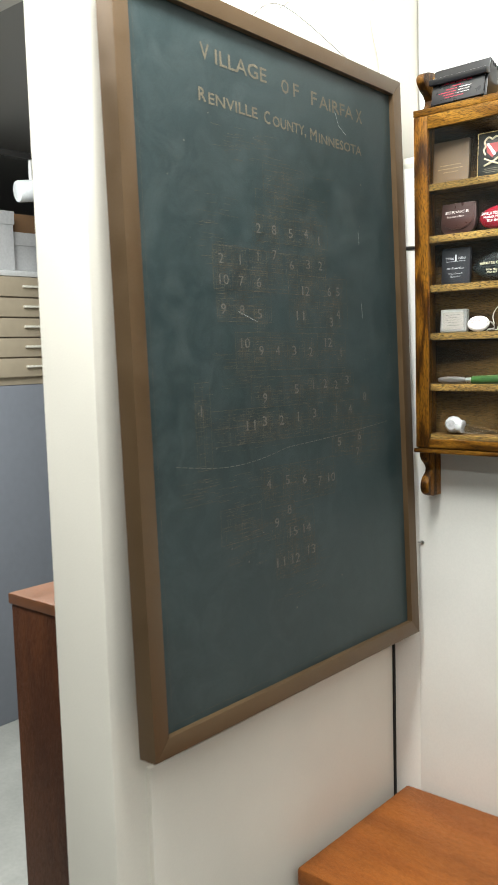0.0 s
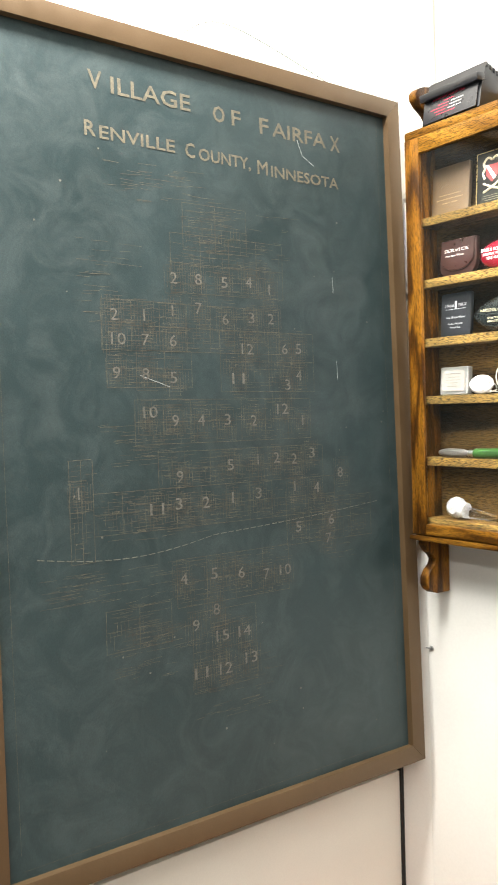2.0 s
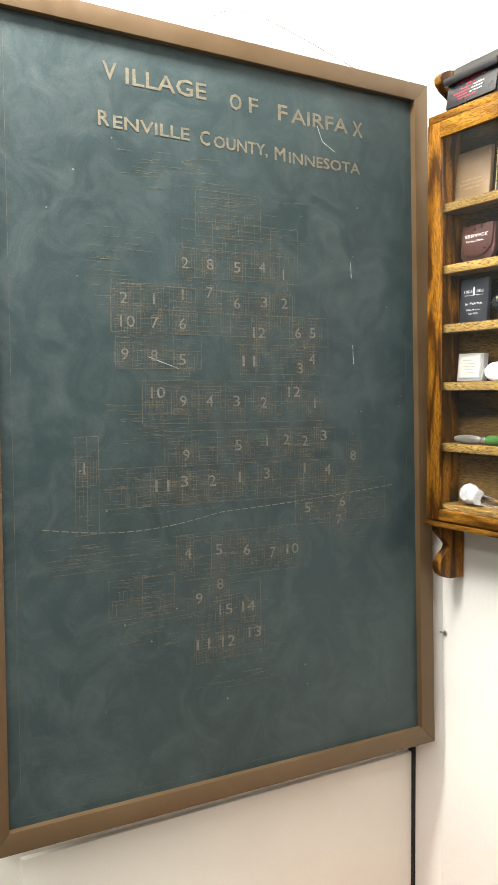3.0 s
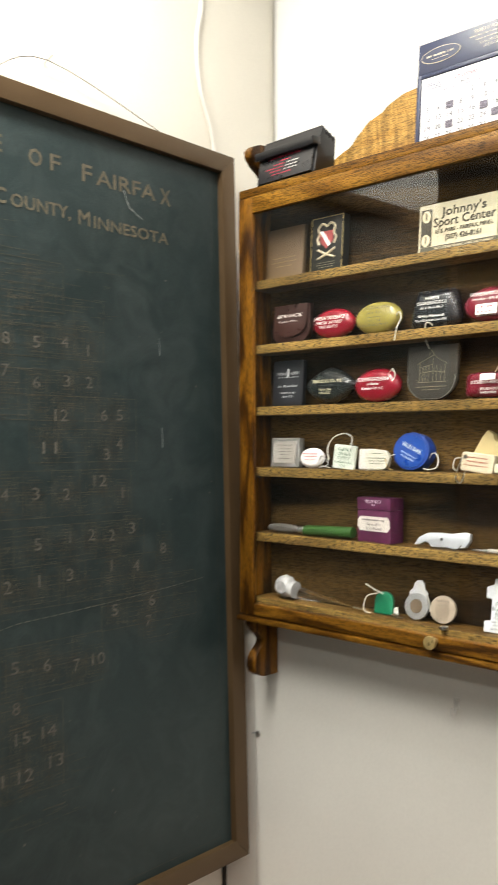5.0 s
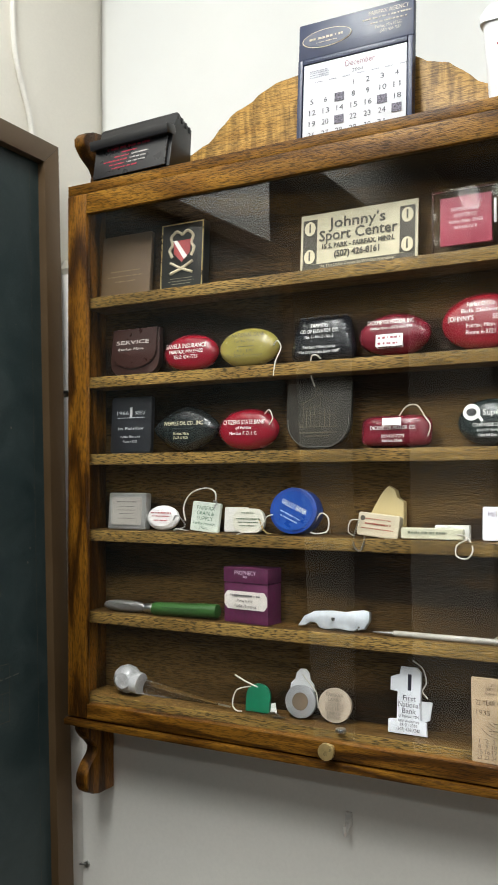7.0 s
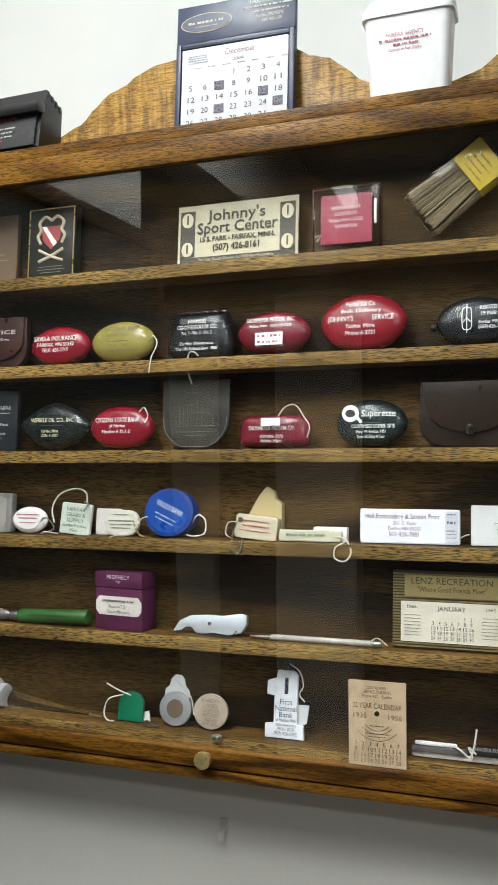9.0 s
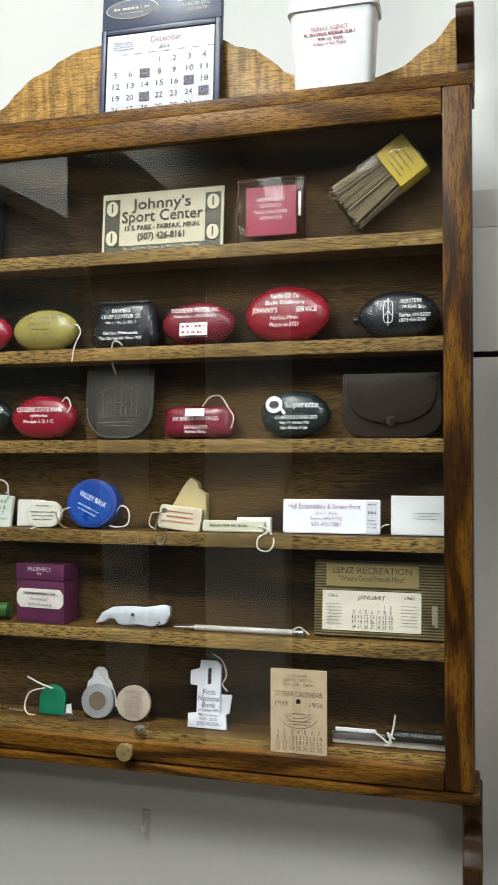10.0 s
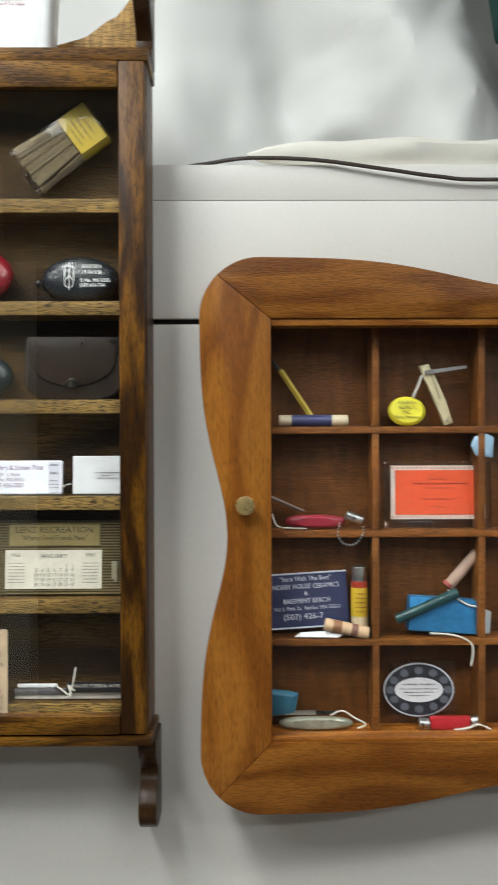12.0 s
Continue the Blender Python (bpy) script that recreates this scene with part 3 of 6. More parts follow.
for row in NUMBERS:
    for item in row.split(","):
        _, a, b_ = item.split()
        cx, cz = float(a) + rng.uniform(-0.003, 0.003), float(b_) + rng.uniform(-0.004, 0.004)
        gw, gh = rng.uniform(0.013, 0.017), rng.uniform(0.018, 0.024)
        for i in range(9):
            x = cx - gw + 2 * gw * i / 8
            lots.append((x, cz - gh * rng.uniform(0.5, 1), x + rng.uniform(-0.0006, 0.0006), cz + gh * rng.uniform(0.5, 1)))
        for i in range(12):
            zz = cz - gh + 2 * gh * i / 11
            if rng.random() < 0.8:
                lots.append((cx - gw * rng.uniform(0.4, 1), zz, cx + gw * rng.uniform(0.4, 1), zz + rng.uniform(-0.0005, 0.0005)))
for _ in range(420):
    bx, bz, w, h = rng.choice(((0.13, 0.28, 0.12, 0.05), (0.12, 0.19, 0.11, 0.06), (0.03, 0.29, 0.09, 0.04), (0.24, 0.70, 0.18, 0.09), (0.10, 0.62, 0.06, 0.10), (0.12, 0.36, 0.16, 0.05), (0.24, 0.12, 0.12, 0.07), (0.36, 0.30, 0.16, 0.10), (0.14, 0.77, 0.12, 0.05), (0.12, 0.45, 0.10, 0.05)))
    xs, zs = bx + rng.random() * w, bz + rng.random() * h
    lots.append((xs, zs, xs + rng.uniform(0.006, 0.035), zs + rng.uniform(-0.001, 0.002)))
scr = [(0.447, 0.893, 0.456, 0.872), (0.456, 0.872, 0.477, 0.861), (0.180, 0.560, 0.222, 0.546), (0.503, 0.705, 0.504, 0.682), (0.505, 0.585, 0.506, 0.558)]
lots += [(0.006, 0.03, 0.004, 0.95), (0.604, 0.05, 0.606, 0.95), (0.008, 0.012, 0.60, 0.014)]
tagged(part("map_drawing", chalk_strokes(blocks, 0.0007), chalk_line, chalkboard, "faint map lines", False), kind="stuff")
tagged(part("map_drawing", chalk_strokes(lots, 0.00046), chalk_line, chalkboard, "faint lot lines", False), kind="stuff")
dash, px = [], 0.038
while px < 0.573:
    f = (px - 0.038) / 0.535
    zf = lambda q: 0.351 - 0.012 * math.sin(min(1, q * 2.2) * math.pi) + 0.027 * q * q
    dash.append((px, zf(f), px + 0.009, zf(f + 0.0168)))
    px += 0.012
tagged(part("railway_line", chalk_strokes(dash, 0.0011), plain("dashed_chalk", (0.125, 0.125, 0.10), 0.85, vary=0.4), chalkboard, "dashed painted railway line", False), kind="stuff")
scratch_white = plain("scratch_white", (0.30, 0.32, 0.30), 0.8, vary=0.5, blotch=200.0)
for one in scr:
    part("scratch", chalk_strokes([one], 0.0010), scratch_white, chalkboard, "pale scratch", False)
specks = bmesh.new()
for _ in range(34):
    c = MB @ Vector((rng.uniform(0.05, 0.6), -0.0003, rng.uniform(0.03, 0.9)))
    r = rng.uniform(0.0006, 0.0018)
    q = [c + U * r * math.cos(a) + V * r * rng.uniform(0.6, 1.3) * math.sin(a) for a in (0, 1, 2.1, 3.1, 4.2, 5.3)]
    specks.faces.new([specks.verts.new(p) for p in q])
tagged(part("chalk_specks", specks, chalk_number, chalkboard, "chalk specks", False), kind="stuff")
wire = thing("hanging_wire", (WX, -0.325, 2.10), "thin picture wire looped over a nail on the wall", "wire")
part("strand", cord([(WX + 0.012, -0.395, 2.104), (WX + 0.010, -0.39, 2.124), (WX + 0.010, -0.317, 2.1555), (WX + 0.010, -0.15, 2.116), (WX + 0.014, -0.115, 2.098)], 0.0006, 5, 5), dark_cord, wire)
part("nail", cyl((WX + 0.008, -0.315, 2.157), (1, 0, 0.25), 0.0012, 0.022, 8), steel, wire)

# ---- table in the corner ----
tab = thing("table", (0.5, -0.35, 0.0), "reddish-brown wooden table pushed into the corner", "table")
part("tabletop", box(-0.057, 1.30, -0.36, -0.006, 0.738, 0.768, 0.004), table_wood, tab)
part("apron", box(-0.05, 1.26, -0.34, -0.32, 0.65, 0.7375, 0.002), table_wood, tab)
for lx in (-0.045, 1.22):
    for ly in (-0.345, -0.06):
        part("leg", box(lx, lx + 0.045, ly, ly + 0.045, 0.0, 0.7375, 0.004), table_wood, tab)

# ---- next room, seen past the wall's end ----
br = thing("brown_cabinet", (-0.41, -0.28, 0.0), "dark brown wooden cabinet standing behind the partition", "cabinet")
part("carcass", box(-0.612, -0.215, -0.515, -0.05, 0.0, 1.160, 0.003), brown_wood, br)
part("top", box(-0.616, -0.212, -0.519, -0.046, 1.161, 1.182, 0.003), plain("brown_top", (0.16, 0.06, 0.022), 0.4, vary=0.2), br)
PXF = -2.5
setting("partition_grey", box(PXF - 0.06, PXF - 0.005, -1.5, 3.2, 0.0, 1.508, 0.003), plain("blue_grey_panel", (0.21, 0.225, 0.26), 0.8, vary=0.07, grain=500.0, relief=0.3), "blue-grey fabric partition panel", "partition")
beige = plain("beige_metal", (0.44, 0.37, 0.27), 0.45, 0.0, vary=0.05)
ff = thing("flat_file", (PXF - 0.4, 0.6, 1.51), "beige metal flat file cabinet with shallow drawers", "cabinet")
part("body", box(PXF - 0.8, PXF - 0.012, -0.25, 1.05, 1.51, 1.985, 0.003), beige, ff)
for k in range(5):
    z0 = 1.545 + k * 0.088
    d = part("drawer", box(PXF - 0.012, PXF + 0.006, -0.235, 1.035, z0, z0 + 0.082, 0.003), beige, ff)
    for hy in (0.10, 0.90):
        part("handle", box(PXF + 0.006, PXF + 0.022, hy - 0.05, hy + 0.05, z0 + 0.040, z0 + 0.050, 0.003), ink((0.75, 0.72, 0.62), 0.3), d, "pale handle")
solo("rolled_plastic", box(PXF - 0.5, PXF - 0.02, 0.2, 1.02, 1.987, 2.015, 0.012), ink((0.75, 0.76, 0.76), 0.2), "clear plastic sheet folded on the flat file", "plastic sheet")
for y0, y1, z1, x1 in ((0.45, 0.86, 2.27, 0.05), (0.87, 1.02, 2.19, 0.10)):
    bx = thing("storage_box", (PXF - 0.3, (y0 + y1) / 2, 2.016), "white cardboard storage box on the flat file", "box", "storage boxes")
    part("carton", box(PXF - 0.45, PXF - x1, y0, y1, 2.016, z1, 0.003), ink((0.66, 0.66, 0.67), 0.7), bx)
    part("lid", box(PXF - 0.455, PXF - x1 + 0.006, y0 - 0.004, y1 + 0.004, z1 - 0.055, z1 + 0.004, 0.003), ink((0.70, 0.70, 0.71), 0.7), bx)
solo("carton", box(PXF - 0.5, PXF - 0.12, 0.88, 1.05, 2.196, 2.28, 0.003), ink((0.30, 0.17, 0.085), 0.8), "brown cardboard carton on the white box", "box")
sp = thing("track_spotlight", (PXF + 0.35, 0.72, 2.28), "white cylindrical spotlight on a ceiling track", "spotlight")
part("can", cyl((PXF + 0.35, 0.680, 2.285), (0.2, 1, 0.12), 0.042, 0.12, 24, 0.006), ink((0.72, 0.74, 0.76), 0.4), sp)
part("stem", cyl((PXF + 0.35, 0.680, 2.36), (0, 0, 1), 0.008, 0.10, 10), ink((0.7, 0.7, 0.7), 0.4), sp)
part("track", box(PXF + 0.335, PXF + 0.365, -0.5, 2.0, 2.405, 2.425, 0.002), gap_black, sp)
part("hanger", cyl((PXF + 0.35, 0.2, (2.425 + CEIL) / 2), (0, 0, 1), 0.004, CEIL - 2.425, 8), steel, sp)
# ---- oak display case ----
CX0, CX1, CZ0, CZ1 = 0.0, 0.611, 1.444, 2.018
YF, YB = -0.062, -0.008  # front of the door, front of the back panel
GL = 0.588  # right edge of the glass opening
case = thing("display_case", (0.305, -0.03, CZ0), "oak wall display case with glazed door and five narrow shelves", "display case")
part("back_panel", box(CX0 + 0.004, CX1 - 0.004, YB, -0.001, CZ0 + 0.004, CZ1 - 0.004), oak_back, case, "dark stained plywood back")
part("side", box(CX0, CX0 + 0.012, -0.054, -0.001, CZ0, CZ1, 0.001), oak_z, case)
part("side", box(CX1 - 0.012, CX1, -0.054, -0.001, CZ0, CZ1, 0.001), oak_z, case)
part("top_board", box(CX0 - 0.002, CX1 + 0.002, -0.058, -0.001, CZ1 + 0.0005, CZ1 + 0.012, 0.0015), oak_x, case)
part("bottom_board", box(CX0 + 0.012, CX1 - 0.012, -0.0470, -0.001, CZ0 + 0.006, 1.468, 0.001), oak_shelf, case)
part("bottom_edge", box(CX0 + 0.012, CX1 - 0.012, -0.0488, -0.0471, CZ0 + 0.006, 1.468, 0.0006), oak_pale, case, "pale oak front edge")
part("bottom_lip", box(CX0 - 0.002, CX1 + 0.004, -0.066, -0.001, CZ0 - 0.008, CZ0 - 0.0005, 0.0025), oak_red_shaded, case)
# each shelf: a dark brown body with a thin paler strip in front
SHELF = (1.904, 1.8155, 1.7305, 1.647, 1.5575)
for z in SHELF:
    board = part("shelf", box(CX0 + 0.0125, CX1 - 0.0125, -0.0452, YB - 0.0005, z - 0.012, z, 0.0006), oak_shelf, case, "dark brown oak shelf")
    part("shelf_edge", box(CX0 + 0.0125, CX1 - 0.0125, -0.047, -0.0453, z - 0.012, z, 0.0006), oak_pale, board, "pale oak front edge")
door = part("door", box(CX0 + 0.001, CX0 + 0.027, YF, -0.0545, CZ0 + 0.001, CZ1 - 0.001, 0.0018), oak_z, case, "oak door frame")
part("stile", box(GL, CX1 - 0.001, YF, -0.0545, CZ0 + 0.001, CZ1 - 0.001, 0.0018), oak_z, door)
part("rail", box(CX0 + 0.0275, GL - 0.0005, YF - 0.0006, -0.0545, 1.994, CZ1 - 0.001, 0.0018), oak_x, door)
part("rail", box(CX0 + 0.0275, GL - 0.0005, YF - 0.0006, -0.0492, CZ0 + 0.001, 1.461, 0.0018), oak_red_shaded, door)
pane = part("glass_pane", box(CX0 + 0.026, GL + 0.002, -0.0575, -0.0555, 1.460, 1.995), glass, door, "clear glass", False)
pane.visible_shadow = False
knob = part("knob", cyl((0.314, -0.0675, 1.456), (0, -1, 0), 0.0035, 0.010, 16), brass, door, "brass knob")
part("knob_cap", cyl((0.314, -0.0745, 1.456), (0, -1, 0), 0.0078, 0.005, 24, 0.0012), brass, door, "brass knob")
part("catch", cyl((0.319, -0.052, 1.4700), (0, 0, 1), 0.005, 0.004, 16, 0.001), steel, door)


def crest_height(x):
    """Top edge of the shaped board: curls up at both ends, dips, and swells to the middle in two steps."""
    d = abs(x - 0.3045) / 0.3045
    keys = ((0.0, 2.108), (0.12, 2.112), (0.20, 2.110), (0.27, 2.103), (0.315, 2.094), (0.375, 2.089), (0.42, 2.078), (0.48, 2.062), (0.58, 2.051), (0.72, 2.049), (0.80, 2.055), (0.90, 2.074), (0.965, 2.096), (1.0, 2.100))
    for (a, za), (b_, zb) in zip(keys, keys[1:]):
        if d <= b_:
            u = (d - a) / (b_ - a)
            return za + (zb - za) * (u * u * (3 - 2 * u) * 0.6 + u * 0.4)
    return keys[-1][1]


top = [(CX0 + 0.004 + (CX1 - 0.008) * i / 90, 0) for i in range(91)]
crest = [(x, crest_height(x)) for x, _ in top]
part("crest_board", prism([(CX1 - 0.004, CZ1 + 0.0125), (CX0 + 0.004, CZ1 + 0.0125)] + crest, -0.018, -0.004, 0.001), oak_crest, case, "shaped golden oak crest")
# scrolled ends above and below, cut from upright boards that stand at right angles to the wall
side_m = lambda x: Matrix(((0, -1, 0, x), (1, 0, 0, 0), (0, 0, 1, 0), (0, 0, 0, 1)))


def scroll(x, z0, z1, thick, up, material):
    """A scrolled bracket in the y-z plane: a straight back and a rounded lobe to the front."""
    h = z1 - z0
    keys = ((0, 0.030), (0.08, 0.030), (0.2, 0.022), (0.32, 0.020), (0.42, 0.026), (0.55, 0.041), (0.68, 0.049), (0.80, 0.050), (0.90, 0.044), (0.97, 0.032), (1.0, 0.018)) if up else \
           ((0, 0.052), (0.10, 0.052), (0.20, 0.046), (0.30, 0.036), (0.38, 0.031), (0.46, 0.033), (0.56, 0.043), (0.68, 0.050), (0.80, 0.051), (0.90, 0.047), (0.97, 0.038), (1.0, 0.028))
    pts = [(-0.002, z0 if up else z1)]
    for i in range(33):
        u = i / 32
        for (a, fa), (b_, fb) in zip(keys, keys[1:]):
            if u <= b_ + 1e-9:
                k = (u - a) / (b_ - a)
                front = fa + (fb - fa) * k
                break
        pts.append((-front, z0 + u * h if up else z1 - u * h))
    pts.append((-0.002, z1 if up else z0))
    return prism(pts, -thick / 2, thick / 2, 0.002, side_m(x))


# the right pair is a much darker brown than the left
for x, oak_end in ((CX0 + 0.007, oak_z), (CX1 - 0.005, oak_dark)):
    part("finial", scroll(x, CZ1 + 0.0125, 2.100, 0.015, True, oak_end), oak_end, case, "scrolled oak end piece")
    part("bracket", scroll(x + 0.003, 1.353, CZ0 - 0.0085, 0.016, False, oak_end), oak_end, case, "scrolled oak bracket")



def thick_letters(lines, mat_to, r=0.00035):
    return thicken(letters(lines, mat_to), r)


# ---- keepsakes in the case ----
YI = -0.029
flat = lambda x, y, z, tilt=0.0, yaw=0.0, roll=0.0: pose(x, y, z, tilt, roll, yaw)


def squeeze_purse(name, x0, x1, z0, z1, color, label, words, tilt=-8, thick=0.022, slit=True, power=2.0, wcol=WHITE):
    cx, cz, rx, rz = (x0 + x1) / 2, z0, (x1 - x0) / 2, (z1 - z0) / 2
    m = flat(cx, YI + 0.002, z0 + 0.0004, tilt)
    t = thing(name, (cx, YI, z0), label, "coin purse", "advertising coin purses")
    b = pillow(oval(0, rz, rx, rz, 44, power), 0, thick)
    bmesh.ops.transform(b, matrix=m, verts=b.verts[:])
    part("body", b, ink(color, 0.24, coat=0.7), t)
    if slit:
        part("slit", cord([m @ Vector((rx * q, -thick / 2 * (math.cos(q * 1.25)) ** 0.8 - 0.0004, rz * 0.95)) for q in (-0.93, -0.5, 0, 0.5, 0.93)], 0.0004, 5, 5), ink(shade(color, 0.35), 0.5), t)
    if words:
        face_m = m @ Matrix.Translation((0, -thick / 2 - 0.0009, rz))
        part("lettering", letters([(w, a * rx, b_ * rz, s, wd) for w, a, b_, s, wd in words], face_m), ink(wcol, 0.5), t, "printed lettering")
    return t, m


def snap_cord(t, pts, r=0.0007, name="cord"):
    return part(name, cord(pts, r * 0.8, 6, 6), ink((0.56, 0.53, 0.46), 0.75), t, "white string")


RED, DRED = (0.175, 0.005, 0.014), (0.120, 0.009, 0.018)
S1, S2, S3, S4, S5, S6 = (*SHELF, 1.4685)
z = S2
squeeze_purse("coin_purse", 0.106, 0.174, z, z + 0.041, RED, "bright red oval rubber coin purse on the shelf", [("SAVELA INSURANCE", 0, 0.25, 0.0068, 0.050), ("FAIRFAX, MN 55332", 0, -0.05, 0.0056, 0.042), ("TELE: 426-7715", 0, -0.33, 0.0056, 0.030)], slit=False)
t, m = squeeze_purse("coin_purse", 0.176, 0.245, z, z + 0.042, (0.225, 0.19, 0.045), "gold oval rubber coin purse with black print", [("1st NATIONAL BANK", 0, 0.50, 0.0062, 0.045), ("Fairfax, Minn.", 0, 0.22, 0.0042, 0.024), ("1910 - 1960", 0, -0.28, 0.0044, 0.022), ("Our 50th Anniversary", 0, -0.52, 0.0058, 0.042)], wcol=(0.06, 0.05, 0.02))
snap_cord(t, [(0.243, YI - 0.004, z + 0.021), (0.250, YI - 0.010, z + 0.024), (0.256, YI - 0.014, z + 0.016), (0.252, YI - 0.0185, z + 0.002), (0.250, YI - 0.0195, z - 0.012)])
squeeze_purse("coin_purse", 0.331, 0.402, z, z + 0.042, DRED, "dark red oval rubber coin purse with white print", [("DICKMEYER MOTOR, INC.", 0, 0.48, 0.0058, 0.046), ("Fairfax, Minn. - (507) 426-7273", 0, 0.22, 0.0038, 0.040), ("SALES & SERVICE", 0, -0.66, 0.0042, 0.026)])
squeeze_purse("coin_purse", 0.411, 0.489, z, z + 0.053, (0.175, 0.008, 0.015), "large red oval rubber coin purse with white print", [("Fairfax Oil Co.", 0, 0.52, 0.0060, 0.026), ("Bulk Delivery", 0, 0.30, 0.0050, 0.036), ("JOHNNY'S", -0.46, 0.04, 0.0068, 0.023), ("SERVICE", 0.50, 0.04, 0.0068, 0.019), ("Fairfax, Minn.", 0, -0.22, 0.0052, 0.026), ("Phone 6-3721", 0, -0.46, 0.0058, 0.026)], slit=False)
t, m = squeeze_purse("coin_purse", 0.514, 0.584, z, z + 0.043, (0.013, 0.015, 0.018), "black pointed oval rubber coin purse with white print", [("REKSTEIN", 0.32, 0.42, 0.0048, 0.017), ("19 Park St.", 0.35, 0.18, 0.0044, 0.017), ("Fairfax, MN 55332", 0.42, -0.16, 0.0044, 0.026), ("(507) 426-7246", 0.36, -0.36, 0.0044, 0.022)])
crest_lines = cord([m @ Vector((-0.008 + p, -0.0122, 0.0215 + q)) for p, q in ((0, 0.0095), (0.0036, 0.0075), (0.0036, -0.0075), (0, -0.0095), (-0.0036, -0.0075), (-0.0036, 0.0075), (0, 0.0095))], 0.0003, 5, 3)
for x0, z0, x1, z1 in ((0, 0.0125, 0, -0.0125), (0, 0.001, 0.003, -0.003), (0, 0.001, -0.003, -0.003)):
    cord([m @ Vector((-0.008 + x0, -0.0122, 0.0215 + z0)), m @ Vector((-0.008 + x1, -0.0122, 0.0215 + z1))], 0.0003, 5, 1, crest_lines)
part("emblem", crest_lines, ink(WHITE), t, "thin white outlined emblem")
part("tip", cyl((0.5125, YI, z + 0.018), (1, 0, 0), 0.003, 0.004, 10, 0.001), ink(BLACK, 0.4), t)
part("badge", box(-0.013, 0.013, -0.0008, 0, -0.006, 0.0055, 0, m=flat(0.367, YI - 0.0122, z + 0.0150, -8)), ink(WHITE), [o for o in scene.objects if o.name.startswith("coin_purse") and o.parent is None][2], "white badge")

part("badge_print", bars([(-0.011, 0.011, 0.0025, 0.003), (-0.011, 0.011, -0.003, 0.003)], flat(0.367, YI - 0.0132, z + 0.0150, -8)), ink((0.25, 0.04, 0.06)), [o for o in scene.objects if o.name.startswith("coin_purse") and o.parent is None][2])

z = S3
squeeze_purse("coin_purse", 0.092, 0.176, z, z + 0.050, (0.012, 0.015, 0.015), "black lemon-shaped coin purse with gold print", [("WERKLE OIL CO., INC.", 0.05, 0.16, 0.0060, 0.050), ("Fairfax, Minn.", 0, -0.28, 0.0044, 0.020), ("DIAL 6-5321", 0, -0.46, 0.0042, 0.018)], power=1.42, wcol=(0.62, 0.55, 0.36))
t, m = squeeze_purse("coin_purse", 0.174, 0.244, z, z + 0.044, RED, "bright red oval rubber coin purse on the lower shelf", [("CITIZENS STATE BANK", 0, 0.26, 0.0064, 0.048), ("of Fairfax", 0, 0.0, 0.0048, 0.018), ("Member F. D. I. C.", 0, -0.26, 0.0050, 0.032)], slit=False)
snap_cord(t, [(0.232, YI - 0.004, z + 0.037), (0.238, YI - 0.006, z + 0.041), (0.243, YI - 0.008, z + 0.033), (0.241, YI - 0.011, z + 0.026)])
t, m = squeeze_purse("coin_purse", 0.333, 0.402, z, z + 0.031, DRED, "dark red rounded rectangular rubber coin purse", [("DICKMEYER MOTOR CO.", 0, 0.10, 0.0052, 0.044), ("507-426-7273", 0, -0.40, 0.0042, 0.022), ("Fairfax, Minn.", 0, -0.66, 0.0042, 0.020)], power=5.0, slit=False)
part("badge", box(-0.009, 0.009, -0.0008, 0, -0.004, 0.003, 0, m=flat(0.368, YI - 0.0113, z + 0.0250, -8)), ink(WHITE), t, "white badge")
snap_cord(t, [(0.372, YI - 0.002, z + 0.030), (0.380, YI - 0.004, z + 0.0385), (0.390, YI - 0.004, z + 0.039), (0.398, YI - 0.006, z + 0.028), (0.404, YI - 0.010, z + 0.020), (0.402, YI - 0.012, z + 0.010)])
t, m = squeeze_purse("coin_purse", 0.425, 0.489, z, z + 0.043, (0.012, 0.020, 0.020), "glossy black oval rubber coin purse with white print", [("Superette", 0.25, 0.32, 0.0080, 0.030), ("COUNTRYSIDE CORNER GIFTS", 0.1, -0.20, 0.0046, 0.038), ("Hwy 19, Fairfax, MN", 0.05, -0.42, 0.0040, 0.026), ("Open 365 Days A Year", 0.05, -0.62, 0.0040, 0.024)])
part("emblem", prism(oval(0, 0, 0.0075, 0.0075, 24), -0.0005, 0, 0, m @ Matrix.Translation((-0.017, -0.0108, 0.029))), ink(WHITE), t)
part("emblem_tail", box(-0.0012, 0.0012, -0.0005, 0, -0.010, -0.003, m=m @ Matrix.Translation((-0.0135, -0.0112, 0.0285)) @ pose(0, 0, 0, 0, -40, 0)), ink(WHITE), t)
part("emblem_dot", prism(oval(0, 0, 0.0045, 0.0035, 20), -0.0005, 0, 0, m @ Matrix.Translation((-0.017, -0.0114, 0.029))), ink(BLACK), t)


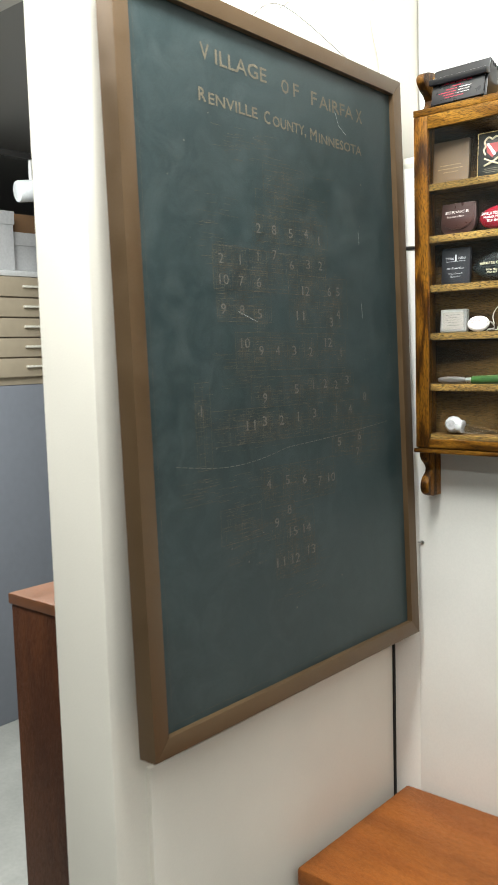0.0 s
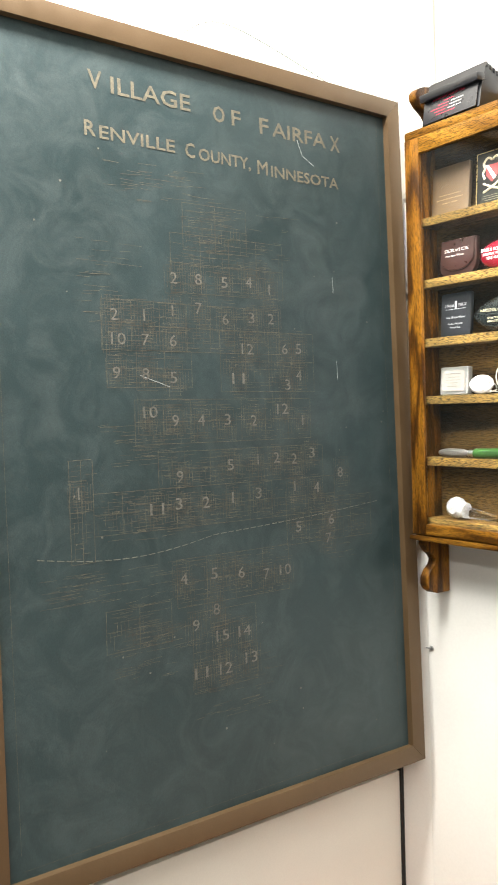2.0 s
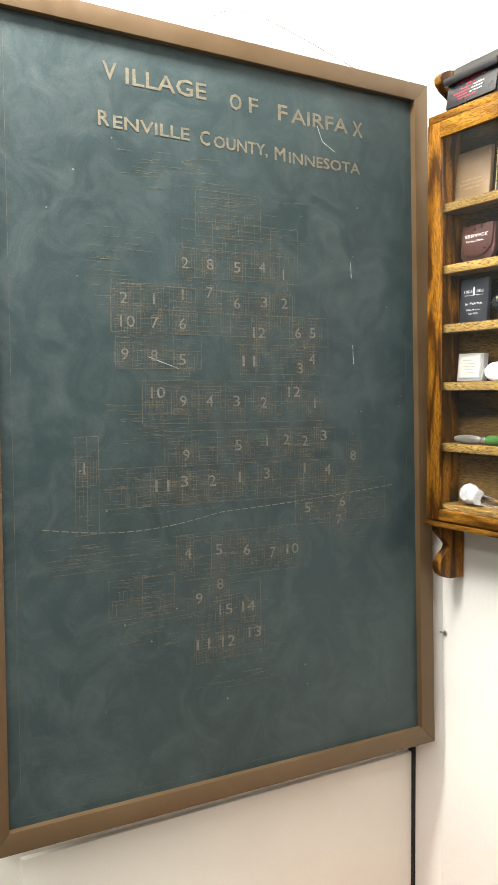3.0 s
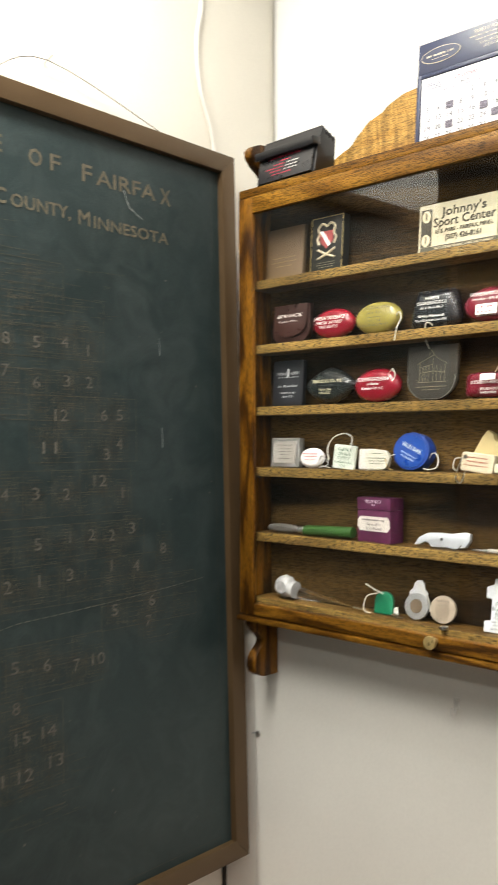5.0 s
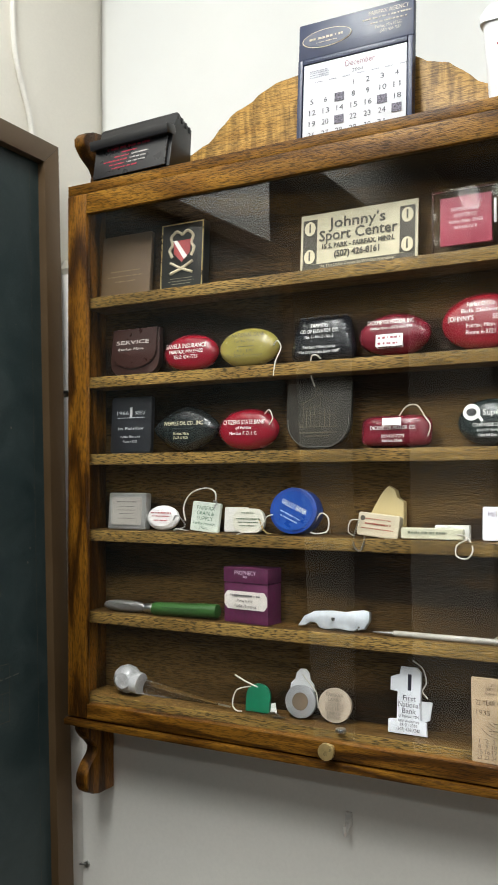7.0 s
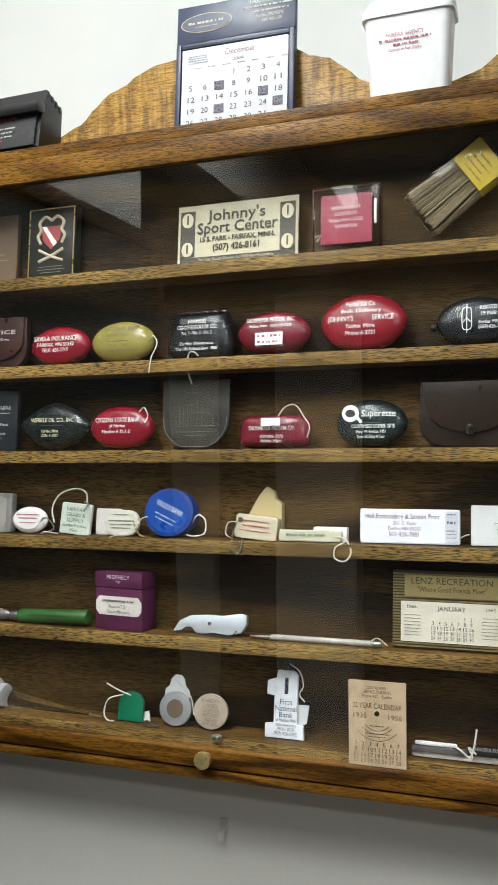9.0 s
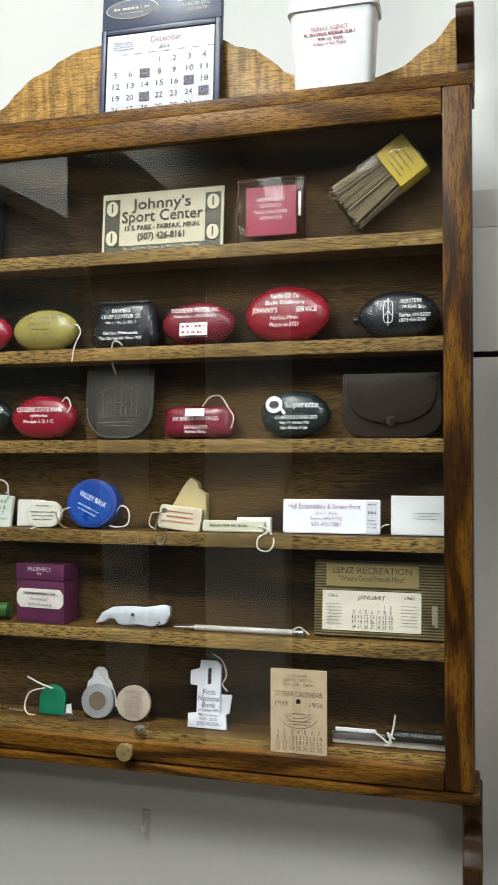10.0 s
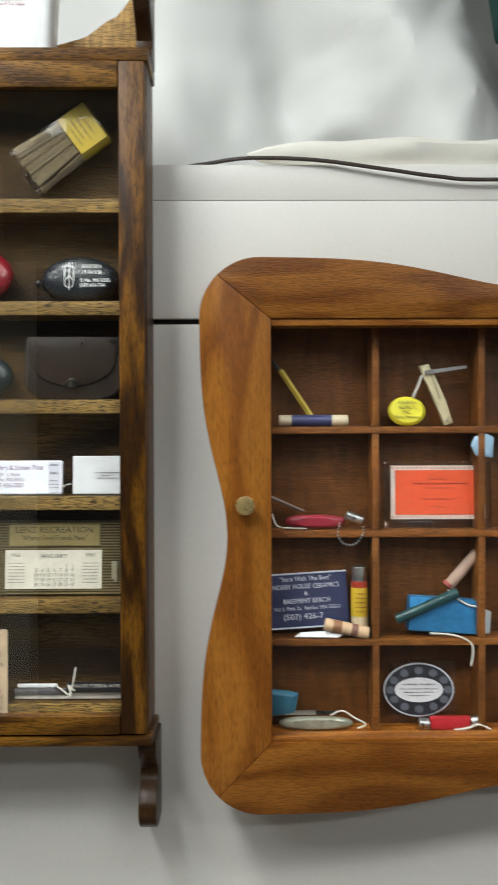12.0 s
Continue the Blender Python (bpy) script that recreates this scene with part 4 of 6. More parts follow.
def leather_pouch(x0, x1, z, h, color, label, words, flap=0.55, wcol=WHITE, tilt=-6):
    cx, w = (x0 + x1) / 2, (x1 - x0) / 2
    m = flat(cx, YI + 0.004, z + 0.0004, tilt)
    t = thing("pouch", (cx, YI, z), label, "pouch", "small pouches")
    out = [(-w * 0.96, h), (w * 0.94, h)] + [(w * math.cos(a) ** 0.5 if math.cos(a) > 0 else -w * (-math.cos(a)) ** 0.5, h * 0.45 - h * 0.45 * abs(math.sin(a)) ** 0.7) for a in [math.pi * i / 24 for i in range(25)]]
    part("body", prism(out, -0.004, 0.004, 0.0015, m), ink(color, 0.34), t)
    fl = [(-w * 0.9, h * 0.995), (w * 0.9, h * 0.995)] + [(w * 0.9 * math.cos(a), h * flap - h * flap * 0.72 * abs(math.sin(a)) ** 0.8) for a in [math.pi * i / 24 for i in range(25)]]
    part("flap", prism(fl, -0.0065, -0.0042, 0.0008, m), ink(shade(color, 1.15), 0.32), t)
    if words:
        part("lettering", letters([(s, a * w, b_ * h, sz, wd) for s, a, b_, sz, wd in words], m @ Matrix.Translation((0, -0.0068, 0))), ink(wcol), t)
    return t, m


leather_pouch(0.034, 0.100, S2, 0.053, (0.030, 0.012, 0.009), "dark brown leather coin pouch with a rounded flap", [("SERVICE", -0.05, 0.70, 0.0062, 0.044), ("Fairfax, Minn.", -0.1, 0.56, 0.0040, 0.034)])
# black purse with a gathered rim
t = thing("kiss_lock_purse", (0.294, YI, S2), "black trapezoid rubber coin purse with white print", "coin purse", "advertising coin purses")
m = flat(0.2945, YI + 0.002, S2 + 0.0004, -7)
out = [(-0.027, 0.044), (0.027, 0.044), (0.029, 0.038), (0.0345, 0.012), (0.033, 0.004), (0.028, 0.0), (-0.028, 0.0), (-0.033, 0.004), (-0.0345, 0.012), (-0.029, 0.038)]
b = pillow(out, 0, 0.024, 6, 0.5)
bmesh.ops.transform(b, matrix=m, verts=b.verts[:])
part("body", b, ink((0.009, 0.010, 0.013), 0.24, coat=0.7), t)
for i in range(6):
    part("rim_tooth", cyl(m @ Vector((-0.022 + i * 0.0088, -0.004, 0.0445)), (1, 0, 0), 0.0014, 0.006, 8, 0.0005), ink((0.02, 0.02, 0.024), 0.25), t)
part("lettering", letters([("FARMERS", 0, 0.0335, 0.0056, 0.018), ("CO-OP ELEVATOR CO.", 0, 0.0280, 0.0056, 0.040), ("No. 1 - No. 2 - No. 3", 0, 0.0225, 0.0046, 0.030), ("Fairfax, Minnesota", 0, 0.0125, 0.0044, 0.034), ("\"The Old Reliable Since 1906\"", 0, 0.0075, 0.0042, 0.044)], m @ Matrix.Translation((0, -0.0135, 0))), ink(WHITE), t)
# dark card case, clear pouch, snap pouch on the third shelf
t = thing("card_case", (0.064, YI, S3), "black folded card case with silver print", "card case")
m = flat(0.064, YI, S3 + 0.0004, -4)
part("cover", prism(round_rect(-0.027, 0.027, 0, 0.062, 0.003), -0.003, 0.003, 0.0008, m), ink((0.010, 0.011, 0.014), 0.4), t)
part("lettering", letters([("1966", -0.012, 0.044, 0.0062, 0.016), ("FAIRFAX", 0.012, 0.044, 0.0062, 0.014), ("In Fairfax", 0, 0.027, 0.0045, 0.034), ("Fairfax, Minnesota", 0, 0.018, 0.0038, 0.026), ("Phone 4-5321", 0, 0.0125, 0.0038, 0.018)], m @ Matrix.Translation((0, -0.0035, 0))), ink((0.55, 0.56, 0.56), 0.4), t)
part("emblem", bars([(-0.018, 0.018, 0.039, 0.0012), (-0.0015, 0.0015, 0.046, 0.018)], m @ Matrix.Translation((0, -0.0034, 0))), ink((0.55, 0.56, 0.56)), t)
t = thing("smoky_pouch", (0.289, YI, S3), "smoky translucent plastic pouch with a string loop", "pouch", "small pouches")
m = flat(0.289, YI, S3 + 0.0004, -5)
out = [(-0.034, 0.066), (0.034, 0.066)] + [(0.0345 * math.cos(a), 0.030 - 0.030 * abs(math.sin(a)) ** 0.85) for a in [math.pi * i / 26 for i in range(27)]]
part("sleeve", prism(out, -0.003, 0.003, 0.001, m), plain("smoky_vinyl", (0.045, 0.042, 0.036), 0.22, vary=0.2, blotch=60.0), t)
part("seam", cord([m @ Vector((x * 0.94, -0.0036, max(0.0022, zz))) for x, zz in out[2:]], 0.0004, 5, 2), ink((0.12, 0.115, 0.10), 0.4), t)
etch = bmesh.new()
for line in (((-0.019, 0.022), (0.021, 0.022)), ((-0.016, 0.022), (-0.016, 0.045)), ((0.002, 0.022), (0.002, 0.050)), ((0.018, 0.022), (0.018, 0.043)), ((-0.020, 0.044), (0.002, 0.054)), ((0.002, 0.054), (0.021, 0.043)),
             ((-0.004, 0.053), (-0.001, 0.062)), ((-0.001, 0.062), (0.003, 0.054)), ((-0.012, 0.022), (-0.012, 0.040)), ((-0.008, 0.022), (-0.008, 0.041)), ((-0.004, 0.022), (-0.004, 0.043)), ((0.007, 0.022), (0.007, 0.042)),
             ((0.0125, 0.022), (0.0125, 0.040)), ((-0.016, 0.033), (0.002, 0.035)), ((0.002, 0.035), (0.018, 0.033)), ((-0.016, 0.040), (0.002, 0.043)), ((-0.022, 0.026), (-0.016, 0.022))):
    cord([m @ Vector((p, -0.0033, q)) for p, q in line], 0.00022, 4, 1, etch)
part("print", etch, ink((0.20, 0.165, 0.095), 0.5), t, "faint gold drawing of a building")
part("lettering", bars([(-0.02, 0.02, 0.0165, 0.0016), (-0.012, 0.012, 0.0130, 0.0012)], m @ Matrix.Translation((0, -0.0034, 0))), ink((0.16, 0.13, 0.075), 0.5), t)
snap_cord(t, [m @ Vector(p) for p in ((-0.004, -0.004, 0.062), (-0.006, -0.010, 0.074), (-0.003, -0.016, 0.0885), (0.003, -0.018, 0.090), (0.006, -0.014, 0.087))], 0.0009)
t, m = leather_pouch(0.499, 0.586, S3, 0.056, (0.016, 0.009, 0.0045), "dark brown snap pouch with a rounded flap", [], 0.78, tilt=-2)
part("snap", cyl(m @ Vector((0.0, -0.008, 0.0145)), (0, -1, 0), 0.0045, 0.003, 20, 0.001), ink((0.42, 0.39, 0.34), 0.15, 1.0), t, "dark metal snap")

# top shelf
t = thing("brown_folder", (0.052, YI, S1), "plain brown leatherette folder standing on the shelf", "folder")
m = flat(0.050, -0.020, S1 + 0.0004, -5)
part("cover", prism(round_rect(-0.034, 0.034, 0, 0.074, 0.002), -0.003, 0.003, 0.0008, m), ink((0.105, 0.066, 0.032), 0.5), t)
part("print", bars([(-0.02, 0.02, 0.032, 0.002), (-0.024, 0.024, 0.026, 0.002), (-0.014, 0.014, 0.020, 0.002)], m @ Matrix.Translation((0, -0.0032, 0))), ink((0.24, 0.17, 0.09)), t)
t = thing("coat_of_arms_plaque", (0.131, YI, S1), "small black and gold booklet with a red crest", "booklet")
m = flat(0.131, -0.027, S1 + 0.0004, -4)
part("cover", box(-0.027, 0.027, -0.004, 0.008, 0.0, 0.074, 0.0008, m=m), ink((0.016, 0.016, 0.014), 0.35), t)
for q in (((-0.0265, -0.0255), (0.001, 0.073)), ((0.0255, 0.0265), (0.001, 0.073)), ((-0.0255, 0.0255), (0.001, 0.002)), ((-0.0255, 0.0255), (0.072, 0.073))):
    part("gold_edge", box(*q[0], -0.0048, -0.0041, *q[1], m=m), ink(GOLD, 0.3, 0.8), t)
fm = m @ Matrix.Translation((0, -0.0042, 0))
part("shield", prism([(-0.011, 0.054), (0.011, 0.054), (0.010, 0.040), (0.0, 0.030), (-0.010, 0.040)], -0.0006, 0, 0, fm), ink((0.30, 0.05, 0.05)), t)
part("bend", prism([(-0.011, 0.054), (-0.006, 0.054), (0.007, 0.036), (0.003, 0.033)], -0.0011, -0.0006, 0, fm), ink(WHITE), t)
mant = bmesh.new()
for sx in (-1, 1):
    merge(mant, cord([fm @ Vector(p) for p in ((0, -0.0005, 0.060), (sx * 0.007, -0.0005, 0.064), (sx * 0.014, -0.0005, 0.058), (sx * 0.012, -0.0005, 0.050), (sx * 0.0155, -0.0005, 0.044), (sx * 0.012, -0.0005, 0.036))], 0.0016, 6, 6))
    merge(mant, cord([fm @ Vector(p) for p in ((-sx * 0.014, -0.0005, 0.030), (0, -0.0005, 0.023), (sx * 0.014, -0.0005, 0.018))], 0.0016, 6, 6))
part("mantling", mant, ink((0.46, 0.40, 0.27), 0.5), t)
part("print", bars([(-0.014, 0.014, 0.0125, 0.0012), (-0.016, 0.016, 0.0095, 0.0012), (-0.012, 0.012, 0.0065, 0.0012)], fm), ink((0.22, 0.20, 0.14)), t)
t = thing("dollar_sign_card", (0.331, YI, S1), "cream printed advertising card shaped like a banknote", "card")
m = flat(0.331, -0.028, S1 + 0.0004, -5)
part("card", box(-0.060, 0.060, -0.0012, 0.0012, 0, 0.0595, 0, m=m), ink((0.45, 0.41, 0.28), 0.6), t)
fm = m @ Matrix.Translation((0, -0.0014, 0))
dark = ink((0.045, 0.040, 0.025), 0.6)
for sx in (-1, 1):
    part("border", box(sx * 0.0500 - 0.0075, sx * 0.0500 + 0.0075, -0.0003, 0, 0.009, 0.054, m=fm), dark, t)
    for zz in (0.045, 0.0165):
        part("medallion", prism(oval(sx * 0.050, zz, 0.0058, 0.0072, 20), -0.0007, -0.0004, 0, fm), ink((0.50, 0.45, 0.30)), t)
        part("figure_one", thick_letters([("1", sx * 0.050, zz, 0.0125, None)], fm @ Matrix.Translation((0, -0.0008, 0))), dark, t)
part("border", box(-0.0575, 0.0575, -0.0003, 0, 0.003, 0.0085, m=fm), dark, t)
part("lettering", thick_letters([("Johnny's", 0, 0.0475, 0.0150, 0.058), ("Sport Center", 0, 0.0355, 0.0150, 0.080), ("15 S. PARK - FAIRFAX, MINN.", 0, 0.0250, 0.0064, 0.074), ("(507) 426-8161", 0, 0.0165, 0.0088, 0.046)], fm @ Matrix.Translation((0, -0.0005, 0))), dark, t, "bold dark lettering")
part("lettering", letters([("\"As This Dollar Grows, So Will Our Friendship\"", 0, 0.0057, 0.0046, 0.078)], fm @ Matrix.Translation((0, -0.0006, 0))), ink((0.5, 0.45, 0.30)), t)
t = thing("tape_measure_box", (0.437, YI, S1), "clear plastic box holding a red card with white print", "box")
m = flat(0.437, -0.030, S1 + 0.0004, -3)
cb = part("clear_shell", box(-0.0310, 0.0310, -0.008, 0.008, 0, 0.060, 0.0025, m=m), clear_plastic, t, "clear plastic shell")
cb.visible_shadow = False
part("red_card", box(-0.023, 0.023, -0.002, 0.002, 0.008, 0.052, 0.0006, m=m), ink((0.27, 0.030, 0.055), 0.5), t)
part("lettering", letters([("FARMERS CO-OP", 0, 0.040, 0.0048, 0.026), ("ELEVATOR CO.", 0, 0.0345, 0.0048, 0.020), ("Fairfax, Minn. 55332", 0, 0.029, 0.0044, 0.030), ("507-426-7218", 0, 0.0235, 0.0042, 0.020)], m @ Matrix.Translation((0, -0.0026, 0))), ink(WHITE), t)
part("clasp", box(0.0262, 0.0285, -0.0095, -0.0082, 0.022, 0.044, 0.0004, m=m), ink((0.6, 0.6, 0.58), 0.3), t)
t = thing("whisk_brush", (0.537, YI, S1), "small paint brush of pale bristles with a yellow printed band", "brush")
m = flat(0.5365, -0.028, S1 + 0.0530, 0, 0, 54)
bb = bmesh.new()
rb = random.Random(5)
for i in range(110):
    x0 = -0.0165 + 0.033 * rb.random()
    yy = rb.uniform(-0.005, 0.005)
    sp_ = 1.28 + 0.05 * rb.random()
    merge(bb, cord([m @ Vector((x0, yy, 0.008)), m @ Vector((x0 * sp_, yy * 1.2, -0.042 + rb.uniform(0, 0.004)))], 0.00055, 4, 1))
part("bristles", bb, plain("straw_bristle", (0.34, 0.27, 0.16), 0.4, vary=0.3, blotch=300.0), t, "pale bristles")
part("band", box(-0.0185, 0.0185, -0.0068, 0.0068, 0.006, 0.034, 0.0012, m=m), ink((0.50, 0.37, 0.03), 0.45), t, "yellow band")
part("lettering", bars([(-0.012, 0.010, 0.026, 0.0024), (-0.010, 0.012, 0.021, 0.0024), (-0.012, 0.008, 0.016, 0.0020), (-0.008, 0.012, 0.0115, 0.0018)], m @ Matrix.Translation((0, -0.0071, 0))), ink((0.12, 0.09, 0.01)), t)
hs = part("wrapper", box(-0.021, 0.021, -0.008, 0.008, -0.046, 0.036, 0.003, m=m), clear_plastic, t, "clear plastic wrapper")
hs.visible_shadow = False
# fourth shelf
def card_thing(name, x0, x1, z, h, thick, color, label, category, tilt=-5, r=0.002, y=YI, rough=0.5, roll=0.0, metal=0.0, group=""):
    t = thing(name, ((x0 + x1) / 2, y, z), label, category, group)
    m = flat((x0 + x1) / 2, y, z + 0.0004, tilt, 0, roll)
    w = (x1 - x0) / 2
    part("body", prism(round_rect(-w, w, 0, h, r), -thick / 2, thick / 2, min(0.0012, thick * 0.3), m), ink(color, rough, metal), t, "", False)
    return t, m, m @ Matrix.Translation((0, -thick / 2 - 0.0003, 0))


CREAM, GREY = (0.58, 0.52, 0.38), (0.42, 0.42, 0.40)
t, m, f = card_thing("tin_box", 0.035, 0.085, S4, 0.040, 0.010, (0.40, 0.40, 0.38), "small square silver tin with engraved lines", "tin", metal=0.7, rough=0.4)
part("plate", prism(round_rect(-0.020, 0.020, 0.005, 0.035, 0.003), -0.0006, 0, 0, f), ink((0.30, 0.28, 0.25), 0.5), t)
part("print", bars([(-0.013, 0.013, 0.030, 0.0016), (-0.010, 0.010, 0.025, 0.0011), (-0.012, 0.012, 0.021, 0.0011), (-0.009, 0.009, 0.017, 0.0011), (-0.011, 0.011, 0.012, 0.0011)], f @ Matrix.Translation((0, -0.0008, 0))), ink((0.07, 0.06, 0.05)), t)


def round_token(name, cx, z, rx, rz, thick, color, label, category, y=YI, rough=0.4, metal=0.0, dome=True, tilt=-8):
    t = thing(name, (cx, y, z), label, category)
    m = flat(cx, y, z + 0.0004, tilt)
    if dome:
        b = pillow(oval(0, rz, rx, rz, 36), 0, thick, 5, 0.72)
        bmesh.ops.transform(b, matrix=m, verts=b.verts[:])
    else:
        b = prism(oval(0, rz, rx, rz, 36), -thick / 2, thick / 2, min(0.001, thick * 0.3), m)
    part("body", b, ink(color, rough, metal), t)
    return t, m, m @ Matrix.Translation((0, -thick / 2 - 0.0004, rz))


t, m, f = round_token("key_disc", 0.105, S4, 0.0205, 0.0135, 0.010, (0.72, 0.70, 0.68), "white round tape measure key tag on a chain", "key tag")
part("lettering", bars([(-0.013, 0.013, 0.005, 0.0022), (-0.011, 0.011, 0.0015, 0.0018), (-0.009, 0.009, -0.003, 0.0016)], f), ink((0.35, 0.05, 0.06)), t)
part("chain", bead_chain([(0.122, YI - 0.004, S4 + 0.013), (0.128, YI - 0.008, S4 + 0.017), (0.136, YI - 0.009, S4 + 0.013), (0.139, YI - 0.009, S4 + 0.006), (0.130, YI - 0.014, S4 + 0.002)], 0.0011, 0.0021), steel, t, "silver bead chain")
snap_cord(t, [(0.128, YI - 0.014, S4 + 0.0015), (0.134, YI - 0.017, S4 + 0.004), (0.142, YI - 0.016, S4 + 0.003), (0.146, YI - 0.012, S4 + 0.002)])
t, m, f = card_thing("key_tag", 0.141, 0.175, S4, 0.031, 0.005, (0.55, 0.60, 0.52), "pale green square key tag with green print and a string", "key tag", roll=5)
part("lettering", letters([("FAIRFAX", 0, 0.0245, 0.0058, 0.022), ("GRAIN &", 0, 0.0190, 0.0058, 0.021), ("SUPPLY", 0, 0.0137, 0.0058, 0.020), ("Fairfax-Franklin,", 0, 0.0085, 0.0046, 0.027), ("Minn.", 0, 0.0040, 0.0046, 0.010)], f), ink((0.03, 0.10, 0.05)), t)
snap_cord(t, [(0.137, YI - 0.004, S4 + 0.012), (0.134, YI - 0.003, S4 + 0.026), (0.142, YI - 0.002, S4 + 0.040), (0.160, YI - 0.002, S4 + 0.046), (0.172, YI - 0.002, S4 + 0.042), (0.174, YI - 0.004, S4 + 0.031)], 0.0010)
part("ring", bead_chain([(0.172, YI - 0.004, S4 + 0.033), (0.1765, YI - 0.006, S4 + 0.031), (0.174, YI - 0.007, S4 + 0.026)], 0.0011, 0.002), steel, t)
t, m, f = card_thing("shell_tag", 0.180, 0.208, S4, 0.026, 0.004, (0.62, 0.60, 0.55), "ivory plastic key tag leaning on the back panel", "key tag", y=YI + 0.004)
t, m, f = card_thing("oval_tag", 0.193, 0.229, S4, 0.025, 0.006, (0.58, 0.56, 0.47), "ivory rounded key tag with green print", "key tag", r=0.011)
part("lettering", bars([(-0.008, 0.008, 0.0205, 0.0018), (-0.014, 0.014, 0.0145, 0.0018), (-0.012, 0.012, 0.0110, 0.0016), (-0.010, 0.010, 0.0075, 0.0014)], f), ink((0.06, 0.10, 0.05)), t)
part("chain", bead_chain([(0.226, YI - 0.005, S4 + 0.014), (0.231, YI - 0.008, S4 + 0.006), (0.238, YI - 0.012, S4 + 0.002), (0.244, YI - 0.013, S4 + 0.0015)], 0.0011, 0.0021), brass, t)
snap_cord(t, [(0.206, YI - 0.0175, S4 + 0.0), (0.212, YI - 0.014, S4 + 0.002), (0.222, YI - 0.012, S4 + 0.003), (0.231, YI - 0.010, S4 + 0.010), (0.236, YI - 0.008, S4 + 0.018), (0.242, YI - 0.007, S4 + 0.020)])
t, m, f = round_token("blue_tape_measure", 0.263, S4, 0.0255, 0.0230, 0.016, (0.006, 0.036, 0.22), "round cobalt blue tape measure key tag with white print", "tape measure", dome=False)
part("face", prism(oval(0, 0, 0.0215, 0.0195, 36), -0.0006, 0, 0, f), ink((0.008, 0.048, 0.25), 0.3), t)
part("lettering", letters([("VALLEY BANK", 0, 0.004, 0.0072, 0.030)], f @ Matrix.Translation((0, -0.0008, 0)) @ pose(0, 0, 0, 0, 24, 0)), ink(WHITE), t)
part("print", bars([(-0.012, 0.012, -0.005, 0.0022), (-0.010, 0.010, -0.009, 0.0022)], f @ Matrix.Translation((0, -0.0008, 0)) @ pose(0, 0, 0, 0, 24, 0)), ink((0.4, 0.45, 0.6)), t)
snap_cord(t, [(0.284, YI, S4 + 0.012), (0.292, YI - 0.003, S4 + 0.022), (0.301, YI - 0.006, S4 + 0.018), (0.302, YI - 0.010, S4 + 0.006), (0.292, YI - 0.012, S4 + 0.003), (0.284, YI - 0.010, S4 + 0.004)], 0.0009)
t, m, f = card_thing("ivory_tag", 0.329, 0.370, S4, 0.022, 0.010, (0.52, 0.46, 0.33), "ivory plastic tag with red print beside a wedge", "key tag", r=0.003, roll=6)
part("lettering", bars([(-0.014, 0.012, 0.0165, 0.0016), (-0.013, 0.013, 0.0120, 0.0022), (-0.016, 0.015, 0.0075, 0.0014)], f), ink((0.30, 0.05, 0.03)), t)
part("hole", cyl(f @ Vector((-0.0155, -0.0003, 0.0165)), (0, -1, 0), 0.0024, 0.0008, 14), ink((0.10, 0.09, 0.07)), t)
part("chain", bead_chain([(0.3335, YI - 0.007, S4 + 0.017), (0.331, YI - 0.012, S4 + 0.006), (0.3325, YI - 0.0195, S4 - 0.006), (0.338, YI - 0.0195, S4 - 0.011), (0.342, YI - 0.0195, S4 - 0.005), (0.342, YI - 0.016, S4 + 0.002)], 0.0011, 0.0021), steel, t)
snap_cord(t, [(0.333, YI - 0.007, S4 + 0.017), (0.325, YI - 0.008, S4 + 0.016), (0.323, YI - 0.009, S4 + 0.006), (0.329, YI - 0.010, S4 + 0.002)])
solo("cheese_wedge", prism([(-0.017, 0.0), (0.019, 0.0), (0.0185, 0.033), (0.012, 0.037), (0.010, 0.044), (0.003, 0.048), (-0.004, 0.040), (-0.014, 0.022)], -0.005, 0.005, 0.001, flat(0.353, YI + 0.012, S4 + 0.0004, -4)), ink((0.52, 0.42, 0.20), 0.6), "pale yellow wedge-shaped plastic scraper", "scraper")
t, m, f = card_thing("match_strip", 0.374, 0.432, S4, 0.0105, 0.006, (0.48, 0.47, 0.34), "low folded paper strip with a looped string", "paper strip", y=YI - 0.006)
part("print", bars([(-0.022, 0.014, 0.006, 0.003)], f), ink((0.16, 0.18, 0.12)), t)
part("paper", box(0.405, 0.436, YI - 0.004, YI + 0.004, S4 + 0.0006, S4 + 0.0135, 0.001, m=None), ink((0.68, 0.67, 0.63)), t)
snap_cord(t, [(0.425, YI - 0.008, S4 + 0.006), (0.436, YI - 0.012, S4 + 0.004), (0.443, YI - 0.0195, S4 - 0.006), (0.438, YI - 0.0205, S4 - 0.014), (0.429, YI - 0.0205, S4 - 0.012), (0.429, YI - 0.0195, S4 - 0.003), (0.437, YI - 0.0175, S4 + 0.002)], 0.0008)
t, m, f = card_thing("white_magnet", 0.447, 0.533, S4, 0.030, 0.006, (0.74, 0.75, 0.79), "long white plastic business magnet with a calendar panel", "magnet", r=0.002)
part("lettering", letters([("Hall Embroidery & Screen Print", -0.006, 0.0235, 0.0066, 0.064), ("201 S. Park", -0.004, 0.0175, 0.0046, 0.020), ("Fairfax, MN 55332", -0.004, 0.0130, 0.0046, 0.028), ("507-426-7881", -0.004, 0.0080, 0.0058, 0.026)], f), ink((0.16, 0.06, 0.16)), t)
part("calendar_panel", box(0.031, 0.041, -0.0005, 0, 0.002, 0.0285, m=f), ink((0.55, 0.56, 0.60)), t)
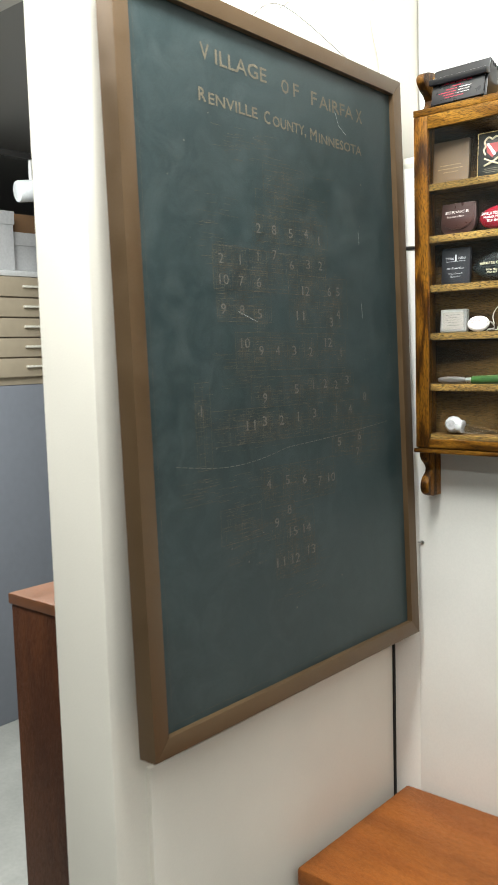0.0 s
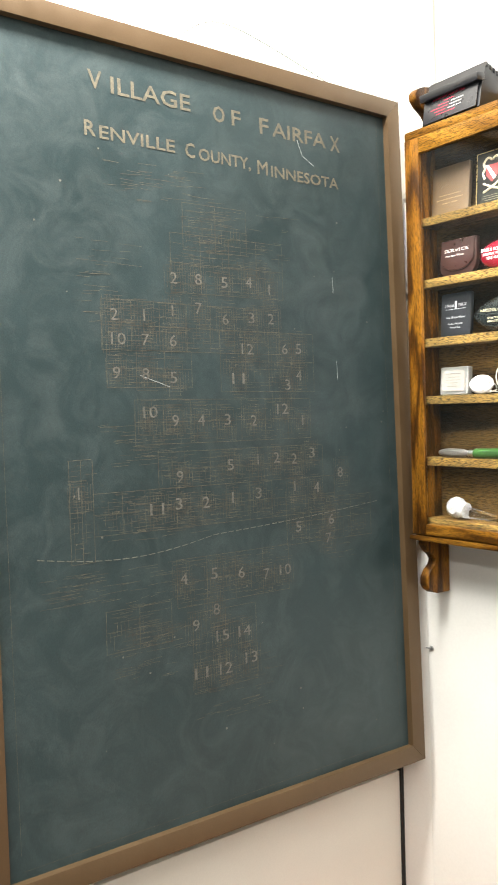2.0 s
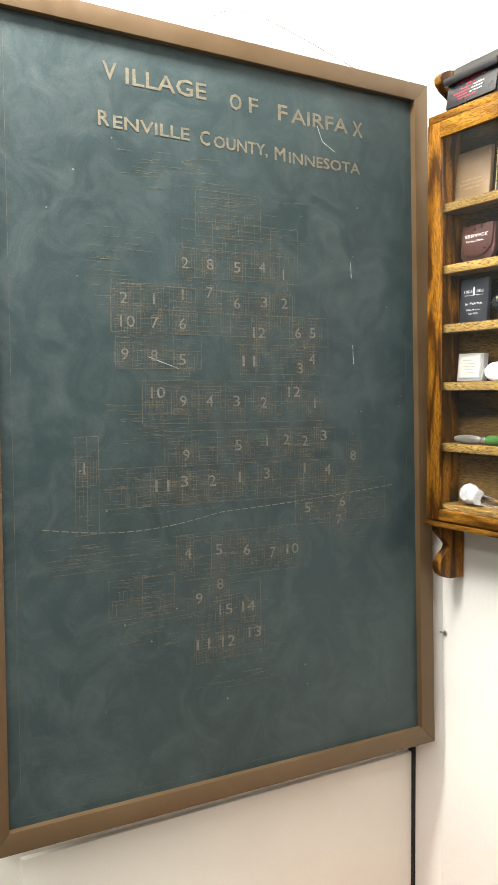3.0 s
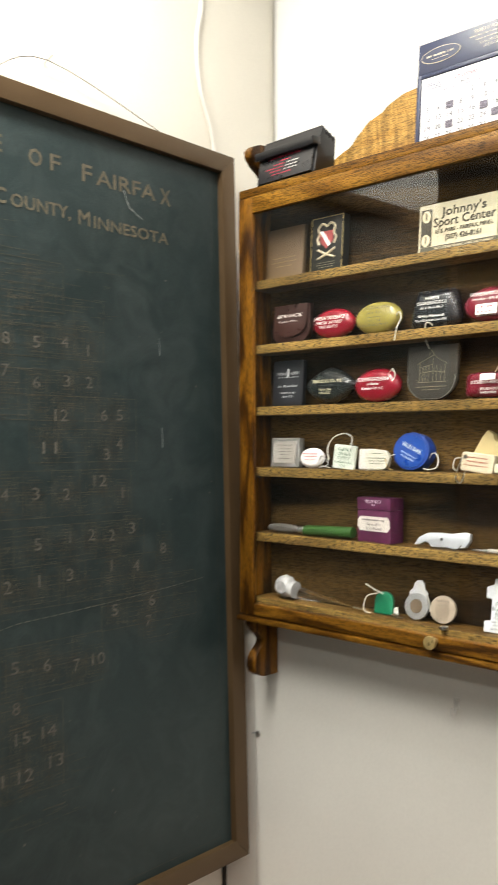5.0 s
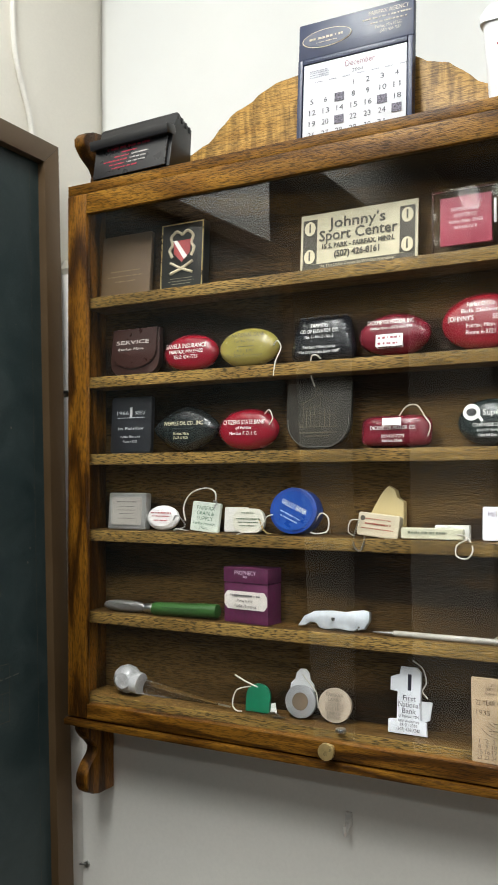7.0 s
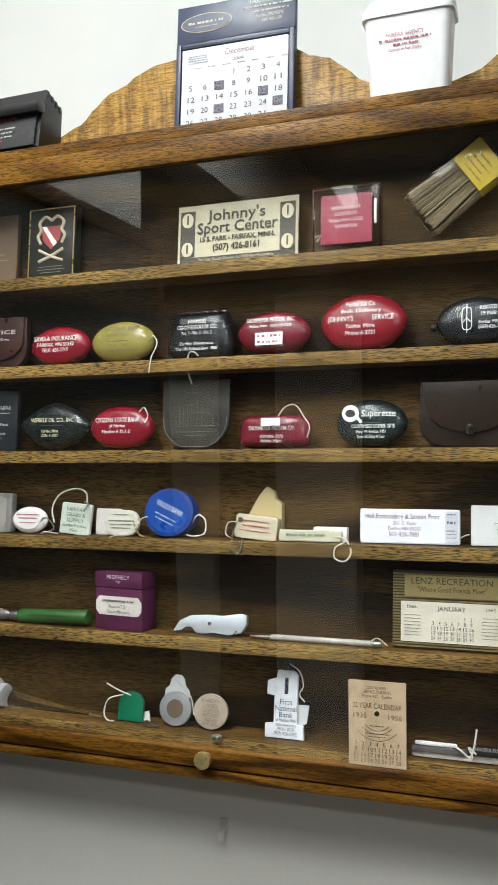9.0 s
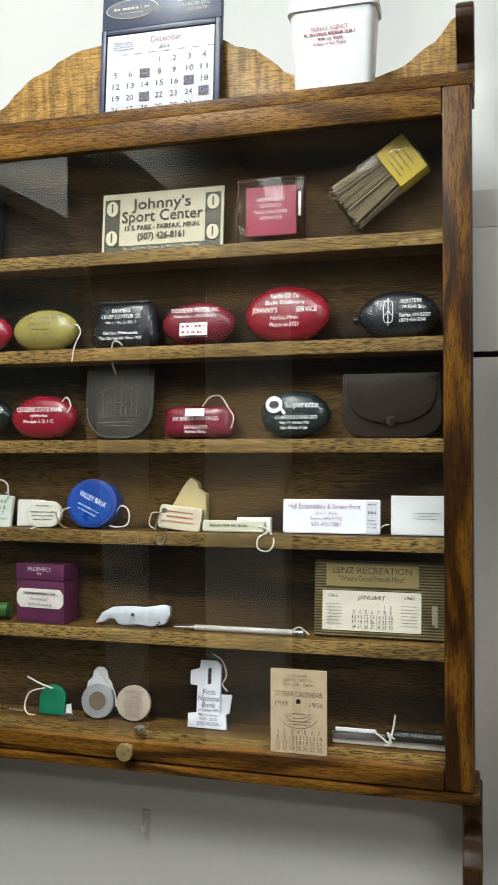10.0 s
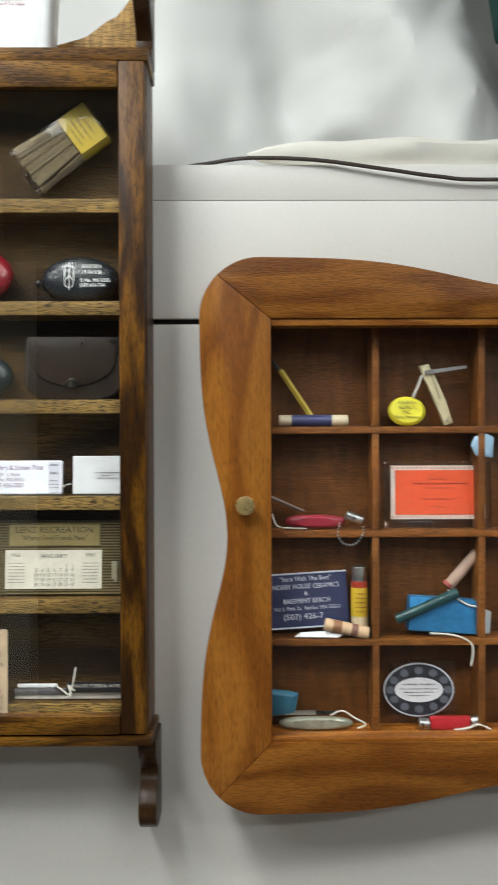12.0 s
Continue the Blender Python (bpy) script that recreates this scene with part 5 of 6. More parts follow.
part("print", bars([(0.0325, 0.0395, 0.026, 0.0022), (0.0325, 0.0395, 0.019, 0.004), (0.0325, 0.0395, 0.012, 0.0014), (0.0325, 0.0395, 0.009, 0.0014), (0.0325, 0.0395, 0.006, 0.0014)], f @ Matrix.Translation((0, -0.0006, 0))), ink((0.14, 0.13, 0.17)), t)
snap_cord(t, [(0.533, YI - 0.003, S4 + 0.006), (0.537, YI - 0.006, S4 + 0.009), (0.541, YI - 0.004, S4 + 0.010)])
t, m, f = card_thing("white_card", 0.542, 0.5885, S4, 0.034, 0.004, (0.62, 0.63, 0.62), "plain white business card standing on the shelf", "card", r=0.001)
part("lettering", bars([(-0.004, 0.018, 0.019, 0.0013), (0.002, 0.012, 0.0165, 0.001), (-0.002, 0.016, 0.0142, 0.001)], f), ink((0.10, 0.10, 0.10)), t)

# fifth shelf
z = S5
t = thing("pocket_tool", (0.10, YI, z), "green handled tool with a grey steel tip", "tool")
part("handle", cyl((0.1365, YI - 0.004, z + 0.0078), (1, 0, 0.035), 0.0074, 0.080, 22, 0.002), ink((0.026, 0.080, 0.016), 0.35, coat=0.3), t, "green handle")
part("ferrule", cyl((0.0905, YI - 0.004, z + 0.0066), (1, 0, 0.02), 0.0050, 0.010, 18, 0.001), steel, t)
b = pillow(oval(0.0585, z + 0.0068, 0.0290, 0.0062, 32, 2.4), YI - 0.004, 0.009, 5, 0.5)
part("blade", b, ink((0.22, 0.21, 0.20), 0.35, 0.7), t, "grey steel tip")
part("lettering", bars([(0.112, 0.155, z + 0.0100, 0.0018), (0.118, 0.150, z + 0.0070, 0.0014)], Matrix.Translation((0, YI - 0.0116, 0))), ink((0.02, 0.05, 0.02)), t)
t = thing("matchbox", (0.214, YI, z), "purple matchbox-style carton with a white oval label", "box")
m = flat(0.2135, YI + 0.002, z + 0.0002, 0, -6)
purple = plain("purple_paper", (0.080, 0.009, 0.045), 0.55, vary=0.25, grain=260.0, relief=0.5, blotch=90.0)
part("carton", box(-0.0268, 0.0268, -0.012, 0.012, 0, 0.040, 0.0008, m=m), purple, t)
part("flap_lid", box(-0.0270, 0.0270, -0.0128, 0.0125, 0.0405, 0.0555, 0.0008, m=m), purple, t)
fm = m @ Matrix.Translation((0, -0.0132, 0))
part("label", prism([(-0.026, 0.019), (-0.022, 0.014), (0.022, 0.014), (0.026, 0.019), (0.026, 0.027), (0.022, 0.032), (-0.022, 0.032), (-0.026, 0.027)][::-1], 0.0006, 0.0011, 0, fm), ink((0.62, 0.58, 0.52)), t, "white label")
part("lettering", letters([("Phone 6-3321", 0, 0.0225, 0.0045, 0.020), ("Fairfax, Minnesota", 0, 0.0175, 0.0045, 0.026)], fm), ink((0.05, 0.04, 0.04)), t)
part("print", bars([(-0.018, 0.018, 0.028, 0.0028)], fm), ink((0.10, 0.09, 0.09)), t)
part("lettering", letters([("PROPHECY", 0, 0.0505, 0.0056, 0.026), ("by", 0, 0.0468, 0.004, 0.005)], fm), ink((0.65, 0.55, 0.62)), t)
t = thing("bottle_opener", (0.305, YI, z), "silver folding bottle opener with a hooked end", "bottle opener")
m = flat(0.304, YI - 0.002, z + 0.0004, -12)
part("plate", prism([(-0.037, 0.001), (-0.031, 0.011), (-0.020, 0.0165), (-0.002, 0.018), (0.012, 0.0175), (0.030, 0.0205), (0.036, 0.019), (0.0365, 0.011), (0.032, 0.003), (0.018, 0.0), (0.004, 0.0015), (-0.008, 0.0), (-0.014, 0.001), (-0.018, 0.0055), (-0.024, 0.0055), (-0.029, 0.002)], -0.003, 0.003, 0.001, m), plain("nickel", (0.62, 0.66, 0.70), 0.42, 0.55, vary=0.10, blotch=160.0), t)
part("rivet", cyl(m @ Vector((0.0, -0.0034, 0.010)), (0, -1, 0), 0.0018, 0.001, 12), steel, t)
part("chain", bead_chain([(0.300, YI - 0.009, z + 0.0015), (0.316, YI - 0.010, z + 0.0015), (0.328, YI - 0.011, z + 0.0015), (0.333, YI - 0.008, z + 0.007)], 0.0011, 0.0022), ink((0.10, 0.09, 0.07), 0.4, 0.8), t)
t = thing("pen", (0.41, YI, z), "slim white and silver ballpoint pen lying on the shelf", "pen")
part("barrel", cyl((0.412, YI - 0.007, z + 0.0030), (1, 0, 0), 0.0028, 0.092, 14, 0.0006), ink((0.34, 0.32, 0.28), 0.25), t)
part("tip", cyl((0.3555, YI - 0.007, z + 0.0026), (-1, 0, 0), 0.0022, 0.020, 12, 0.0, 0.0006), steel, t)
part("cap", cyl((0.462, YI - 0.007, z + 0.0030), (1, 0, 0), 0.0030, 0.010, 14, 0.0006), steel, t)
snap_cord(t, [(0.458, YI - 0.010, z + 0.006), (0.464, YI - 0.011, z + 0.009), (0.472, YI - 0.010, z + 0.003)])
t = thing("desk_calendar", (0.533, YI, z), "brass-coloured perpetual desk calendar with a ribbed frame", "calendar")
m = flat(0.5315, YI + 0.002, z + 0.0004, -5)
gold = plain("aged_gold_metal", (0.27, 0.21, 0.095), 0.42, 0.5, vary=0.15, blotch=60.0)
part("frame", box(-0.0565, 0.0565, -0.004, 0.005, 0, 0.066, 0.001, m=m), plain("dark_gold_metal", (0.09, 0.068, 0.028), 0.45, 0.5, vary=0.15), t)
fm = m @ Matrix.Translation((0, -0.0044, 0))
for k in range(26):
    part("rib", box(-0.0562, 0.0562, -0.0010, 0.0002, 0.0015 + k * 0.00245, 0.0026 + k * 0.00245, m=fm), gold, t)
part("sign_plate", box(-0.046, 0.034, -0.0018, 0, 0.044, 0.0625, 0.0004, m=fm), plain("gold_plate", (0.42, 0.33, 0.14), 0.35, 0.5, vary=0.1), t, "gold name plate")
part("lettering", letters([("LENZ RECREATION", -0.006, 0.0575, 0.0078, 0.068), ("\"Where Good Friends Meet\"", -0.006, 0.0505, 0.0066, 0.058)], fm @ Matrix.Translation((0, -0.0022, 0))), ink((0.06, 0.045, 0.02)), t)
part("sheet", box(-0.049, 0.036, -0.0018, 0, 0.006, 0.0400, 0, m=fm), ink((0.60, 0.56, 0.45), 0.7), t, "cream calendar sheet")
days = [("JANUARY", -0.006, 0.0345, 0.0056, 0.024), ("1965", -0.040, 0.0355, 0.0042, 0.008), ("1965", 0.026, 0.0355, 0.0042, 0.008)]
for r_, row in enumerate(("1 2", "3 4 5 6 7 8 9", "10 11 12 13 14 15 16", "17 18 19 20 21 22 23", "24 25 26 27 28 29 30")):
    cells = row.split()
    for k, w in enumerate(cells):
        col = k + 7 - len(cells)
        days.append((w, -0.0215 + col * 0.0053, 0.0265 - r_ * 0.0042, 0.0044, None if w == "1" else 0.0017 * len(w)))
part("dates", letters(days, fm @ Matrix.Translation((0, -0.0022, 0))), ink((0.035, 0.03, 0.03)), t)
part("print", bars([(x, x + 0.014, 0.0285 - i * 0.0028, 0.0012) for i in range(7) for x in (-0.046, 0.019)], fm @ Matrix.Translation((0, -0.0021, 0))), ink((0.22, 0.20, 0.17)), t)
part("slider", box(0.045, 0.050, -0.0035, 0, 0.012, 0.030, 0.0008, m=fm), ink((0.45, 0.40, 0.28), 0.3, 0.6), t)

# floor of the case
z = S6 + 0.0002
t = thing("dropper", (0.06, YI, z), "clear glass cone-shaped dropper with a faceted stopper", "glass dropper")
part("stopper", pillow(oval(0.060, z + 0.0165, 0.0165, 0.0155, 12), YI - 0.002, 0.022, 4, 0.55), plain("frosted_plastic", (0.36, 0.36, 0.36), 0.25, vary=0.25, blotch=150.0), t, "frosted clear stopper")
part("stopper_band", cyl((0.073, YI - 0.002, z + 0.0135), (1, 0, -0.12), 0.0115, 0.010, 20, 0.001), plain("milky_plastic", (0.42, 0.42, 0.42), 0.25, vary=0.2), t)
tb = part("cone", cyl((0.126, YI - 0.002, z + 0.0068), (1, 0, -0.075), 0.0088, 0.100, 22, 0.0, 0.0012), clear_plastic, t, "clear cone")
tb.visible_shadow = False
part("point", cyl((0.182, YI - 0.002, z + 0.0024), (1, 0, -0.06), 0.0010, 0.014, 8), steel, t)
t = thing("green_tag", (0.222, YI, z), "green rounded plastic key tag with a white string", "key tag")
m = flat(0.2195, YI, z, -10)
part("body", prism([(-0.0135, 0), (0.0135, 0), (0.0135, 0.016)] + [(0.0135 * math.cos(a), 0.016 + 0.012 * math.sin(a)) for a in [math.pi * i / 14 for i in range(1, 14)]] + [(-0.0135, 0.016)], -0.002, 0.002, 0.0008, m), ink((0.006, 0.14, 0.065), 0.4), t)
part("paper", prism([(0.008, 0.0), (0.020, 0.001), (0.0175, 0.011), (0.008, 0.008)], 0.0025, 0.0035, 0, m), ink((0.68, 0.68, 0.64)), t)
snap_cord(t, [(0.222, YI - 0.004, z + 0.026), (0.210, YI - 0.005, z + 0.030), (0.197, YI - 0.006, z + 0.036)], 0.0010)
snap_cord(t, [(0.214, YI - 0.004, z + 0.026), (0.199, YI - 0.006, z + 0.021), (0.195, YI - 0.008, z + 0.008), (0.200, YI - 0.010, z + 0.002), (0.206, YI - 0.008, z + 0.001)], 0.0009)
part("chain", bead_chain([(0.235, YI - 0.006, z + 0.002), (0.243, YI - 0.009, z + 0.0045), (0.250, YI - 0.011, z + 0.0015), (0.243, YI - 0.012, z + 0.0015), (0.256, YI - 0.012, z + 0.002)], 0.0012, 0.0021), ink((0.16, 0.14, 0.11), 0.4, 0.8), t)
t = thing("ring_tag", (0.2665, YI, z), "round aluminium token holder with a brown centre", "token")
m = flat(0.2665, YI, z, -10)
part("body", prism(oval(0, 0.016, 0.0165, 0.016, 36), -0.002, 0.002, 0.0007, m), ink((0.46, 0.47, 0.48), 0.38, 0.6), t)
part("centre", prism(oval(0, 0.016, 0.0085, 0.0085, 28), -0.0026, -0.0021, 0, m), ink((0.13, 0.095, 0.06), 0.5), t)
part("ear", prism([(-0.013, 0.026), (0.013, 0.026), (0.0125, 0.033), (0.008, 0.037), (0.007, 0.043), (0.003, 0.047), (-0.003, 0.047), (-0.007, 0.043), (-0.008, 0.037), (-0.0125, 0.033)], 0.0004, 0.0022, 0.0004, m), ink((0.60, 0.61, 0.62), 0.4), t)
snap_cord(t, [m @ Vector(p) for p in ((0, -0.001, 0.042), (0.010, -0.002, 0.033), (0.017, -0.003, 0.026), (0.020, -0.003, 0.012))], 0.0007)
t, m, f = round_token("wooden_token", 0.303, z, 0.0172, 0.0162, 0.004, (0.40, 0.33, 0.25), "round wooden bowling token with dark print", "token", dome=False, rough=0.6)
part("lettering", letters([("FAIRFAX", 0, 0.0095, 0.0050, 0.018), ("LANES", 0, 0.0052, 0.0050, 0.014), ("GOOD FOR", 0, 0.0008, 0.0048, 0.019), ("ONE FREE", 0, -0.0034, 0.0048, 0.019), ("LINE OF", 0, -0.0076, 0.0048, 0.014), ("BOWLING", 0, -0.0115, 0.0044, 0.014)], f), ink((0.10, 0.08, 0.06)), t)
t = thing("number_one_tag", (0.377, YI, z), "white plastic key tag shaped like the numeral one", "key tag")
m = flat(0.377, YI - 0.001, z, -8)
part("body", prism([(-0.0195, 0.0), (0.0175, -0.0002), (0.0165, 0.012), (0.0105, 0.013), (0.0105, 0.056), (0.006, 0.060), (-0.009, 0.060), (-0.010, 0.053), (-0.0185, 0.050), (-0.0185, 0.038), (-0.0115, 0.037), (-0.0115, 0.013), (-0.0195, 0.012)][::-1], -0.002, 0.002, 0.0006, m), ink((0.72, 0.74, 0.78), 0.4), t)
part("plate", prism([(0.010, 0.030), (0.0205, 0.030), (0.0185, 0.014), (0.010, 0.010)], 0.0024, 0.0040, 0, m), ink((0.66, 0.68, 0.70)), t)
part("loop", prism(round_rect(-0.005, 0.005, 0.056, 0.070, 0.004), 0.0, 0.0016, 0.0003, m), clear_plastic, t)
part("numeral", thick_letters([("1", 0, 0.0455, 0.0190, None)], m @ Matrix.Translation((0, -0.0024, 0)), 0.0011), ink((0.015, 0.015, 0.03)), t, "bold black numeral")
part("lettering", letters([("First", 0, 0.0320, 0.0068, 0.012), ("National", 0, 0.0262, 0.0068, 0.020), ("Bank", 0, 0.0206, 0.0068, 0.013), ("of Fairfax, MN", 0, 0.0160, 0.0040, 0.019), ("100th Anniversary", 0, 0.0118, 0.0036, 0.020), ("1910 - 2010", 0, 0.0082, 0.0040, 0.016), ("(507) 426-7242", 0, 0.0042, 0.0042, 0.022)], m @ Matrix.Translation((0, -0.0024, 0))), ink((0.015, 0.015, 0.03)), t)
snap_cord(t, [m @ Vector(p) for p in ((0.002, -0.001, 0.066), (0.012, -0.003, 0.060), (0.016, -0.003, 0.048), (0.013, -0.004, 0.040), (0.018, -0.004, 0.034))], 0.0008)
t = thing("paper_calendar", (0.466, YI, z), "tan cardboard pocket calendar leaning on the glass", "calendar")
m = flat(0.4655, -0.0524, 1.4613, 0)
part("card", prism(round_rect(-0.0245, 0.0245, 0, 0.0715, 0.001), -0.0008, 0.0008, 0, m), plain("tan_cardboard", (0.43, 0.32, 0.20), 0.75, vary=0.12, blotch=80.0), t)
brn = ink((0.10, 0.065, 0.035), 0.7)
fm = m @ Matrix.Translation((0, -0.0012, 0))
cal = [("22 YEAR CALENDAR", 0, 0.0505, 0.0066, 0.042), ("1935", -0.015, 0.0420, 0.0062, 0.0115), ("1956", 0.015, 0.0420, 0.0062, 0.0115), ("STANDARD", 0, 0.0660, 0.0036, 0.016), ("SERVICE STATION", 0, 0.0625, 0.0036, 0.024), ("Phone 102   Fairfax", 0, 0.0588, 0.0036, 0.026)]
for r_ in range(4):
    for k in range(7):
        w = str(r_ * 7 + k + 1)
        cal.append((w, -0.0180 + k * 0.0060, 0.0182 - r_ * 0.0046, 0.0052, (None if w == "1" else 0.0021 * len(w))))
part("dates", letters(cal, fm), brn, t, "brown print")
part("hole", prism(oval(0, 0.0445, 0.0022, 0.0022, 16), -0.0004, 0, 0, fm), ink(BLACK), t)
arcs = bmesh.new()
for r_ in (0.014, 0.017, 0.0225):
    merge(arcs, cord([fm @ Vector((r_ * 0.98 * math.sin(a), -0.0001, 0.044 - r_ * math.cos(a))) for a in [-0.85 + 1.7 * i / 8 for i in range(9)]], 0.00025, 4, 3))
part("dial_lines", arcs, brn, t)
part("print", bars([(-0.010, 0.010, 0.0275, 0.0012), (-0.008, 0.008, 0.0250, 0.0010), (-0.006, 0.006, 0.0340, 0.0012)], fm), brn, t)
t = thing("black_pencil", (0.56, YI, z), "black advertising pen tied with white string", "pen")
part("barrel", box(0.538, 0.5885, YI - 0.014, YI - 0.007, z + 0.0065, z + 0.0150, 0.002), ink((0.012, 0.012, 0.013), 0.35), t)
part("clip", box(0.492, 0.540, YI - 0.012, YI - 0.008, z + 0.0045, z + 0.0100, 0.001), ink((0.10, 0.09, 0.09), 0.35), t)
part("blade", box(0.495, 0.530, YI - 0.011, YI - 0.009, z + 0.0105, z + 0.0140, 0.001, m=None), ink((0.70, 0.70, 0.70), 0.3), t, "white strip")
part("base", box(0.492, 0.588, YI - 0.010, YI - 0.002, z + 0.0002, z + 0.0060, 0.001), ink((0.55, 0.52, 0.46), 0.5), t)
part("lettering", letters([("HAUSER FUNERAL HOME", 0.565, z + 0.0128, 0.0044, 0.040)], Matrix.Translation((0, YI - 0.0144, 0))), ink((0.40, 0.38, 0.34)), t)
snap_cord(t, [(0.528, YI - 0.012, z + 0.013), (0.535, YI - 0.016, z + 0.010), (0.541, YI - 0.016, z + 0.006), (0.5445, YI - 0.016, z + 0.016), (0.5465, YI - 0.014, z + 0.029)], 0.0010)
snap_cord(t, [(0.537, YI - 0.016, z + 0.003), (0.543, YI - 0.016, z + 0.006), (0.540, YI - 0.016, z + 0.014), (0.546, YI - 0.016, z + 0.009)], 0.0010)

# ---- things on top of the case ----
z = CZ1 + 0.0125
t = thing("card_holder", (0.085, -0.03, z), "black plastic desk card holder with red print", "card holder")
m = flat(0.0830, -0.036, z, 0, -2)
blk = ink((0.012, 0.012, 0.014), 0.35)
body = prism([(-0.020, 0.0), (0.018, 0.0), (0.022, 0.050), (-0.004, 0.062), (-0.013, 0.036)], -0.052, 0.052, 0.0015, m @ Matrix(((0, 1, 0, 0), (1, 0, 0, 0), (0, 0, 1, 0), (0, 0, 0, 1))))
part("body", body, blk, t)
part("front_plate", box(-0.050, 0.048, -0.0012, 0.0012, 0.0, 0.040, 0.0006, m=m @ Matrix.Translation((0, -0.0215, 0.0012)) @ pose(0, 0, 0, -10, 0, 0)), ink((0.022, 0.022, 0.025), 0.3), t)
part("lettering", bars([(-0.032, 0.026, 0.032, 0.0040), (-0.012, 0.008, 0.0262, 0.0022), (-0.022, -0.002, 0.0218, 0.0022), (-0.036, -0.004, 0.0174, 0.0022), (-0.028, -0.008, 0.0130, 0.0022), (-0.024, 0.010, 0.0086, 0.0022)], m @ Matrix.Translation((0, -0.0230, 0.0012)) @ pose(0, 0, 0, -10, 0, 0)), ink((0.55, 0.03, 0.07)), t, "red print")
part("lettering", bars([(0.002, 0.024, 0.0218, 0.0022), (0.0, 0.022, 0.0174, 0.0022), (-0.004, 0.022, 0.0130, 0.0022)], m @ Matrix.Translation((0, -0.0230, 0.0012)) @ pose(0, 0, 0, -10, 0, 0)), ink((0.62, 0.60, 0.58)), t, "white print")
for k in range(4):
    part("ridge", box(-0.053, 0.053, -0.0050 + k * 0.0068, -0.0015 + k * 0.0068, 0.0545 - k * 0.0030, 0.0605 - k * 0.0028, 0.0008, m=m), blk, t)
part("front_lip", box(-0.053, 0.053, -0.0190, -0.0030, 0.0365, 0.0470, 0.0020, m=m @ pose(0, 0, 0, 8, 0, 0)), blk, t)

t = thing("desk_calendar_pad", (0.334, -0.035, z), "navy blue vinyl calendar pad with a printed month sheet", "calendar")
m = flat(0.3310, -0.034, z - 0.0002, -5, 1.5)
navy = plain("navy_vinyl", (0.016, 0.026, 0.075), 0.38, vary=0.15, grain=700.0, relief=0.2, blotch=60.0)
part("easel", box(-0.0585, 0.0585, 0.0, 0.006, 0.0, 0.126, 0.0012, m=m), navy, t)
part("header_flap", box(-0.0590, 0.0590, -0.0030, -0.0004, 0.088, 0.1255, 0.0010, m=m), navy, t)
part("pad", box(-0.0525, 0.0525, -0.0035, -0.0004, 0.0015, 0.0815, 0.0004, m=m), ink((0.72, 0.72, 0.76), 0.6), t, "white month sheet")
for xs in ((-0.0585, -0.0535), (0.0535, 0.0585)):
    part("side_strip", box(*xs, -0.0048, -0.0004, 0.0, 0.0870, 0.0008, m=m), navy, t)
part("top_strip", box(-0.0533, 0.0533, -0.0048, -0.0004, 0.0820, 0.0870, 0.0008, m=m), navy, t)
fm = m @ Matrix.Translation((0, -0.0039, 0))
part("month", letters([("December", 0.006, 0.0735, 0.0090, 0.030)], fm), ink((0.32, 0.16, 0.20)), t, "faded red month name")
dts = []
for r_, row in enumerate(("1 2 3 4", "5 6 7 8 9 10 11", "12 13 14 15 16 17 18", "19 20 21 22 23 24 25", "26 27 28 29 30 31")):
    cells = row.split()
    for k, w in enumerate(cells):
        col = k + 3 if r_ == 0 else k
        if w not in ("7", "17", "21", "25"):
            dts.append((w, -0.0430 + col * 0.0144, 0.0530 - r_ * 0.0114, 0.0078, None if w == "1" else 0.0035 * len(w)))
dts.append(("2004", 0.004, 0.0655, 0.0048, 0.011))
part("dates", letters(dts, fm), ink((0.06, 0.06, 0.08)), t, "dark dates")
for col, r_ in ((2, 1), (5, 2), (2, 3), (6, 3)):
    part("picture", box(-0.0430 + col * 0.0144 - 0.0048, -0.0430 + col * 0.0144 + 0.0048, -0.0003, 0, 0.0530 - r_ * 0.0114 - 0.0042, 0.0530 - r_ * 0.0114 + 0.0042, m=fm), plain("grey_print", (0.24, 0.22, 0.28), 0.7, vary=0.9, grain=900.0, blotch=500.0), t)
part("print", bars([(-0.040 + k * 0.0144, -0.032 + k * 0.0144, 0.0615, 0.0014) for k in range(7)] + [(-0.046, -0.026, 0.0735 - i * 0.0022, 0.0012) for i in range(4)], fm), ink((0.30, 0.30, 0.36)), t)
hm = m @ Matrix.Translation((0, -0.0033, 0))
part("badge", prism(oval(-0.029, 0.1065, 0.0260, 0.0095, 36), -0.0003, 0, 0, hm), ink((0.60, 0.52, 0.38)), t, "pale oval badge")
part("badge_field", prism(oval(-0.029, 0.1065, 0.0250, 0.0086, 36), -0.0006, -0.0003, 0, hm), navy, t)
part("badge_print", bars([(-0.047, -0.012, 0.107, 0.0036), (-0.040, -0.018, 0.1025, 0.0012)], hm @ Matrix.Translation((0, -0.0008, 0))), ink((0.62, 0.55, 0.42)), t)
part("lettering", letters([("FAIRFAX AGENCY", 0.034, 0.1190, 0.0062, 0.040), ("Fairfax, MN 55332", 0.034, 0.1040, 0.0046, 0.026), ("(507) 426-7281", 0.036, 0.0992, 0.0044, 0.020)], hm), ink((0.66, 0.60, 0.50)), t)
part("print", bars([(0.008, 0.056, 0.1138, 0.0024), (0.016, 0.052, 0.1090, 0.0022)], hm), ink((0.62, 0.56, 0.46)), t)
part("emboss", bars([(-0.05, 0.05, 0.0845, 0.0022)], m @ Matrix.Translation((0, -0.0050, 0))), ink((0.03, 0.045, 0.11), 0.4), t)

t = thing("white_tub", (0.496, -0.032, z), "white plastic tub with a lid and red print", "tub")
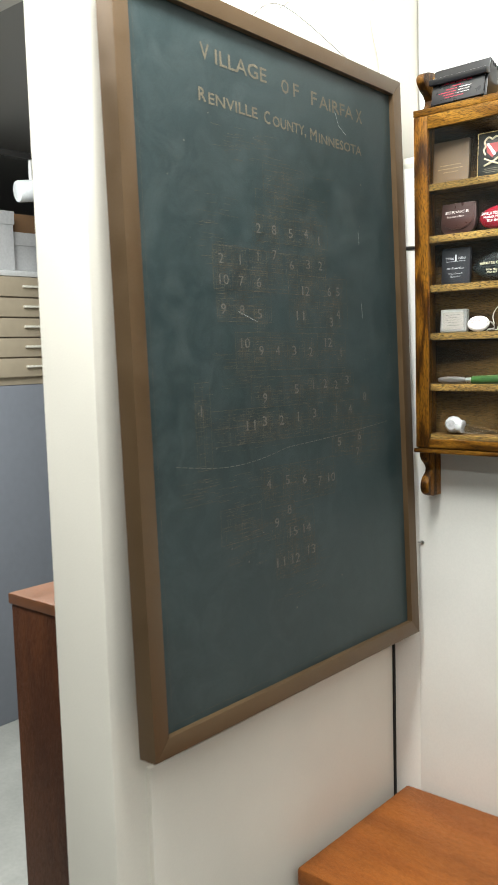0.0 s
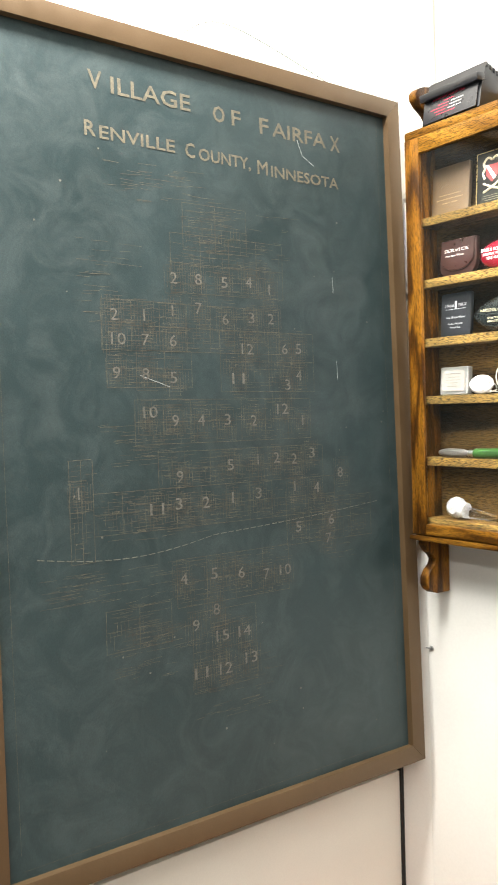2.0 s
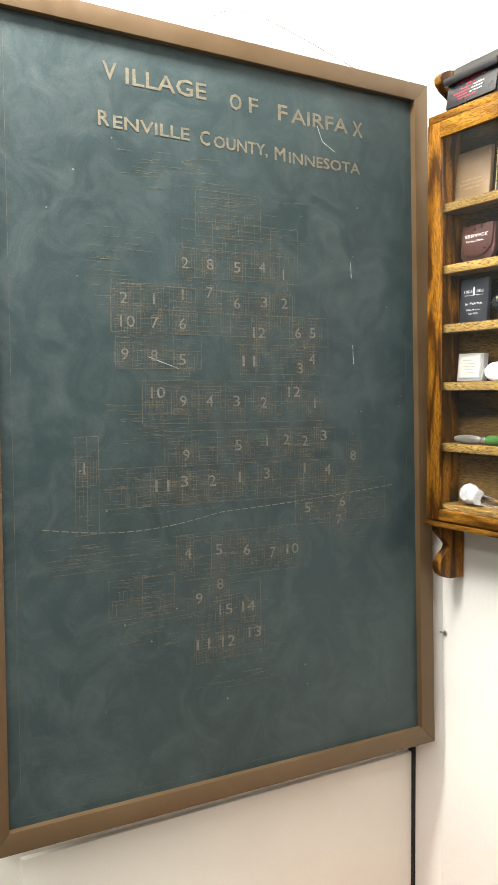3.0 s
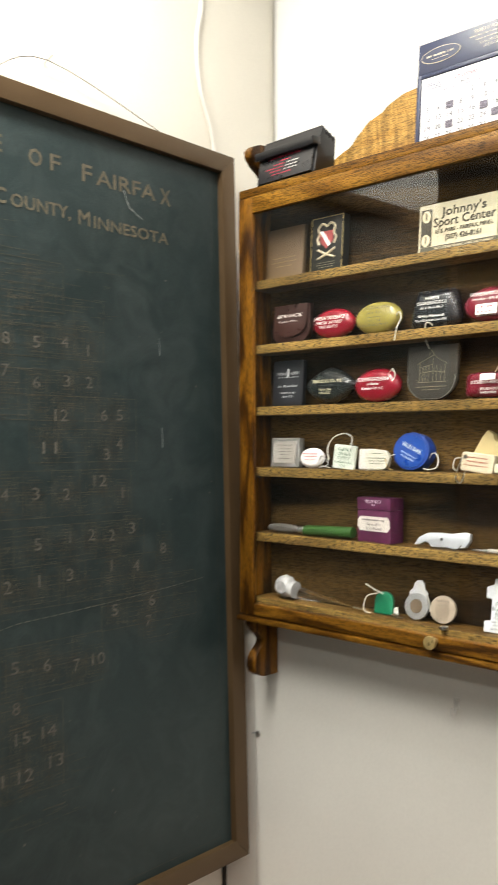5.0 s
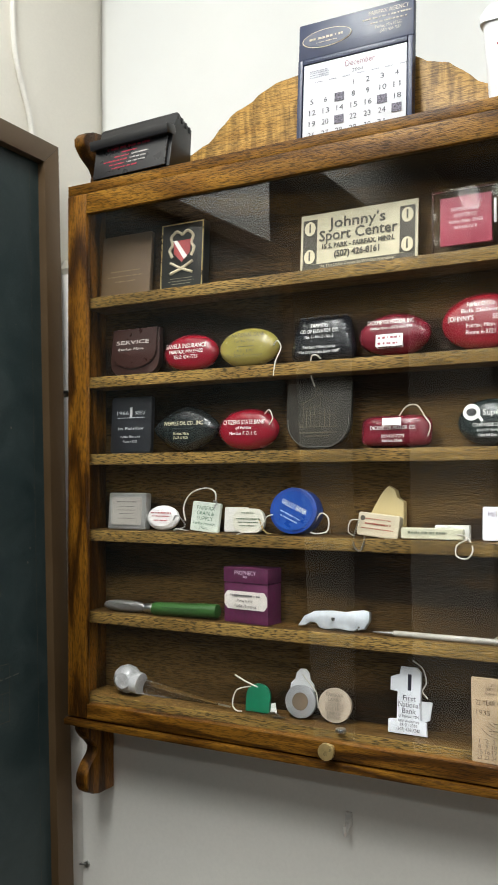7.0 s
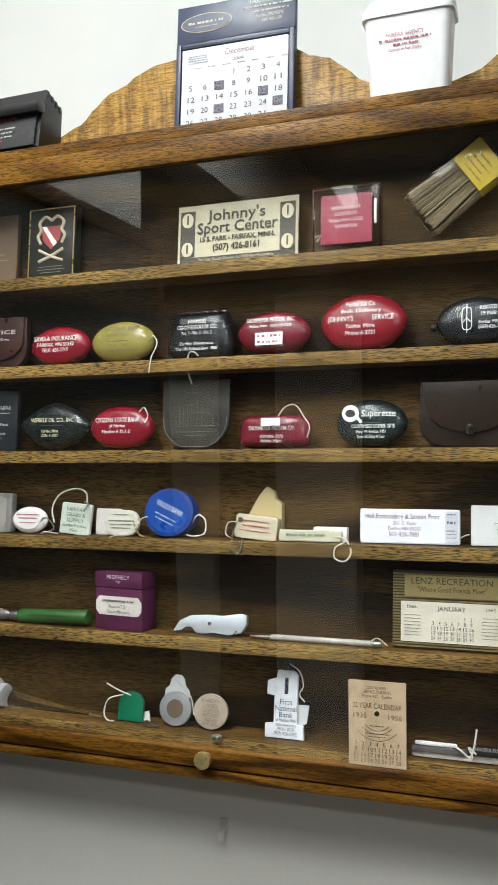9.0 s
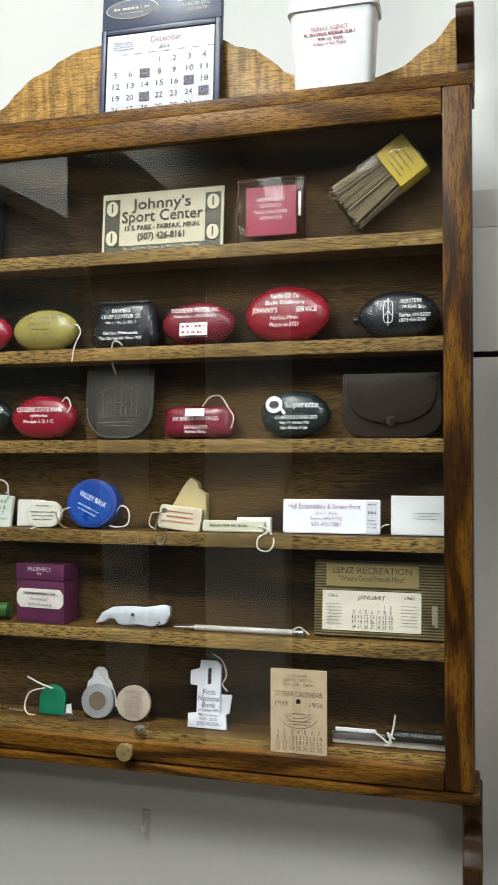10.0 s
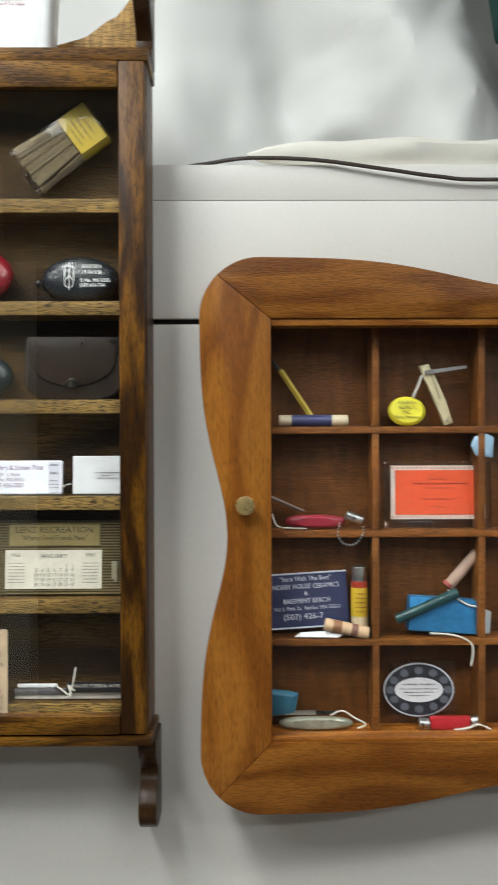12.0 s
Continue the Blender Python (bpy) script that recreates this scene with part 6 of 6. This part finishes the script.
wp = ink((0.86, 0.86, 0.86), 0.35)


def frustum(w0, w1, d0, d1, z0, z1, cx, cy, r):
    b = bmesh.new()
    rings = []
    for w, d, zz in ((w0, d0, z0), (w1, d1, z1)):
        rings.append([b.verts.new((cx + px, cy + py, zz)) for px, py in round_rect(-w, w, -d, d, r)])
    n = len(rings[0])
    for i in range(n):
        b.faces.new((rings[0][i], rings[0][(i + 1) % n], rings[1][(i + 1) % n], rings[1][i]))
    b.faces.new(rings[0]), b.faces.new(rings[1])
    return b


part("bucket", frustum(0.0335, 0.0375, 0.0145, 0.0172, z, z + 0.0715, 0.496, -0.0385, 0.008), wp, t)
part("lid", merge(frustum(0.0395, 0.0395, 0.0190, 0.0190, z + 0.0670, z + 0.0740, 0.496, -0.0385, 0.008), frustum(0.0395, 0.0340, 0.0190, 0.0150, z + 0.0741, z + 0.0830, 0.496, -0.0385, 0.008)), wp, t)
tm = pose(0.496, -0.0538, z, 2.2, 0, 0)
part("lettering", letters([("FAIRFAX AGENCY", -0.002, 0.0500, 0.0052, 0.032), ("Always A Fair Shake", -0.002, 0.0375, 0.0044, 0.028)], tm), ink((0.36, 0.04, 0.09)), t, "red print")
part("print", bars([(-0.024, 0.020, 0.0460, 0.0026), (-0.012, 0.010, 0.0418, 0.0026)], tm), ink((0.40, 0.08, 0.13)), t)

# small fixings on the wall
t = thing("cup_hook", (0.305, -0.004, 1.355), "small clear plastic hook on the wall below the case", "hook")
part("plate", box(0.3015, 0.3085, -0.003, 0.0, 1.362, 1.376, 0.001), ink((0.66, 0.64, 0.60), 0.3), t)
part("prong", cord([(0.305, -0.003, 1.365), (0.305, -0.008, 1.358), (0.305, -0.013, 1.358), (0.3055, -0.014, 1.366)], 0.0018, 8), ink((0.66, 0.64, 0.60), 0.3), t)
t = thing("wall_screw", (-0.022, -0.002, 1.257), "small steel screw in the white wall", "screw")
part("head", cyl((-0.022, -0.0015, 1.257), (0, -1, 0), 0.0035, 0.003, 16, 0.0008), steel, t)
part("shank", cyl((-0.026, -0.004, 1.257), (-1, -0.3, 0), 0.0012, 0.008, 8), steel, t)
solo("wall_screw", cyl((0.257, -0.0012, 1.425), (0, -1, 0), 0.0022, 0.0024, 12, 0.0006), ink((0.10, 0.09, 0.08), 0.5), "small dark screw head under the case", "screw")
# ---- second cabinet with a wavy frame ----
KX, KZ = 0.950, 1.6125  # centre
HX, HZ = 0.2945, 0.2395  # half size of the wavy frame
IX0, IX1, IZ0, IZ1 = 0.717, 1.183, 1.435, 1.799
KF, KB = -0.056, -0.034  # front and back of the door frame
kab = thing("shadow_box", (KX, -0.03, KZ - HZ), "honey-brown wooden shadow box with wavy glazed door and small compartments", "display case")


CR = 0.052  # corner radius


def edge_run(half_long, half_short, waist, n=40):
    """One side seen flat: from its lower mitre point over the waist to its upper one; (out, along)."""
    pts = []
    for i in range(9):
        a = radians(45 * (1 - i / 8))
        pts.append((half_short - CR + CR * math.cos(a), -(half_long - CR) - CR * math.sin(a)))
    for i in range(1, n):
        w = -1 + 2 * i / n
        pts.append((half_short - waist * math.exp(-(w / 0.46) ** 2 * 1.15), w * (half_long - CR)))
    return pts + [(p, -q) for p, q in reversed(pts[:9])]


def run(side):
    if side in "LR":
        k = -1 if side == "L" else 1
        return [(KX + k * p, KZ + q) for p, q in edge_run(HZ, HX, 0.0235)]
    k = -1 if side == "B" else 1
    return [(KX + q, KZ + k * p) for p, q in edge_run(HX, HZ, 0.0275)]


inner = {(-1, -1): (IX0, IZ0), (-1, 1): (IX0, IZ1), (1, -1): (IX1, IZ0), (1, 1): (IX1, IZ1)}
frames = (("L", run("L") + [inner[-1, 1], inner[-1, -1]], cherry_z), ("R", run("R") + [inner[1, 1], inner[1, -1]], cherry_z),
          ("T", run("T") + [inner[1, 1], inner[-1, 1]], cherry_x), ("B", run("B") + [inner[1, -1], inner[-1, -1]], cherry_x))
kdoor = None
for side, pts, material in frames:
    b = prism(pts, KF, KB, 0.0016)
    kdoor_part = part("door" if kdoor is None else "frame_piece", b, material, kab if kdoor is None else kdoor, "wavy honey-brown door frame")
    kdoor = kdoor or kdoor_part
for x0, x1, z0, z1 in ((IX0 - 0.001, IX1 + 0.001, IZ1 - 0.006, IZ1 + 0.001), (IX0 - 0.001, IX1 + 0.001, IZ0 - 0.001, IZ0 + 0.003)):
    part("bead", box(x0, x1, KF + 0.002, KB, z0, z1, 0.001), cherry_x, kdoor)
kp = part("glass_pane", box(IX0 - 0.002, IX1 + 0.002, -0.0395, -0.0375, IZ0 - 0.002, IZ1 + 0.002), glass, kdoor, "clear glass", False)
kp.visible_shadow = False
part("knob_base", cyl((0.6945, KF - 0.003, 1.6395), (0, -1, 0), 0.0045, 0.008, 16), brass, kdoor)
part("knob", cyl((0.6945, KF - 0.0095, 1.6395), (0, -1, 0), 0.0082, 0.006, 26, 0.0018), brass, kdoor, "round brass knob")
part("back_panel", box(IX0 - 0.02, IX1 + 0.02, -0.004, -0.0008, IZ0 - 0.02, IZ1 + 0.02), cherry_shaded, kab)
for x0, x1, z0, z1, mt in ((IX0 - 0.012, IX0 - 0.004, IZ0 - 0.012, IZ1 + 0.012, cherry_z), (IX1 + 0.004, IX1 + 0.012, IZ0 - 0.012, IZ1 + 0.012, cherry_z),
                           (IX0 - 0.0035, IX1 + 0.0035, IZ1 + 0.004, IZ1 + 0.012, cherry_x), (IX0 - 0.0035, IX1 + 0.0035, IZ0 - 0.012, IZ0 - 0.0002, cherry_x)):
    part("side", box(x0, x1, -0.0338, -0.0042, z0, z1), mt, kab)
# shelves and dividers: door cherry darkened, recess shade put into the colour
cherry_dim = wood("cherry_slats_shaded", (0.12, 0.040, 0.007), (0.17, 0.060, 0.010), (0.22, 0.083, 0.014), "X", 0.4, 10.0, 0.4)
KS = (1.7065, 1.6145, 1.5185)
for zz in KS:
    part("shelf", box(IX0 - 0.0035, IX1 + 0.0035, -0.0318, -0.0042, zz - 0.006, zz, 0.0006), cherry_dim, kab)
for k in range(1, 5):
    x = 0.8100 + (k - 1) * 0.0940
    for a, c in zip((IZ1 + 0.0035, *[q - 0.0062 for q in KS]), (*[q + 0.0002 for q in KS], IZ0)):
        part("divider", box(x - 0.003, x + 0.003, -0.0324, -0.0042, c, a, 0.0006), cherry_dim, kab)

YK = -0.018
# first row
z = KS[0]
t = thing("cream_pen_knife", (0.7499, YK, z), "cream tube with a dark blue printed band", "tube")
part("barrel", cyl((0.7558, YK - 0.003, z + 0.0056), (1, 0, 0), 0.0052, 0.062, 18, 0.0012), ink((0.50, 0.42, 0.28), 0.4), t)
part("band", cyl((0.7542, YK - 0.003, z + 0.0056), (1, 0, 0), 0.00535, 0.036, 18), ink((0.03, 0.035, 0.10), 0.4), t, "dark blue band")
t = thing("yellow_pencil", (0.7499, YK, z), "yellow and black pencil leaning in the corner", "pencil")
part("shaft", cyl((0.7418, YK + 0.004, z + 0.029), (-0.55, 0, 0.83), 0.0028, 0.054, 6), ink((0.42, 0.31, 0.03), 0.45), t)
part("tip", cyl((0.7214, YK + 0.004, z + 0.0575), (-0.55, 0, 0.83), 0.0028, 0.014, 6, 0, 0.0006), ink((0.03, 0.03, 0.03)), t)
t = thing("yellow_tape_tag", (0.8402, YK, z), "round bright yellow key tag with black print", "key tag")
m = flat(0.8402, YK - 0.002, z + 0.0004, -8)
b = pillow(oval(0, 0.0135, 0.0170, 0.0135, 32), 0, 0.008, 4, 0.8)
bmesh.ops.transform(b, matrix=m, verts=b.verts[:])
part("body", b, ink((0.62, 0.56, 0.02), 0.4), t)
part("lettering", letters([("FAIRFAX", 0, 0.0205, 0.0046, 0.016), ("AGENCY,", 0, 0.0162, 0.0046, 0.016), ("INC.", 0, 0.0120, 0.0046, 0.008), ("Fairfax, Minnesota", 0, 0.0075, 0.0036, 0.022)], m @ Matrix.Translation((0, -0.0045, 0))), ink((0.05, 0.05, 0.01)), t)
snap_cord(t, [(0.8455, YK - 0.002, z + 0.026), (0.8509, YK - 0.001, z + 0.038), (0.8541, YK, z + 0.046)], 0.0016)
t = thing("razor_knife", (0.8799, YK, z), "ivory folding razor with open steel blade", "knife")
m = flat(0.8772, YK, z + 0.002, 0, 0, -22)
part("handle", prism([(-0.0035, 0.0), (0.0045, 0.0), (0.0060, 0.020), (0.0055, 0.040), (0.0040, 0.057), (-0.0040, 0.058), (-0.0045, 0.045), (-0.0035, 0.025)], -0.003, 0.003, 0.001, m), ink((0.46, 0.40, 0.24), 0.45), t)
part("print", bars([(0.010, 0.034, 0.0, 0.0016)], m @ Matrix.Translation((0.001, -0.0034, 0.014)) @ pose(0, 0, 0, 0, -88, 0)), ink((0.12, 0.10, 0.05)), t)
part("blade", prism([(-0.001, 0.046), (0.036, 0.0400), (0.0365, 0.0425), (0.0, 0.0495)], -0.001, 0.001, 0, flat(0.8713, YK - 0.004, z + 0.003, 0, 0, -18)), steel, t, "steel blade")
part("pin", cyl(m @ Vector((0.0005, -0.0034, 0.004)), (0, -1, 0), 0.0012, 0.001, 10), steel, t)
# second row
z = KS[1]
t = thing("red_knife", (0.7628, YK, z), "red pocket knife with a steel cap and bead chain", "knife")
b = pillow(oval(0.7574, z + 0.0072, 0.0270, 0.0062, 28, 2.6), YK - 0.002, 0.010, 4, 0.6)
part("handle", b, ink((0.22, 0.012, 0.025), 0.4), t)
part("cap", cyl((0.7923, YK - 0.004, z + 0.0105), (1, 0, -0.35), 0.0045, 0.016, 16, 0.0015), steel, t, "steel cap")
part("blade", cyl((0.7316, YK, z + 0.023), (1, 0, -0.42), 0.0018, 0.034, 8, 0, 0.0012), ink((0.16, 0.12, 0.10), 0.35, 0.6), t)
part("chain", bead_chain([(0.7789, YK - 0.008, z + 0.006), (0.7767, YK - 0.0138, z - 0.003), (0.7810, YK - 0.0150, z - 0.011), (0.7907, YK - 0.0150, z - 0.012), (0.7982, YK - 0.0145, z - 0.004), (0.7993, YK - 0.009, z + 0.004)], 0.0013, 0.0027), steel, t, "steel bead chain")
snap_cord(t, [(0.7187, YK - 0.004, z + 0.014), (0.7230, YK - 0.008, z + 0.004), (0.7337, YK - 0.009, z + 0.002), (0.7488, YK - 0.009, z + 0.0015)], 0.0009)
t = thing("orange_card", (0.8692, YK, z), "bright orange business card with a white border in a clear case", "card")
m = flat(0.8686, YK + 0.002, z + 0.0006, -3)
cs = part("clear_sleeve", box(-0.0475, 0.0475, -0.0045, 0.0045, 0, 0.060, 0.001, m=m), clear_plastic, t, "clear plastic case")
cs.visible_shadow = False
part("border", box(-0.0425, 0.0425, -0.0012, 0.0008, 0.0080, 0.0560, 0, m=m), ink((0.70, 0.62, 0.55), 0.6), t, "white patterned border")
part("card", box(-0.0385, 0.0385, -0.0018, -0.0013, 0.0120, 0.0520, 0, m=m), ink((0.66, 0.085, 0.018), 0.55), t, "orange centre")
part("print", bars([(-0.008, 0.008, 0.044, 0.0014), (-0.022, 0.026, 0.040, 0.0018), (-0.012, 0.012, 0.036, 0.0012), (-0.014, 0.014, 0.026, 0.0014), (-0.008, 0.008, 0.019, 0.0012)], m @ Matrix.Translation((0, -0.0020, 0))), ink((0.30, 0.03, 0.01)), t)
notch = bmesh.new()
for i in range(20):
    box(-0.0420 + i * 0.00435, -0.0398 + i * 0.00435, -0.0016, -0.0013, 0.0092, 0.0108, 0, notch, m)
    box(-0.0420 + i * 0.00435, -0.0398 + i * 0.00435, -0.0016, -0.0013, 0.0532, 0.0548, 0, notch, m)
tagged(part("border_pattern", notch, ink((0.55, 0.30, 0.22)), t), kind="stuff")
solo("blue_wrapper", pillow([(0.8993, z + 0.066), (0.9143, z + 0.064), (0.9154, z + 0.082), (0.9090, z + 0.0855), (0.8982, z + 0.083), (0.8950, z + 0.075)], -0.030, 0.004, 3, 0.6), ink((0.24, 0.36, 0.46), 0.5), "crumpled pale blue paper scrap hanging from the shelf", "paper")
# third row
z = KS[2]
t = thing("navy_sign", (0.7526, YK, z), "navy blue business card with white print", "card")
m = flat(0.7520, YK + 0.004, z + 0.0006, -4, 0, -3.5)
part("card", box(-0.0370, 0.0370, -0.0010, 0.0010, 0.006, 0.0555, 0, m=m), ink((0.020, 0.026, 0.075), 0.5), t)
for e0 in ((0.0058, 0.0072), (0.0543, 0.0557)):
    part("edge", box(-0.0371, 0.0371, -0.0014, -0.0011, *e0, m=m), ink((0.55, 0.56, 0.60)), t)
part("lettering", letters([("\"Stick With The Best\"", 0, 0.0500, 0.0058, 0.046), ("HOBBY HOUSE CERAMICS", 0, 0.0430, 0.0062, 0.060), ("&", 0, 0.0365, 0.0050, 0.004), ("BASEMENT BEACH", 0, 0.0300, 0.0062, 0.042), ("112 S. Park St.  Fairfax, MN 55332", 0, 0.0235, 0.0046, 0.060), ("(507) 426-7", -0.004, 0.0160, 0.0072, 0.036)], m @ Matrix.Translation((0, -0.0013, 0))), ink((0.62, 0.62, 0.66)), t)
t = thing("lighter", (0.7977, YK, z), "yellow and red lighter with a silver top", "lighter")
part("body", cyl((0.7974, YK, z + 0.0310), (0, 0, 1), 0.0078, 0.026, 20, 0.0008), ink((0.52, 0.36, 0.02), 0.35), t)
part("band", cyl((0.7974, YK, z + 0.0465), (0, 0, 1), 0.0079, 0.005, 20), ink((0.34, 0.04, 0.02), 0.35), t, "red band")
part("top", cyl((0.7974, YK, z + 0.0560), (0, 0, 1), 0.0070, 0.014, 20, 0.002), steel, t, "silver top")
part("print", bars([(-0.005, 0.005, 0.004 * i, 0.0014) for i in range(5)], Matrix.Translation((0.7974, YK - 0.0082, z + 0.023))), ink((0.20, 0.03, 0.02)), t)
part("foot", cyl((0.7974, YK, z + 0.0090), (0, 0, 1), 0.0076, 0.0180, 20), ink((0.50, 0.40, 0.26), 0.5), t)
t = thing("wooden_whistle", (0.7853, YK, z), "turned wooden stub with a brown band", "wooden stub")
part("peg", cyl((0.7843, YK - 0.0100, z + 0.0085), (1, 0, -0.22), 0.0056, 0.040, 18, 0.0014), ink((0.50, 0.34, 0.20), 0.5), t)
part("band", cyl((0.7757, YK - 0.0100, z + 0.0103), (1, 0, -0.22), 0.0058, 0.008, 18), ink((0.22, 0.10, 0.04), 0.4), t)
part("band", cyl((0.7912, YK - 0.0100, z + 0.0071), (1, 0, -0.22), 0.0058, 0.006, 18), ink((0.16, 0.07, 0.05), 0.4), t)
solo("paper_slip", prism([(-0.024, 0.0), (0.014, -0.001), (0.020, 0.0022), (0.010, 0.0060), (-0.018, 0.0042)], -0.0006, 0.0006, 0, flat(0.7617, YK - 0.0120, z + 0.0016, -40)), ink((0.68, 0.68, 0.66), 0.6), "white oval paper slip lying on the shelf", "paper slip")
t = thing("blue_carton", (0.8713, YK, z), "bright blue foil carton", "box")
m = flat(0.8735, YK + 0.001, z + 0.0006, 0, 0, 4)
part("carton", box(-0.0340, 0.0310, -0.0080, 0.0080, 0.003, 0.0330, 0.0012, m=m), plain("blue_foil", (0.045, 0.22, 0.46), 0.35, 0.25, vary=0.25, grain=300.0, relief=0.5, blotch=80.0), t)
part("tab", box(0.0315, 0.0400, -0.0060, 0.0040, 0.004, 0.0240, 0.001, m=m), ink((0.42, 0.45, 0.47), 0.4), t)
snap_cord(t, [(0.8584, YK - 0.011, z + 0.004), (0.8778, YK - 0.013, z + 0.003), (0.8918, YK - 0.0142, z - 0.002), (0.8961, YK - 0.0148, z - 0.010), (0.8939, YK - 0.0148, z - 0.024)], 0.0012)
t = thing("green_pen", (0.84, YK, z), "dark green pen leaning across the compartment", "pen")
part("barrel", cyl((0.8563, YK - 0.0095, z + 0.0280), (0.055, 0.0, 0.024), 0.0046, 0.060, 16, 0.001), ink((0.012, 0.050, 0.050), 0.35), t)
t = thing("paper_roll", (0.8896, YK, z), "thin rolled paper tube with faded print", "paper roll")
part("roll", cyl((0.8928, YK + 0.002, z + 0.0610), (0.032, 0, 0.036), 0.0050, 0.046, 16, 0.001), ink((0.40, 0.27, 0.20), 0.6), t)
part("band", cyl((0.8778, YK + 0.002, z + 0.0452), (0.032, 0, 0.036), 0.0052, 0.003, 16), ink((0.32, 0.05, 0.04)), t)
snap_cord(t, [(0.8756, YK - 0.006, z + 0.042), (0.8842, YK - 0.008, z + 0.034), (0.8950, YK - 0.008, z + 0.028), (0.9057, YK - 0.008, z + 0.027)], 0.0012)
# bottom row
z = IZ0
solo("blue_scrap", pillow([(0.7133, z + 0.010), (0.7391, z + 0.014), (0.7423, z + 0.032), (0.7316, z + 0.0345), (0.7133, z + 0.036)], YK, 0.010, 3, 0.6), ink((0.030, 0.13, 0.20), 0.5), "crumpled blue wrapper in the corner compartment", "wrapper")
t = thing("silver_knife", (0.7638, YK, z), "silver pocket knife with pearl grip", "knife")
b = pillow(oval(0.7574, z + 0.0062, 0.0330, 0.0058, 32, 2.6), YK - 0.004, 0.009, 4, 0.7)
part("grip", b, plain("pearl_grip", (0.34, 0.34, 0.26), 0.35, 0.4, vary=0.3, blotch=140.0), t)
part("blade", box(0.7294, 0.7574, YK - 0.002, YK + 0.000, z + 0.0125, z + 0.0165, 0.0006), steel, t)
part("blade", box(0.7445, 0.7789, YK + 0.001, YK + 0.003, z + 0.0118, z + 0.0150, 0.0006, m=None), ink((0.09, 0.08, 0.07), 0.3, 0.8), t)
snap_cord(t, [(0.7703, YK - 0.005, z + 0.013), (0.7810, YK - 0.005, z + 0.017), (0.7918, YK - 0.006, z + 0.011), (0.8015, YK - 0.008, z + 0.006), (0.7939, YK - 0.010, z + 0.003)], 0.0011)
t = thing("oval_badge", (0.8509, YK, z), "black oval sticker with a white centre on a clear card", "badge")
m = flat(0.8514, YK + 0.004, z + 0.0010, -4)
sq = part("clear_card", box(-0.026, 0.034, -0.0010, 0.0010, 0.004, 0.058, 0, m=m), clear_plastic, t)
sq.visible_shadow = False
part("rim", prism(oval(0, 0.0320, 0.0320, 0.0240, 40), -0.0022, -0.0013, 0, m), ink((0.52, 0.52, 0.54)), t, "white rim")
part("field", prism(oval(0, 0.0320, 0.0305, 0.0227, 40), -0.0028, -0.0023, 0, m), ink((0.020, 0.020, 0.026), 0.4), t, "black field")
part("centre", prism(oval(0, 0.0320, 0.0220, 0.0110, 36), -0.0034, -0.0029, 0, m), ink((0.60, 0.59, 0.60)), t, "white centre")
for k in range(12):
    a = 2 * math.pi * k / 12
    part("scallop", prism(oval(0.0262 * math.cos(a), 0.0320 + 0.0172 * math.sin(a), 0.0038, 0.0034, 12), -0.0033, -0.0029, 0, m), ink((0.10, 0.11, 0.13)), t)
part("print", bars([(-0.015, 0.015, 0.0370, 0.0022), (-0.017, 0.017, 0.0330, 0.0013), (-0.014, 0.014, 0.0300, 0.0013), (-0.010, 0.010, 0.0270, 0.0013)], m @ Matrix.Translation((0, -0.0036, 0))), ink((0.08, 0.07, 0.08)), t)
t = thing("red_knife", (0.8756, YK, z), "small red pocket knife with steel ends", "knife")
part("grip", box(0.8584, 0.8950, YK - 0.012, YK - 0.004, z + 0.0010, z + 0.0130, 0.003), ink((0.36, 0.015, 0.02), 0.35), t)
part("end", cyl((0.8536, YK - 0.008, z + 0.0060), (1, 0, 0), 0.0052, 0.010, 16, 0.0015), steel, t)
part("end", cyl((0.9004, YK - 0.008, z + 0.0085), (1, 0, 0.2), 0.0052, 0.010, 16, 0.0015), steel, t)
snap_cord(t, [(0.8799, YK - 0.013, z + 0.002), (0.8907, YK - 0.0145, z + 0.004), (0.9014, YK - 0.014, z + 0.007), (0.9122, YK - 0.013, z + 0.002)], 0.0013)
